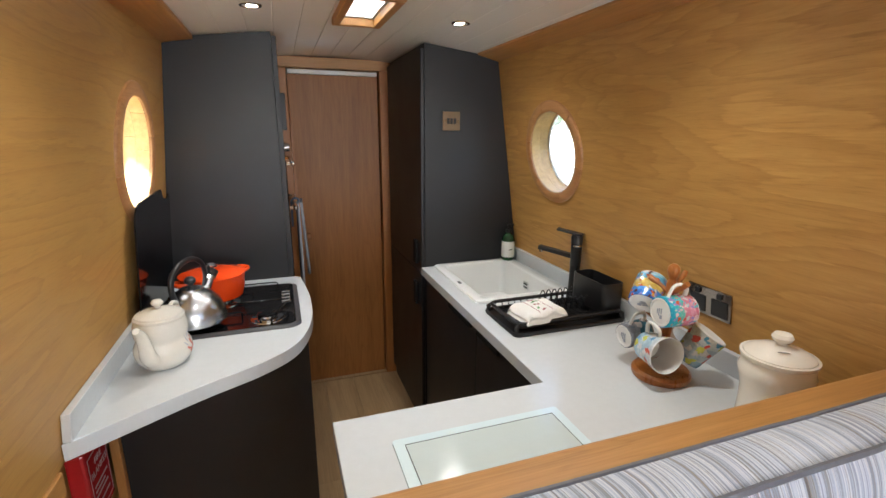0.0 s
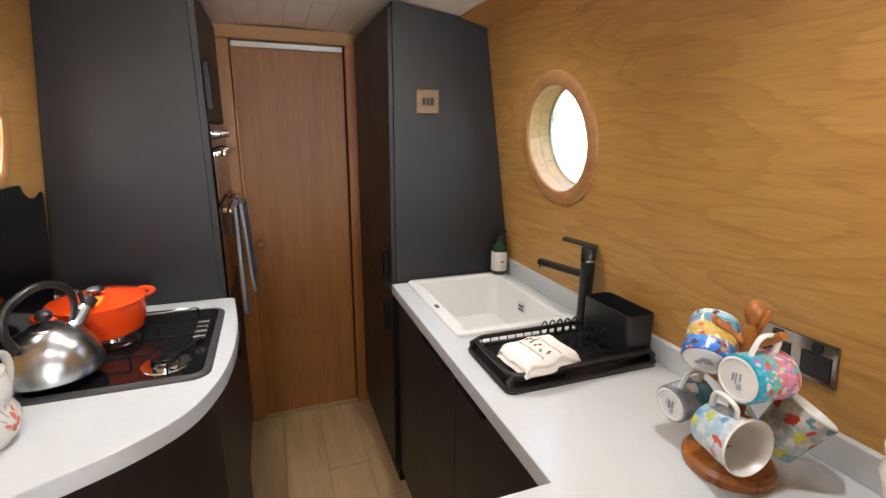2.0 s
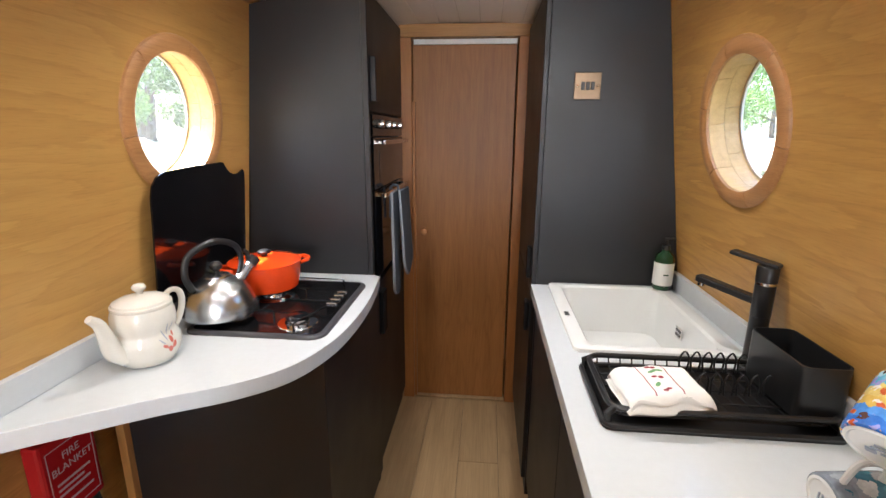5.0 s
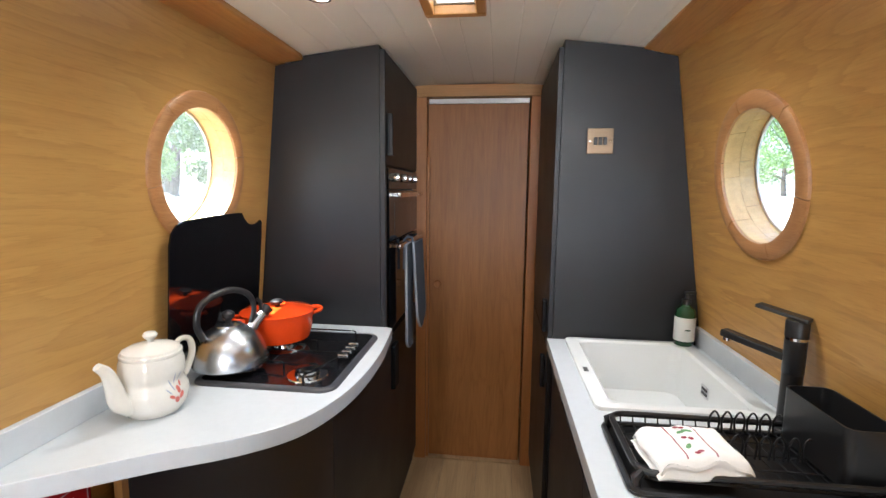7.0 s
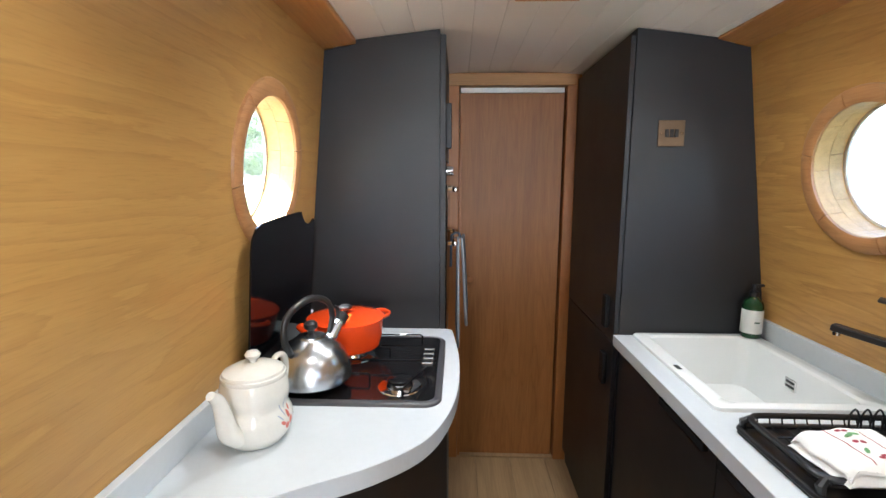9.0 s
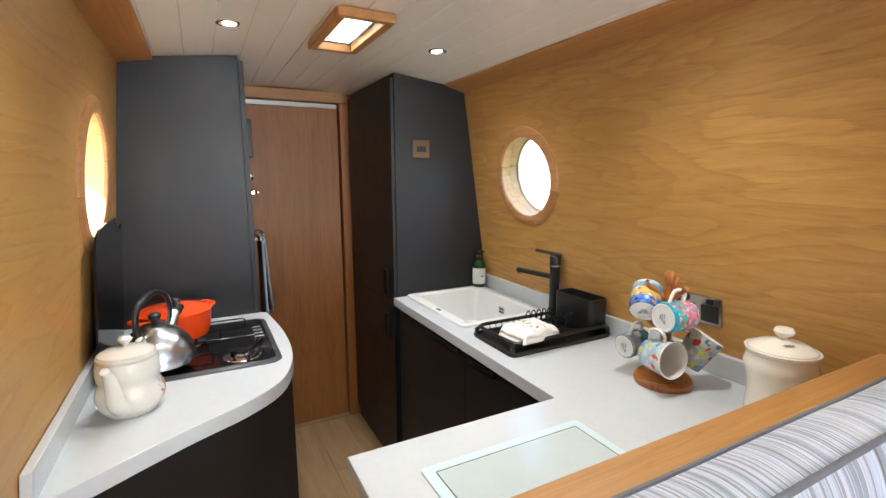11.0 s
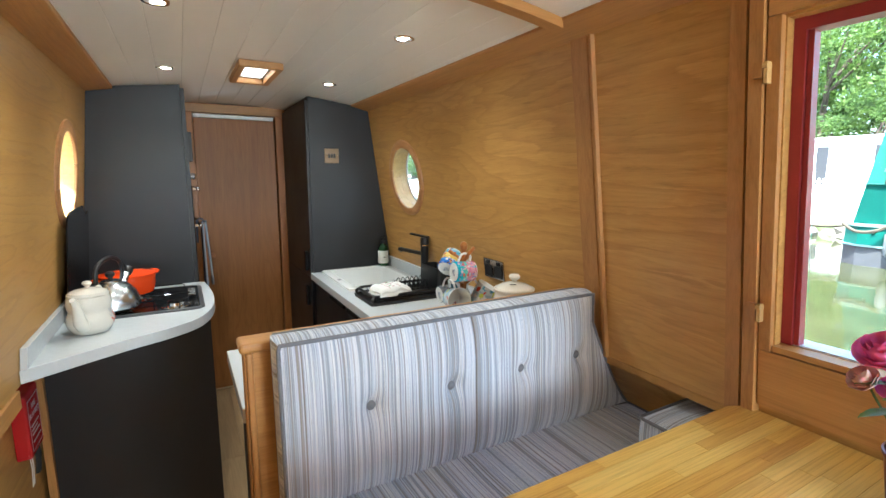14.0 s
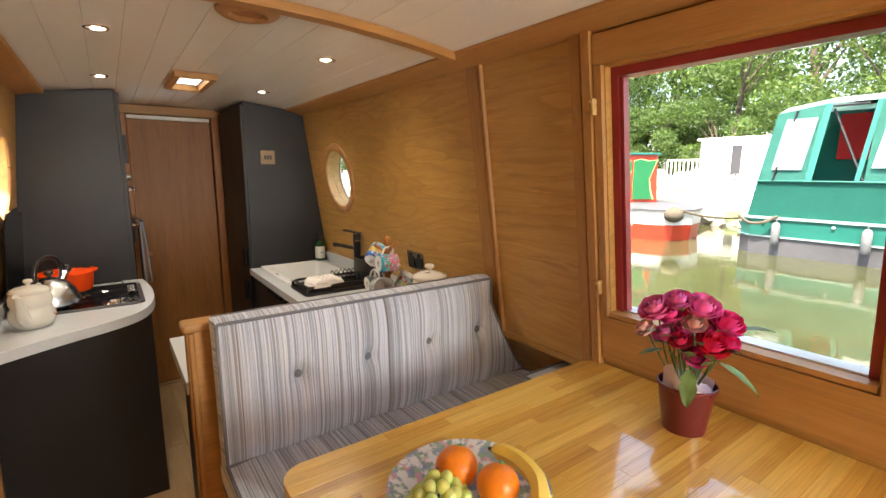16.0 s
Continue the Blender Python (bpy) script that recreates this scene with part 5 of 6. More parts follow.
# ---- ceiling fittings ----
M_LAMP = Nodes("lit_lamp_face").done((1, 1, 1), 0.4, **{"Emission Color": (1.0, 0.93, 0.82), "Emission Strength": 14.0})
for x, y in ((0.533, 1.862), (-0.184, 1.862), (0.533, 0.960), (-0.184, 0.985)):
    z = arch(x)
    sp = thing("ceiling_spotlight", "small recessed round LED spotlight, switched on", "spotlight", (x, y, z), 0, "spotlights in the ceiling")
    part("bezel", lathe([(0.0245, -0.0005), (0.026, -0.004), (0.034, -0.003), (0.036, 0.001), (0.0245, 0.0015)], 32), M_CHROME, sp, "chrome bezel", True)
    part("lamp_face", lathe([(0, -0.0012), (0.0245, -0.0012), (0.0245, 0.0006), (0, 0.0006)], 32), M_LAMP, sp, "glowing white lens")
    lt = new("spot_lamp", bpy.data.lights.new("spot_lamp", 'SPOT'))
    lt.data.energy, lt.data.color, lt.data.spot_size, lt.data.spot_blend, lt.data.shadow_soft_size = SPOT_W, (1.0, 0.93, 0.84), radians(135), 1.0, 0.03
    lt.matrix_world = look((x, y, z - 0.012), (x, y + 0.001, 0))

vent = thing("ceiling_vent", "round oak mushroom-vent ring in the ceiling", "vent", (0.163, 0.605, arch(0.163)))
part("ring", lathe([(0.046, 0.0015), (0.046, -0.012), (0.052, -0.018), (0.074, -0.016), (0.084, -0.008), (0.085, 0.001)], 48), M_RING, vent, "", True)
part("throat", lathe([(0.0455, 0.0), (0.044, -0.008), (0.030, -0.004), (0.0, -0.003)], 32), M_DOOR, vent, "shadowed wooden throat", True)

# ---- dinette: cushions ----
BUTTONS = (0.209, 0.437, 0.675, 0.897)
backc = thing("back_cushion", "deep-buttoned striped back cushion with slate piping", "cushion", (0.5, 0.50, 0.76))


def bc_edge(v):
    return 0.0, 1.145 - 0.178 * min(1, v * 1.3) ** 0.75


def bc_front(u, v):
    xl, xr = bc_edge(v)
    x, z = xl + u * (xr - xl), 0.752 + 0.403 * v
    e = min(u, 1 - u) * (xr - xl)
    f = min(v, 1 - v) * 0.405
    puff = 0.030 * (1 - math.exp(-e / 0.045)) * (1 - math.exp(-f / 0.045))
    dent = 0.0
    for bx in BUTTONS:
        d = math.hypot(x - bx, (z - 0.968))
        dent += 0.024 * math.exp(-(d / 0.026) ** 2) + 0.008 * math.exp(-(d / 0.075) ** 2)
        # creases that run from button to seam
        dent += 0.006 * math.exp(-((x - bx - 0.012 * math.sin((z - 0.968) * 20)) / 0.010) ** 2) * math.exp(-abs(z - 0.968) / 0.08)
    wob = 0.003 * noise.noise((x * 9, z * 9, 0.3))
    return Vector((x - 0.5, 0.462 + 0.018 * v - puff + dent + wob - 0.5, z - 0.76))


part("front_panel", grid(150, 60, bc_front), M_STRIPE_X, backc, "", True)


def perim(s):
    """Once round the front edge: the point, as u and v."""
    s = s % 1.0
    t = s * 2.8
    if t < 1.0:
        return t, 0.0
    t -= 1.0
    if t < 0.4:
        return 1.0, t / 0.4
    t -= 0.4
    if t < 1.0:
        return 1.0 - t, 1.0
    return 0.0, 1.0 - (t - 1.0) / 0.4


def bc_gusset(s0, s1, n):
    def f(a, b):
        u, v = perim(s0 + (s1 - s0) * a)
        p = bc_front(u, v)
        bul = 0.008 * math.sin(math.pi * b)
        out = Vector((-1 if u < 1e-6 else (1 if u > 1 - 1e-6 else 0), 0, -1 if v < 1e-6 else (1 if v > 1 - 1e-6 else 0)))
        return Vector((p.x, p.y + b * 0.085, p.z)) + out * bul
    return grid(n, 6, f)


part("top_gusset", bc_gusset(1.4 / 2.8, 2.4 / 2.8, 90), M_STRIPE_X, backc, "", True)
part("bottom_gusset", bc_gusset(0, 1 / 2.8, 60), M_STRIPE_X, backc, "", True)
part("end_gusset", bc_gusset(2.4 / 2.8, 1.0, 40), M_STRIPE_Z, backc, "", True)
part("end_gusset", bc_gusset(1.0 / 2.8, 1.4 / 2.8, 40), M_STRIPE_Z, backc, "", True)
part("back_panel", grid(20, 8, lambda u, v: bc_front(u, v) * 1.0 + Vector((0, 0.085 - (bc_front(u, v).y - (0.462 + 0.018 * v - 0.5)), 0))), M_STRIPE_X, backc)
part("piping", tube([bc_front(*perim(i / 180)) + Vector((0, -0.001, 0)) for i in range(180)], 0.0052, 6, True), M_PIPING, backc, "slate piping", True)
part("piping", tube([bc_front(*perim(i / 180)) + Vector((0, 0.085, 0)) for i in range(180)], 0.0045, 6, True), M_PIPING, backc, "slate piping", True)
for bx in BUTTONS:
    part("button", moved(lathe([(0, 0.0), (0.012, 0.0), (0.0125, 0.004), (0.008, 0.008), (0, 0.009)], 16), Matrix.Translation((bx - 0.5, 0.462 + 0.009 + 0.006 - 0.5, 0.208)) @ Matrix.Rotation(radians(90), 4, 'X')), M_PIPING, backc, "covered button", True)


def box_cushion(name, label, x0, x1, y0, y1, z0, z1, top, side):
    ob = thing(name, label, "cushion", ((x0 + x1) / 2, (y0 + y1) / 2, z0))
    w, d, h = (x1 - x0) / 2, (y1 - y0) / 2, z1 - z0

    def f(u, v):
        x, y = -w + 2 * w * u, -d + 2 * d * v
        e, g = min(u, 1 - u) * 2 * w, min(v, 1 - v) * 2 * d
        return Vector((x, y, h + 0.014 * (1 - math.exp(-e / 0.03)) * (1 - math.exp(-g / 0.03)) - 0.006 + 0.003 * noise.noise((x * 8, y * 8, 1))))
    part("top_panel", grid(40, 24, f), top, ob, "", True)
    loop = rect(-w, w, -d, d, 0.012, 3)
    part("gusset", grid(len(loop), 6, lambda u, v: Vector((loop[int(round(u * len(loop))) % len(loop)][0] * (1 + 0.012 * math.sin(math.pi * v)), loop[int(round(u * len(loop))) % len(loop)][1] * (1 + 0.012 * math.sin(math.pi * v)), v * (h - 0.006)))), side, ob, "", True)
    for z in (h - 0.005, 0.006):
        part("piping", tube([(x, y, z) for x, y in loop], 0.005, 6, True), M_PIPING, ob, "slate piping", True)
    return ob


box_cushion("seat_cushion", "striped box seat cushion on the settee", 0.0, 1.150, 0.030, 0.560, 0.636, 0.750, M_STRIPE_X, M_STRIPE_X)
box_cushion("side_cushion", "small striped cushion in the corner under the gunwale", 0.925, 1.150, -0.10, 0.250, 0.768, 0.858, M_STRIPE_Y, M_STRIPE_Y)

# ---- table ----
def clip_convex(poly, conv):
    """The part of a polygon inside a convex one (counter-clockwise)."""
    out = poly
    for a, b in zip(conv, conv[1:] + conv[:1]):
        res = []
        for p, q in zip(out, out[1:] + out[:1]):
            sp = (b[0] - a[0]) * (p[1] - a[1]) - (b[1] - a[1]) * (p[0] - a[0])
            sq = (b[0] - a[0]) * (q[1] - a[1]) - (b[1] - a[1]) * (q[0] - a[0])
            if sp >= 0:
                res.append(p)
            if (sp >= 0) != (sq >= 0):
                t = sp / (sp - sq)
                res.append((p[0] + t * (q[0] - p[0]), p[1] + t * (q[1] - p[1])))
        out = res
        if len(out) < 3:
            return []
    return out


def stave_material():
    w = Nodes("oak_block_stave")
    info = w.n("ObjectInfo")
    b = w.noise(w.coords((1.2, 22, 22)), 1.0, 5.0, 0.6, 0.4)
    c = w.noise(w.coords((6, 260, 260)), 1.0, 3.0, 0.6)
    base = w.ramp(info.outputs["Random"], [(0.0, (0.42, 0.185, 0.024)), (0.2, (0.66, 0.36, 0.052)), (0.5, (0.82, 0.51, 0.090)), (0.8, (0.94, 0.68, 0.18)), (1.0, (0.52, 0.25, 0.034))])
    col = w.mix(0.24, base, w.ramp(b, [(0.3, (0.30, 0.12, 0.02)), (0.5, (0.72, 0.40, 0.085)), (0.7, (0.86, 0.57, 0.16))]))
    col = w.mix(0.30, col, w.ramp(c, [(0.34, (0.20, 0.085, 0.014)), (0.56, (0.74, 0.47, 0.13))]))
    w.bump(c, 0.04, 0.0008)
    return w.done(col, 0.28, **{"Coat Weight": 1.0, "Coat Roughness": 0.035, "Coat IOR": 1.65})


M_STAVE = stave_material()
TX0, TX1, TY0, TY1, TZ = 0.022, 1.020, -0.86, 0.046, 0.968
table = thing("dining_table", "glossy oak block dining table with rounded corners", "table", (0.5, -0.4, 0))
outline = rect(TX0 - 0.5, TX1 - 0.5, TY0 + 0.4, TY1 + 0.4, 0.055, 8)
part("underframe", prism(rect(TX0 - 0.49, TX1 - 0.52, TY0 + 0.42, TY1 + 0.38, 0.05), TZ - 0.050, TZ - 0.0345), M_TRIM_X, table)
part("leg", lathe([(0.03, 0.0), (0.16, 0.0), (0.15, 0.012), (0.035, 0.02), (0.03, TZ - 0.051), (0.0, TZ - 0.051)], 32), M_STEEL, table, "steel pedestal", True)
rng = random.Random(5)
y = TY0 + 0.4
while y < TY1 + 0.4 - 0.001:
    yb_ = min(y + 0.0302, TY1 + 0.4)
    x = TX0 - 0.5 - rng.uniform(0.0, 0.3)
    while x < TX1 - 0.5:
        xe = x + rng.uniform(0.22, 0.48)
        if TX1 - 0.5 - xe < 0.06:
            xe = TX1 - 0.5
        pl = clip_convex([(x + 0.00015, y + 0.00015), (xe - 0.00015, y + 0.00015), (xe - 0.00015, yb_ - 0.00015), (x + 0.00015, yb_ - 0.00015)], outline)
        if len(pl) > 2:
            bm = bmesh.new()
            lo = [bm.verts.new((a, b, TZ - 0.034)) for a, b in pl]
            m_ = [bm.verts.new((a, b, TZ - 0.0004)) for a, b in pl]
            cx_, cy_ = sum(a for a, b in pl) / len(pl), sum(b for a, b in pl) / len(pl)
            hi = [bm.verts.new((a + (cx_ - a) * 0.002, b + (cy_ - b) * 0.012, TZ)) for a, b in pl]
            for r0, r1 in ((lo, m_), (m_, hi)):
                for i in range(len(pl)):
                    j = (i + 1) % len(pl)
                    bm.faces.new((r0[i], r0[j], r1[j], r1[i]))
            bm.faces.new(lo[::-1])
            bm.faces.new(hi)
            part("stave", bm, M_STAVE, table)
        x = xe
    y = yb_

# plate of fruit
plate_ = thing("dinner_plate", "floral-rimmed china plate on the table", "plate", (0.285, -0.238, TZ))
plate_.scale = (1.16, 1.16, 1.16)
part("dish", lathe([(0, 0.002), (0.07, 0.002), (0.075, 0.0), (0.08, 0.004), (0.105, 0.016), (0.128, 0.022), (0.129, 0.0245), (0.104, 0.020), (0.078, 0.0085), (0, 0.007)], 64), M_PLATE, plate_, "", True)
M_PEEL = paint("orange_peel", (0.78, 0.21, 0.012), 0.38, 0.1, 30.0, 0.6, grain=260.0)
M_BANANA = paint("banana_skin", (0.86, 0.62, 0.10), 0.45, 0.15, 12.0, 0.05)
M_GRAPE = paint("green_grape", (0.50, 0.55, 0.16), 0.18, 0.15, 40.0, 0.0, **{"Subsurface Weight": 0.3, "Subsurface Scale": 0.01})
M_STALK = paint("brown_stalk", (0.12, 0.07, 0.03), 0.8, 0.2, 60.0, 0.3)


def ball(r, sz=1.0, seg=28, rings=16):
    return lathe([(r * math.sin(math.pi * i / rings), -r * sz * math.cos(math.pi * i / rings)) for i in range(rings + 1)], seg)


for dx, dy, r in ((-0.005, 0.030, 0.040), (0.026, -0.050, 0.038)):
    o = thing("orange", "ripe orange in the fruit plate", "orange", (0.285 + dx, -0.238 + dy, TZ + 0.010 + r), 0, "fruit on the plate")
    part("peel", ball(r, 0.96), M_PEEL, o, "", True)
    part("navel", moved(lathe([(0, 0.002), (0.004, 0.0015), (0.005, 0), (0, -0.002)], 10), Matrix.Translation((0.012, 0.006, r * 0.92))), M_LEAFPRINT, o)
ban = thing("banana", "ripe yellow banana lying on the plate", "banana", (0.352, -0.285, TZ + 0.02), 0, "fruit on the plate")
bp = smooth_line([(0.030, 0.090, 0.020), (0.032, 0.070, 0.026), (0.036, 0.02, 0.030), (0.020, -0.040, 0.030), (-0.02, -0.085, 0.026), (-0.035, -0.098, 0.022)], 6)
nb = len(bp)
part("skin", tube(bp, [0.005 + 0.0125 * min(1, 5 * min(i / nb, (nb - i) / nb)) ** 0.7 for i in range(nb)], 6), M_BANANA, ban, "", True)
part("tip", tube([bp[0] + Vector((0, 0.012, -0.003)), bp[0]], [0.0035, 0.005], 6), M_STALK, ban)
grapes = thing("grape_bunch", "bunch of green grapes on the plate", "grapes", (0.216, -0.240, TZ + 0.018), 0, "fruit on the plate")
rng = random.Random(9)
stalk = tube([(0, 0, 0.01), (0.01, 0.01, 0.04), (0.02, 0.03, 0.05)], 0.002, 6)
part("stalk", stalk, M_STALK, grapes)
gm = mesh_of("grape", ball(0.0125, 1.12, 14, 9), M_GRAPE, True)
for lay, cnt, rad in ((0.013, 12, 0.050), (0.032, 8, 0.034), (0.048, 4, 0.018)):
    for i in range(cnt):
        a = 2 * math.pi * i / cnt + rng.uniform(-0.2, 0.2)
        g_ = new("grape", gm)
        g_.parent = grapes
        g_.matrix_local = pose(rad * math.cos(a), rad * 0.8 * math.sin(a), lay + rng.uniform(-0.003, 0.003), rng.uniform(-40, 40), rng.uniform(-40, 40), 0)

# flower pot
M_POT = paint("dark_red_metal_pot", (0.13, 0.016, 0.016), 0.30, 0.08, 10.0, 0.0)
M_WRAP = paint("pale_pink_gauze", (0.66, 0.54, 0.57), 0.6, 0.1, 12.0, 0.2)
SOFT = {"Subsurface Weight": 0.45, "Subsurface Scale": 0.012}
M_PETALS = [paint("magenta_petal", (0.90, 0.065, 0.33), 0.5, 0.25, 40.0, 0.1, **SOFT), paint("hot_pink_petal", (0.93, 0.18, 0.45), 0.5, 0.25, 40.0, 0.1, **SOFT), paint("pale_pink_petal", (0.90, 0.52, 0.50), 0.5, 0.2, 40.0, 0.1, **SOFT), paint("crimson_petal", (0.86, 0.035, 0.15), 0.5, 0.25, 40.0, 0.1, **SOFT)]
M_LEAF = paint("fresh_green_leaf", (0.11, 0.20, 0.055), 0.5, 0.35, 25.0, 0.15, **{"Subsurface Weight": 0.3, "Subsurface Scale": 0.01})
M_STEM = paint("green_stem", (0.06, 0.12, 0.03), 0.6, 0.2, 30.0, 0.1)
FP = Vector((0.850, -0.340, TZ))
fpot = thing("flower_pot", "dark red metal flower pot with a bunch of pink ranunculus", "flower pot", FP)
part("pot", lathe([(0, 0.0), (0.046, 0.0), (0.047, 0.003), (0.061, 0.104), (0.0635, 0.106), (0.064, 0.113), (0.061, 0.114), (0.058, 0.09), (0.0, 0.085)], 48), M_POT, fpot, "", True)
def wrap_point(u, v):
    """Loose gathered gauze: low all round, pulled up into a tuft on one side."""
    a = 2 * math.pi * u
    tuft = math.exp(-((math.cos(a - 2.5) - 1) / 0.22) ** 2)
    r = 0.050 + 0.006 * v + 0.005 * math.sin(u * 44) * v - 0.014 * tuft * v
    h = 0.090 + v * (0.026 + 0.010 * math.sin(u * 13 + 1) + 0.042 * tuft)
    return Vector((r * math.cos(a), r * math.sin(a), h))


part("wrap", grid(72, 8, wrap_point), M_WRAP, fpot, "crumpled pale pink gauze", True)
part("filling", grid(24, 8, lambda u, v: Vector((0.054 * v * math.cos(2 * math.pi * u), 0.054 * v * math.sin(2 * math.pi * u), 0.100 + 0.014 * (1 - v * v) + 0.006 * noise.noise((8 * v * math.cos(6.283 * u), 8 * v * math.sin(6.283 * u), 0.5))))), M_WRAP, fpot, "gauze filling the pot", True)


def bloom(r, seed):
    """A full, cupped bloom of overlapping petals, opening along z."""
    rg = random.Random(seed)
    bms = []
    for ring, (n, rad, top) in enumerate(((3, 0.30, 0.98), (4, 0.48, 0.92), (5, 0.66, 0.80), (6, 0.84, 0.62), (7, 1.0, 0.38))):
        for i in range(n):
            a0 = 2 * math.pi * (i + 0.37 * ring) / n + rg.uniform(-0.15, 0.15)
            rr = r * rad * rg.uniform(0.95, 1.05)
            hw = math.pi / n * 1.45
            tp = top * rg.uniform(0.9, 1.08)

            def f(u, v, a0=a0, rr=rr, hw=hw, tp=tp, ring=ring):
                k = (u - 0.5) * 2
                a = a0 + k * hw * (1 - 0.30 * v * v)
                # up the outside of a ball, then curling in or out at the lip
                ph = v * (1.75 if ring < 3 else 1.5)
                q = rr * (0.12 + 0.95 * math.sin(min(ph, 1.75))) * (1 + (0.10 if ring > 2 else -0.04) * v ** 4)
                h = -0.55 * r + r * (0.55 + 0.62 * tp) * (1 - math.cos(ph)) / (1 - math.cos(1.6)) - 0.10 * r * k * k * v
                return Vector((q * math.cos(a), q * math.sin(a), h + 0.03 * r * math.sin(u * 8 + v * 5 + i)))
            bms.append(grid(5, 5, f))
    return join(*bms)


def leaf(L, W):
    return grid(8, 4, lambda u, v: Vector((L * u, W * (v - 0.5) * 2 * math.sin(math.pi * min(1, u * 0.93 + 0.07)) ** 0.8 * (1 + 0.12 * math.sin(u * 30)), 0.25 * L * (u - u * u * 1.3) + 0.3 * W * abs(v - 0.5))))


BL = [((0.819, -0.268, 1.246), 0.042, 1), ((0.838, -0.308, 1.272), 0.034, 1), ((0.862, -0.354, 1.262), 0.040, 1), ((0.822, -0.302, 1.238), 0.028, 0), ((0.838, -0.350, 1.226), 0.028, 2), ((0.881, -0.402, 1.232), 0.038, 0), ((0.850, -0.386, 1.188), 0.040, 3), ((0.840, -0.358, 1.150), 0.028, 0), ((0.811, -0.249, 1.194), 0.026, 2), ((0.900, -0.330, 1.258), 0.036, 0), ((0.912, -0.372, 1.222), 0.034, 1), ((0.872, -0.290, 1.252), 0.034, 3), ((0.892, -0.280, 1.205), 0.032, 1), ((0.845, -0.325, 1.205), 0.026, 0), ((0.868, -0.37, 1.215), 0.024, 1), ((0.822, -0.330, 1.185), 0.026, 3), ((0.825, -0.290, 1.190), 0.028, 1), ((0.860, -0.320, 1.235), 0.030, 3), ((0.885, -0.350, 1.250), 0.032, 1), ((0.872, -0.412, 1.195), 0.026, 0)]
for i, (c, r, k_) in enumerate(BL):
    c = Vector(c) - FP
    n_ = (c - Vector((0, 0, 0.14))).normalized() + Vector((-0.45, -0.25, 0.1))
    q = n_.to_track_quat('Z', 'Y').to_matrix().to_4x4()
    b_ = part("bloom", moved(bloom(r * 0.84, i), Matrix.Translation(c) @ q), M_PETALS[k_], fpot, "", True)
    part("stem", tube(smooth_line([Vector((c.x * 0.15, c.y * 0.15, 0.09)), Vector((c.x * 0.6, c.y * 0.6, 0.16)), c - n_.normalized() * r * 0.3], 4), 0.002, 5), M_STEM, fpot, "", True)
rng = random.Random(3)
LV = [((-0.048, -0.025, 0.165), 0.082, 64, 205), ((0.025, -0.055, 0.170), 0.095, 32, -72), ((0.045, -0.075, 0.250), 0.070, -8, -62), ((-0.035, 0.045, 0.185), 0.055, 12, 140), ((-0.040, -0.010, 0.195), 0.055, -20, 190), ((-0.030, 0.015, 0.215), 0.055, -25, 170), ((0.010, -0.055, 0.200), 0.055, -20, 260), ((0.030, 0.020, 0.220), 0.060, -20, 40), ((-0.035, -0.030, 0.225), 0.045, -15, 215), ((-0.030, 0.055, 0.225), 0.050, 5, 125), ((-0.020, -0.060, 0.255), 0.040, -25, 240), ((-0.030, 0.010, 0.285), 0.035, -30, 185), ((-0.022, 0.020, 0.165), 0.060, -40, 165), ((-0.018, -0.010, 0.170), 0.060, -45, 200), ((-0.010, -0.035, 0.165), 0.060, -35, 240), ((-0.025, 0.035, 0.195), 0.050, -20, 155), ((-0.005, 0.010, 0.180), 0.060, -50, 185), ((-0.030, -0.045, 0.200), 0.050, -10, 225)]
for (x, y, z), L, pit, yaw in LV:
    part("leaf", moved(leaf(L, L * 0.21), Matrix.Translation((x, y, z)) @ Matrix.Rotation(radians(yaw), 4, 'Z') @ Matrix.Rotation(radians(pit), 4, 'Y')), M_LEAF, fpot, "", True)

# ---- outside: canal, banks, boats, trees ----
def water_material():
    w = Nodes("canal_water")
    v = w.coords((1, 1, 1))
    a = w.noise(v, 2.2, 4.0, 0.6, 0.4)
    b = w.noise(v, 9.0, 3.0, 0.5)
    w.bump(w.math('MULTIPLY_ADD', a, 0.7, w.math('MULTIPLY', b, 0.3)), 0.06, 0.05)
    col = w.ramp(a, [(0.3, (0.034, 0.037, 0.016)), (0.7, (0.056, 0.058, 0.026))])
    return w.done(col, 0.05, **{"IOR": 1.33, "Specular IOR Level": 0.6})


WZ = 0.48
bm = bmesh.new()
for x0, x1, y0, y1 in ((1.26, 10.6, -400, 400), (-1.9, -0.90, -400, 400), (-0.90, 1.26, 4.4, 400), (-0.90, 1.26, -400, -5.0)):
    bm.faces.new([bm.verts.new((x, y, WZ)) for x, y in ((x0, y0), (x1, y0), (x1, y1), (x0, y1))])
structure("water", bm, water_material(), "greenish still canal water")


def ground_material():
    w = Nodes("pale_gravel_and_grass")
    v = w.coords((1, 1, 1))
    a = w.noise(v, 0.22, 5.0, 0.6)
    b = w.noise(v, 14.0, 4.0, 0.7)
    grass = w.ramp(b, [(0.3, (0.05, 0.085, 0.02)), (0.7, (0.14, 0.18, 0.06))])
    stone = w.ramp(b, [(0.3, (0.30, 0.29, 0.24)), (0.7, (0.44, 0.42, 0.36))])
    w.bump(b, 0.5, 0.02)
    return w.done(w.mix(w.ramp(a, [(0.50, (0, 0, 0)), (0.60, (1, 1, 1))]), stone, grass), 0.95)


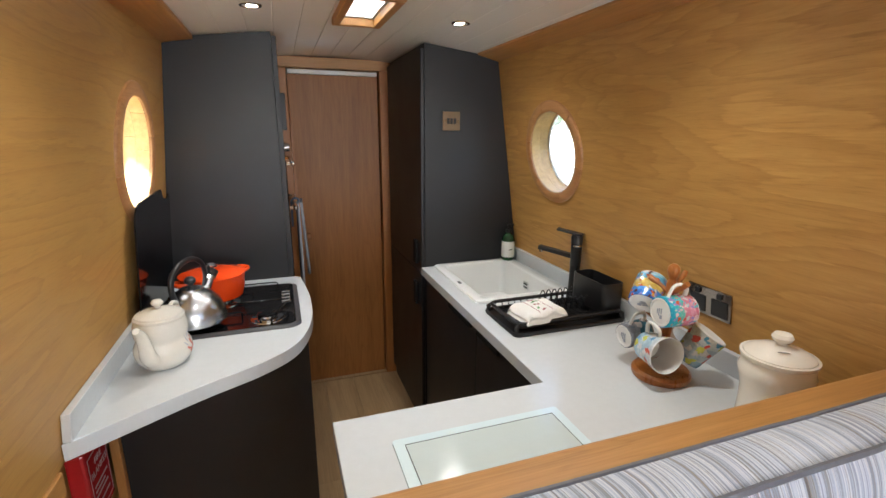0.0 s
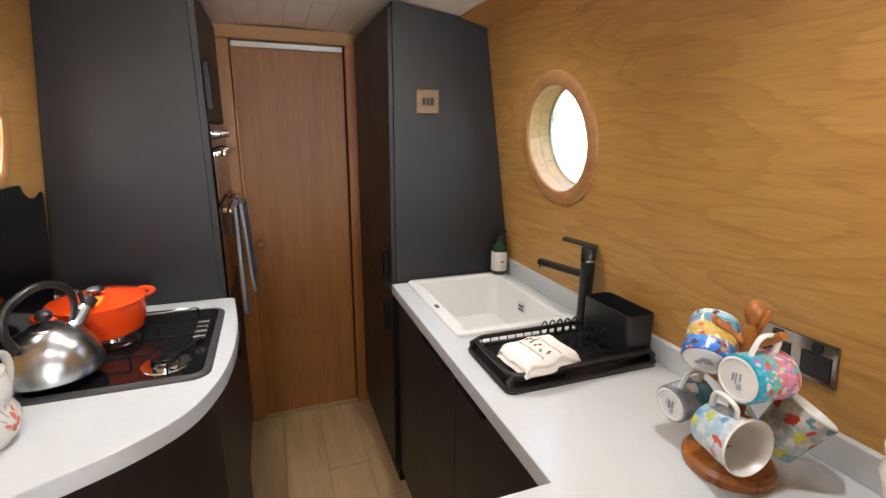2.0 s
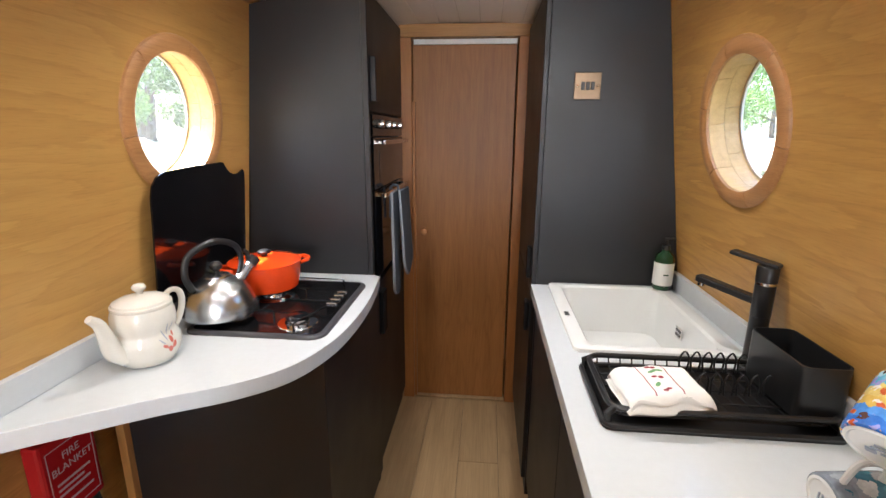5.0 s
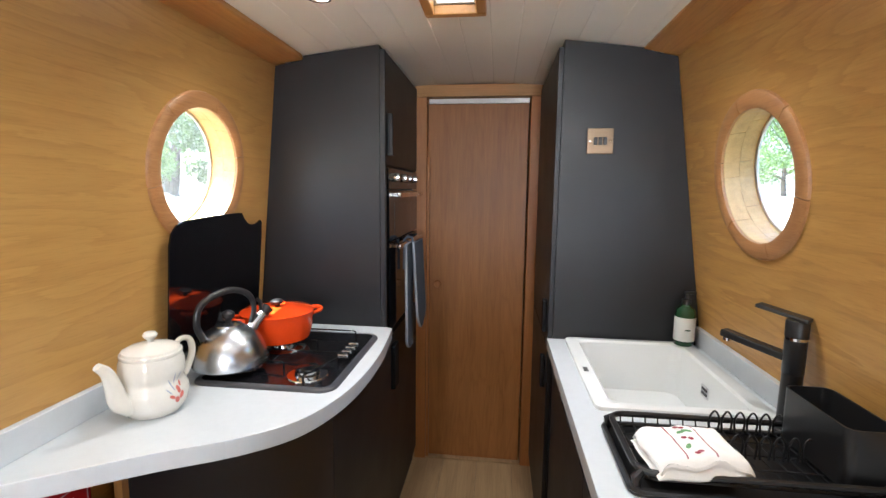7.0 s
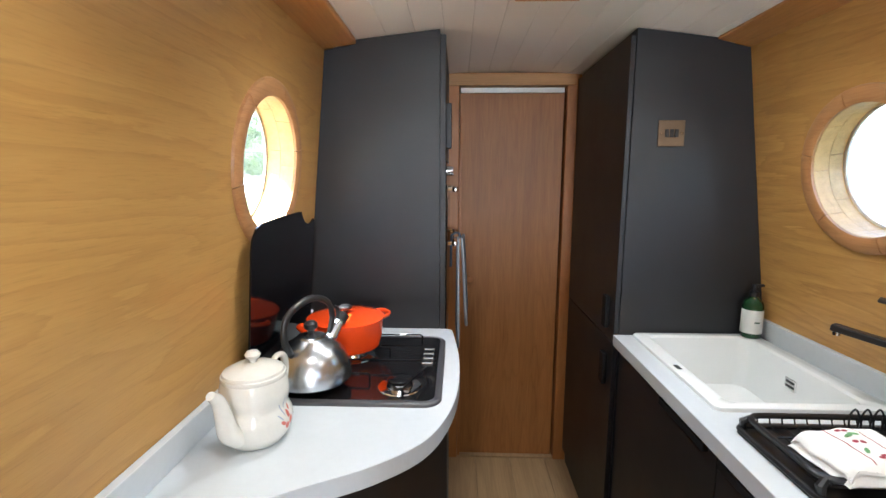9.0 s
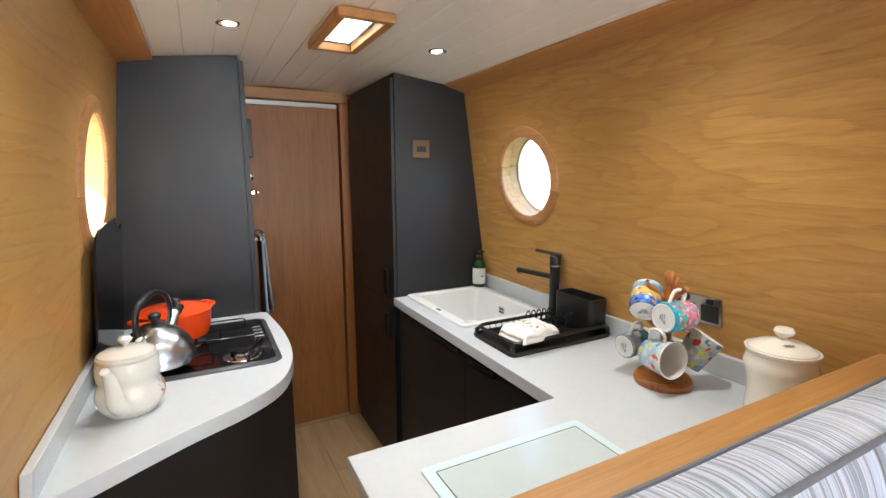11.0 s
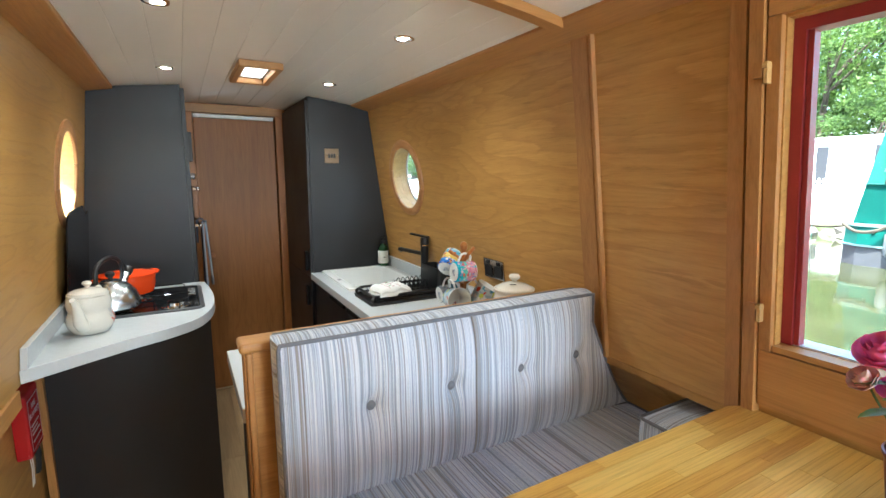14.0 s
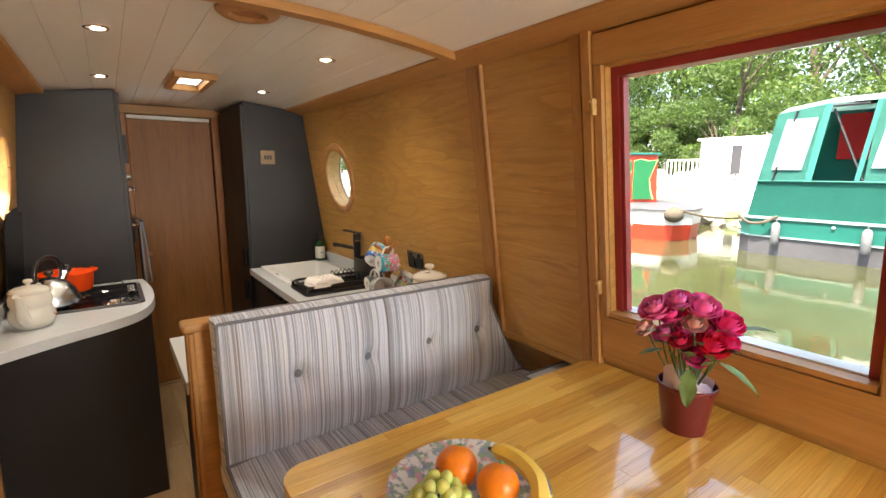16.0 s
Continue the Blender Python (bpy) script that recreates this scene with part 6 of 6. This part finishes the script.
bm = bmesh.new()
prof = [(-3000, 1.2), (-30, 1.1), (-6, 0.95), (-2.1, 0.78), (-1.85, 0.72), (-1.80, -0.6), (10.2, -0.6), (10.3, 0.62), (10.6, 0.72), (13, 0.82), (26, 1.15), (60, 2.0), (3000, 6.0)]
rows = [[bm.verts.new((x, y, z)) for x, z in prof] for y in (-3000, -300, -40, -10, 0, 6, 12, 20, 45, 300, 3000)]
for a, b in zip(rows, rows[1:]):
    for i in range(len(prof) - 1):
        bm.faces.new((a[i], a[i + 1], b[i + 1], b[i]))
structure("ground", bm, ground_material(), "pale gravel towpath and grassy canal banks")

# stones along the far bank
M_STONE = paint("bank_stone", (0.26, 0.24, 0.20), 0.9, 0.3, 4.0, 0.6, grain=30.0)
rng = random.Random(11)
edge = thing("bank_stones", "rough stones along the water's edge", "stones", (10.3, 4, 0.5), 0, "", "stuff")
bms = []
for i in range(150):
    s = rng.uniform(0.10, 0.26)
    bm = bmesh.new()
    bmesh.ops.create_icosphere(bm, subdivisions=1, radius=s)
    for v in bm.verts:
        v.co *= rng.uniform(0.75, 1.2)
    bms.append(moved(bm, pose(rng.uniform(-0.35, 0.15), -8 + i * 0.11, rng.uniform(-0.05, 0.16), rng.uniform(0, 360), rng.uniform(0, 360), 0)))
part("stones", join(*bms), M_STONE, edge)

# hull sides of this boat
structure("hull_outside", join(box(1.245, 1.258, -5.0, 4.4, -0.3, 0.93), box(-0.898, -0.885, -5.0, 4.4, -0.3, 0.89), box(1.2585, 1.27, -5.0, 4.4, 0.80, 0.86)), M_BLACK, "black steel hull sides")

# decks, bow and stern plates and the steel skin of the cabin
structure("deck_plates", join(box(-0.884, 1.244, -5.0, Y0 - 0.062, 0.50, 0.53), box(-0.884, 1.244, 3.54, 4.4, 0.50, 0.53), box(-0.884, 1.244, -5.02, -5.001, -0.3, 0.93), box(-0.884, 1.244, 4.401, 4.42, -0.3, 0.93)), M_BLACK, "black steel fore and aft decks")
structure("cabin_side_right", plate(rect(Y0 - 0.06, 3.59, 0.93, 2.058), [circle(*PORT_R, 0.225), rect(WIN[0] - 0.004, WIN[1] + 0.004, WIN[2] - 0.012, WIN[3] + 0.004)], lambda u, v, w: Vector((wall_r(v) + 0.087 + w, u, v)), 0.004), M_RED, "dark red painted steel cabin side")
structure("cabin_side_left", plate(rect(Y0 - 0.06, 3.59, 0.90, 2.058), [circle(*PORT_L, 0.235)], lambda u, v, w: Vector((wall_l(v) - 0.087 - w, u, v)), 0.004), M_RED, "dark red painted steel cabin side")

# moored boats
M_BGREEN = paint("dark_green_boat_paint", (0.014, 0.125, 0.10), 0.3, 0.1, 3.0, 0.0)
M_BTEAL = paint("teal_canvas", (0.010, 0.165, 0.125), 0.7, 0.15, 4.0, 0.2, grain=60)
M_BMID = paint("mid_teal_canvas", (0.035, 0.215, 0.175), 0.7, 0.15, 4.0, 0.2, grain=60)
M_BPALE = paint("pale_teal_canvas", (0.24, 0.36, 0.34), 0.7, 0.12, 3.0, 0.2, grain=60)
M_BLACKHULL = paint("weathered_black_hull", (0.075, 0.075, 0.082), 0.5, 0.3, 3.0, 0.1)
M_BWHITE = paint("boat_white_paint", (0.70, 0.70, 0.68), 0.35, 0.06, 3.0, 0.0)
M_BRED = paint("boat_red_paint", (0.45, 0.05, 0.025), 0.35, 0.12, 3.0, 0.0)
M_BDOOR = paint("boat_door_green", (0.015, 0.14, 0.05), 0.35, 0.1, 6.0, 0.0)
M_CREAMP = paint("cream_scroll_paint", (0.72, 0.55, 0.22), 0.4, 0.08, 8.0, 0.0)
M_REDCLOTH = paint("red_canvas", (0.74, 0.014, 0.022), 0.7, 0.12, 5.0, 0.1)
M_ROPE = paint("weathered_rope", (0.085, 0.070, 0.048), 0.95, 0.35, 25.0, 0.6)
M_FENDER = paint("grey_rope_fender", (0.15, 0.155, 0.16), 0.9, 0.3, 20.0, 0.5)
M_PVC = paint("clear_pvc_window", (0.62, 0.68, 0.68), 0.15, 0.1, 2.0, 0.05)


def hull(loop_bottom, loop_top, z0, z1):
    bm = bmesh.new()
    a = [bm.verts.new((x, y, z0)) for x, y in loop_bottom]
    b = [bm.verts.new((x, y, z1)) for x, y in loop_top]
    for i in range(len(a)):
        j = (i + 1) % len(a)
        bm.faces.new((a[i], a[j], b[j], b[i]))
    bm.faces.new(b)
    bm.faces.new(a[::-1])
    return bm


gb = thing("canal_boat", "moored canal boat with a dark hull and green canvas cover", "boat", (7.8, -2.0, WZ))
o = Matrix.Translation((-7.8, 2.0, -WZ))
ring_ = [(6.92, -9.0), (6.92, 1.85), (7.05, 2.02), (7.3, 2.10), (8.5, 2.10), (8.75, 2.02), (8.88, 1.85), (8.88, -9.0)]
big = [(x + (-0.02 if x < 7.8 else 0.02), y + (0.02 if y > 0 else -0.02)) for x, y in ring_]
part("hull", moved(hull(ring_, ring_, WZ - 0.3, 0.735), o), M_BLACKHULL, gb, "scuffed black hull")
part("topside", moved(hull(ring_, ring_, 0.7352, 0.955), o), M_BGREEN, gb, "dark green topside")
part("rubbing_strake", moved(hull(big, big, 0.715, 0.734), o), M_BPALE, gb)
part("gunwale", moved(hull(big, big, 0.9555, 0.985), o), M_BPALE, gb)


def canopy_ring(y, zt, lean=0.0, w=1.0):
    return [Vector((6.96, y + lean, 0.98)), Vector((6.95, y + lean * 0.6, 1.46)), Vector((7.05, y, zt - 0.10)), Vector((7.35, y, zt)), Vector((8.4, y, zt)), Vector((8.70, y, zt - 0.10)), Vector((8.82, y + lean * 0.6, 1.46)), Vector((8.82, y + lean, 0.98))]


def strip_bm(rings_, cols):
    bm = bmesh.new()
    vs = [[bm.verts.new(r[c]) for c in cols] for r in rings_]
    for a, b in zip(vs, vs[1:]):
        for i in range(len(cols) - 1):
            bm.faces.new((a[i], a[i + 1], b[i + 1], b[i]))
    bmesh.ops.solidify(bm, geom=bm.faces[:], thickness=0.02)
    return bm


cr = [canopy_ring(1.72, 2.42, 0.20), canopy_ring(1.20, 2.50, 0.14), canopy_ring(0.72, 2.50, 0.04), canopy_ring(-0.6, 2.50), canopy_ring(-2.4, 2.46)]
part("skirt", moved(strip_bm(cr, (0, 1)), o), M_BTEAL, gb, "bright teal canvas skirt")
part("skirt", moved(strip_bm(cr, (6, 7)), o), M_BTEAL, gb)
part("roof_canvas", moved(strip_bm(cr, (2, 3, 4, 5)), o), M_BPALE, gb, "pale teal canvas roof")
part("front_side", moved(strip_bm(cr[:2], (1, 2)), o), M_BMID, gb)
part("far_side", moved(strip_bm(cr, (5, 6)), o), M_REDCLOTH, gb, "red canvas lining")
part("rear_side", moved(strip_bm(cr[2:], (1, 2)), o), M_BMID, gb)
bm = bmesh.new()
bm.faces.new([bm.verts.new(p) for p in cr[0]])
part("end_panel", moved(bm, o), M_BMID, gb)


def on_side(y0, y1, z0, z1, m, name, out=0.015):
    def f(u, v):
        z = z0 + (z1 - z0) * v
        k = (z - 1.46) / (2.36 - 1.46)
        return Vector((6.95 + 0.10 * max(0, k) - out, y0 + (y1 - y0) * u + 0.09 * (1 - v), z))
    part(name, moved(grid(4, 4, f), o), m, gb)


on_side(1.27, 1.60, 1.60, 2.24, M_BPALE, "window_border", 0.022)
on_side(1.30, 1.57, 1.64, 2.20, M_PVC, "canvas_window", 0.032)
on_side(1.15, 1.22, 1.46, 2.40, M_BTEAL, "canopy_edge")
on_side(0.69, 0.74, 1.46, 2.40, M_BTEAL, "canopy_edge")
on_side(-0.5, 0.6, 1.62, 2.25, M_PVC, "canvas_window", 0.03)
part("inner_partition", moved(box(8.0, 8.03, 0.55, 1.3, 1.75, 2.35), o), M_REDCLOTH, gb, "red canvas seen inside")
# dark sheet added behind the red canvas for the shade under the canopy
part("inner_panel", moved(box(8.04, 8.06, 0.2, 1.6, 0.99, 2.40), o), M_BGREEN, gb, "dark sheet standing in for the shaded interior")
for p, q in (((7.0, 0.76, 1.46), (7.15, 1.16, 2.34)), ((7.02, 0.80, 2.36), (7.02, 1.14, 2.36)), ((6.93, 1.66, 1.46), (7.03, 1.50, 2.34))):
    part("canopy_hoop", moved(tube([p, q], 0.014, 6), o), M_BLACK, gb)
part("skirt_rail", moved(tube([(6.935, 1.84, 1.455), (6.935, -2.3, 1.455)], 0.012, 6), o), M_BGREEN, gb)
for yy in (1.70, 0.95, 0.2, -0.6):
    part("stud", moved(ball(0.022, 1.0, 8, 6), o @ Matrix.Translation((6.915, yy, 0.90))), M_BPALE, gb)
mooring = thing("mooring_line", "slack weathered rope along the green boat's side", "rope", (6.90, 1.9, 1.0))
part("rope", tube(smooth_line([(0.0, 0.10, -0.02), (-0.06, -0.05, -0.10), (-0.07, -0.22, -0.09), (-0.03, -0.37, 0.0)], 5), 0.020, 6), M_ROPE, mooring, "", True)
for y in (1.53, 0.62):
    fd = thing("boat_fender", "hanging grey rope fender on the green boat", "fender", (6.86, y, 0.60), 0, "fenders on the green boat")
    part("body", lathe([(0, 0.03), (0.03, 0.03), (0.05, 0.06), (0.05, 0.28), (0.03, 0.32), (0, 0.32)], 16), M_FENDER, fd, "", True)
    part("rope", tube([(0, 0, 0.32), (0.01, 0, 0.385)], 0.008, 6), M_FENDER, fd)

rb = thing("narrowboat", "red, white and green narrowboat with painted cabin doors", "boat", (7.05, 3.0, WZ), -38)
nose = [(0.0, 0.0), (0.35, 0.12), (0.70, 0.55), (0.95, 1.2), (1.02, 2.0), (1.02, 12.0), (-1.02, 12.0), (-1.02, 2.0), (-0.95, 1.2), (-0.70, 0.55), (-0.35, 0.12)]
part("hull", hull([(x * 0.95, y + 0.08) for x, y in nose], nose, -0.3, 0.25), M_BRED, rb, "red painted lower hull")
part("topside", hull(nose, [(x * 1.01, y - 0.02) for x, y in nose], 0.2505, 0.47), M_BWHITE, rb, "white painted topside")
part("gunwale", hull([(x * 1.03, y - 0.04) for x, y in nose], [(x * 1.03, y - 0.04) for x, y in nose], 0.4705, 0.495), M_BLACKHULL, rb, "dark gunwale")
part("cabin", hull([(-0.52, 1.95), (0.52, 1.95), (0.52, 11), (-0.52, 11)], [(-0.47, 1.95), (0.47, 1.95), (0.47, 11), (-0.47, 11)], 0.501, 1.42), M_BRED, rb)
part("cabin_roof", box(-0.53, 0.53, 1.90, 11.0, 1.421, 1.46, 0.01), M_BGREEN, rb)


def scallop(s, w):
    pts = [(0.02, 0.56), (0.42 * w, 0.56), (0.36 * w, 0.75), (0.33 * w, 0.95), (0.40 * w, 1.15), (0.46 * w, 1.32), (0.30 * w, 1.30), (0.15 * w, 1.34), (0.02, 1.30)]
    return [(s * x, z) for x, z in pts]


for s in (1, -1):
    part("door_border", plate(scallop(s, 1.06), [], lambda u, v, w: Vector((u, 1.945 - w, v + (0.012 if v > 1 else -0.0))), 0.012), M_CREAMP, rb, "cream scalloped border")
    part("cabin_door", plate(scallop(s, 0.98), [], lambda u, v, w: Vector((u, 1.932 - w, v)), 0.014), M_BDOOR, rb, "green painted door")
bf = thing("bow_fender", "rope bow fender hanging on the red boat", "fender", (7.02, 2.98, 0.90))
part("knot", moved(ball(0.15, 0.8, 14, 8), Matrix()), M_ROPE, bf, "", True)
part("rope", tube(smooth_line([(0.05, 0.05, 0.10), (0.4, -0.3, -0.02), (0.9, -0.6, -0.04), (1.3, -0.7, 0.07)], 5), 0.018, 6), M_ROPE, bf, "", True)

# lodge and fence on the far bank
lodge = thing("holiday_lodge", "long white single-storey lodge behind a picket fence", "lodge", (23.0, 6.0, 1.0))
part("wall", box(-1.0, 2.0, -6.0, 3.90, 0.0, 1.98, 0.02), M_BWHITE, lodge)
part("roof", box(-1.15, 2.15, -6.15, 4.02, 1.99, 2.09, 0.03), M_BWHITE, lodge)
for y, yw, z0 in ((-4.2, 0.9, 0.7), (-1.9, 0.9, 0.7), (0.2, 0.55, 0.7), (2.15, 0.40, 0.25)):
    wn = part("window", box(-1.03, -1.001, y, y + yw, z0, 1.72), M_GREY, lodge, "dark window")
    part("frame", join(box(-1.05, -1.031, y - 0.04, y, z0 - 0.04, 1.76), box(-1.05, -1.031, y + yw, y + yw + 0.04, z0 - 0.04, 1.76)), M_BWHITE, wn)
part("veranda_deck", box(-1.6, 1.4, 3.905, 5.1, 0.0, 0.28), M_BWHITE, lodge)
part("veranda_rail", box(-1.6, -1.54, 2.7, 5.1, 1.10, 1.17), M_BWHITE, lodge)
for i in range(13):
    part("baluster", box(-1.59, -1.55, 2.72 + i * 0.195, 2.78 + i * 0.195, 0.0, 1.099), M_BWHITE, lodge)
fence = thing("picket_fence", "low white picket fence on the far bank", "fence", (19.0, 8.0, 0.96))
for z in (0.15, 0.42):
    part("rail", box(-0.02, 0.02, -7.0, 7.0, z, z + 0.05), M_BWHITE, fence)
pk = mesh_of("picket", box(-0.015, 0.015, -0.035, 0.035, 0.0, 0.55), M_BWHITE)
for i in range(94):
    p_ = new("picket", pk)
    p_.parent = fence
    p_.location = (-0.037, -7.0 + i * 0.15, 0.0)


def foliage(name, dark, mid, light):
    w = Nodes(name)
    geo = w.n("NewGeometry")
    col = w.ramp(geo.outputs["Random Per Island"], [(0.0, dark), (0.5, mid), (1.0, light)])
    thin, both = w.n("BsdfTranslucent"), w.n("MixShader", Fac=0.42)
    w.link(w.mix(0.5, col, (0.20, 0.32, 0.05)), thin.inputs["Color"])
    w.link(w.b.outputs[0], both.inputs[1])
    w.link(thin.outputs[0], both.inputs[2])
    w.link(both.outputs[0], w.t.nodes["Material Output"].inputs["Surface"])
    return w.done(col, 0.6)


M_FOL = [foliage("tree_leaves_a", (0.024, 0.056, 0.014), (0.060, 0.118, 0.028), (0.12, 0.20, 0.055)), foliage("tree_leaves_b", (0.035, 0.070, 0.016), (0.085, 0.15, 0.035), (0.17, 0.25, 0.07)), foliage("hedge_leaves", (0.02, 0.045, 0.01), (0.045, 0.09, 0.02), (0.09, 0.15, 0.035))]
M_BARK = paint("tree_bark", (0.09, 0.07, 0.05), 0.95, 0.35, 3.0, 0.7, grain=20.0)


def leaves(clumps, per, size, seed):
    """Many small bent leaves scattered round clump centres."""
    rg = np.random.RandomState(seed)
    verts, faces = [], []
    for (cx, cy, cz), cr_ in clumps:
        d = rg.normal(size=(per, 3))
        d /= np.linalg.norm(d, axis=1)[:, None]
        rad = cr_ * rg.uniform(0.45, 1.0, per) ** 0.5
        pos = d * rad[:, None] * np.array([1, 1, 0.8]) + np.array([cx, cy, cz])
        for p in pos:
            a = rg.normal(size=3)
            a /= np.linalg.norm(a)
            b = np.cross(a, rg.normal(size=3))
            b /= np.linalg.norm(b)
            s = size * rg.uniform(0.6, 1.3)
            n = len(verts)
            verts += [tuple(p - a * s), tuple(p + b * s * 0.45), tuple(p + a * s), tuple(p - b * s * 0.45)]
            faces.append((n, n + 1, n + 2, n + 3))
    me = bpy.data.meshes.new("crown")
    me.from_pydata(verts, [], faces)
    return me


def make_tree(name, label, h, spread, seed, fol, per=170, n_clumps=26, leaf_size=0.20):
    rg = random.Random(seed)
    t = thing(name, label, "tree")
    bms = [tube(smooth_line([(0, 0, -0.3), (rg.uniform(-0.2, 0.2), rg.uniform(-0.2, 0.2), h * 0.3), (rg.uniform(-0.4, 0.4), rg.uniform(-0.4, 0.4), h * 0.62), (rg.uniform(-0.5, 0.5), rg.uniform(-0.5, 0.5), h * 0.9)], 4), [0.030 * h * (1 - 0.9 * i / 12) for i in range(13)], 8)]
    clumps = []
    for i in range(n_clumps):
        a, zz = rg.uniform(0, 2 * math.pi), rg.uniform(0.22, 0.98)
        rr = spread * (1 - abs(zz - 0.55) ** 1.5 * 1.3) * rg.uniform(0.35, 1.0)
        c = (rr * math.cos(a), rr * math.sin(a), h * zz)
        clumps.append((c, rg.uniform(0.12, 0.22) * h))
        if i % 3 == 0:
            bms.append(tube([(0, 0, h * zz * 0.6), (c[0] * 0.5, c[1] * 0.5, h * zz * 0.8), c], [0.011 * h, 0.007 * h, 0.002 * h], 5))
    part("trunk", join(*bms), M_BARK, t, "", True)
    cm = leaves(clumps, per, leaf_size, seed)
    cm.materials.append(fol)
    cob = new("crown", cm)
    cob.parent = t
    return t


T1 = make_tree("tree", "tall leafy broadleaf tree behind the moorings", 11.0, 4.6, 1, M_FOL[0], 420, 26, 0.125)
T2 = make_tree("tree", "spreading light green broadleaf tree behind the moorings", 9.0, 4.4, 2, M_FOL[1], 420, 26, 0.12)
T3 = make_tree("hedge_shrub", "dense dark green shrub along the bank", 4.0, 2.8, 3, M_FOL[2], 420, 18, 0.09)
T1.matrix_world, T2.matrix_world, T3.matrix_world = pose(30, 15.5, 1.1), pose(29, 5.0, 1.1, 0, 0, 40), pose(25.5, 14, 1.0)
for x, y, r, s in ((32, 22, 70, 1.1), (34, 9.5, 130, 1.2), (31, -1, 200, 1.0), (38, 17, 20, 1.35), (40, 4, 300, 1.3), (30, 25, 90, 1.0), (31, 63, 210, 1.15), (34, 78, 60, 1.3), (-22, 8, 10, 1.0), (-23, -4, 250, 1.0), (-21, 19, 100, 1.0), (-23, 31, 160, 1.1), (-22, 44, 300, 1.1)):
    t_ = copy_thing(T1, pose(x, y, 1.0, 0, 0, r))
    t_.scale = (s, s, s)
for x, y, r, s in ((27, 19, 50, 1.0), (28, 11, 150, 0.95), (33, 2, 260, 1.1), (36, 26, 320, 1.2), (27, -5, 10, 1.0), (28, 50, 60, 1.0), (28, 58, 20, 1.1), (29, 70, 280, 1.2), (-18, 1, 70, 1.0), (-18, 13, 190, 1.0), (-18, 25, 20, 1.05), (-19, 37, 280, 1.05), (-18.5, 50, 120, 1.1)):
    t_ = copy_thing(T2, pose(x, y, 1.0, 0, 0, r))
    t_.scale = (s, s, s)
for x, y, r in ((26, 17, 30), (26, 20.5, 80), (25.5, 11, 140), (26.5, 24, 220), (26, 8, 15), (26.5, 4.5, 100), (26.5, 1, 60), (26, 56, 45), (26, 62, 120), (-15, 2, 0), (-15, 7, 90), (-15.5, 12, 200), (-15, 17, 310), (-15.5, 22, 45), (-15, 27, 150), (-15.5, 32, 260), (-15, 38, 20), (-15.5, 44, 100)):
    copy_thing(T3, pose(x, y, 0.95, 0, 0, r))
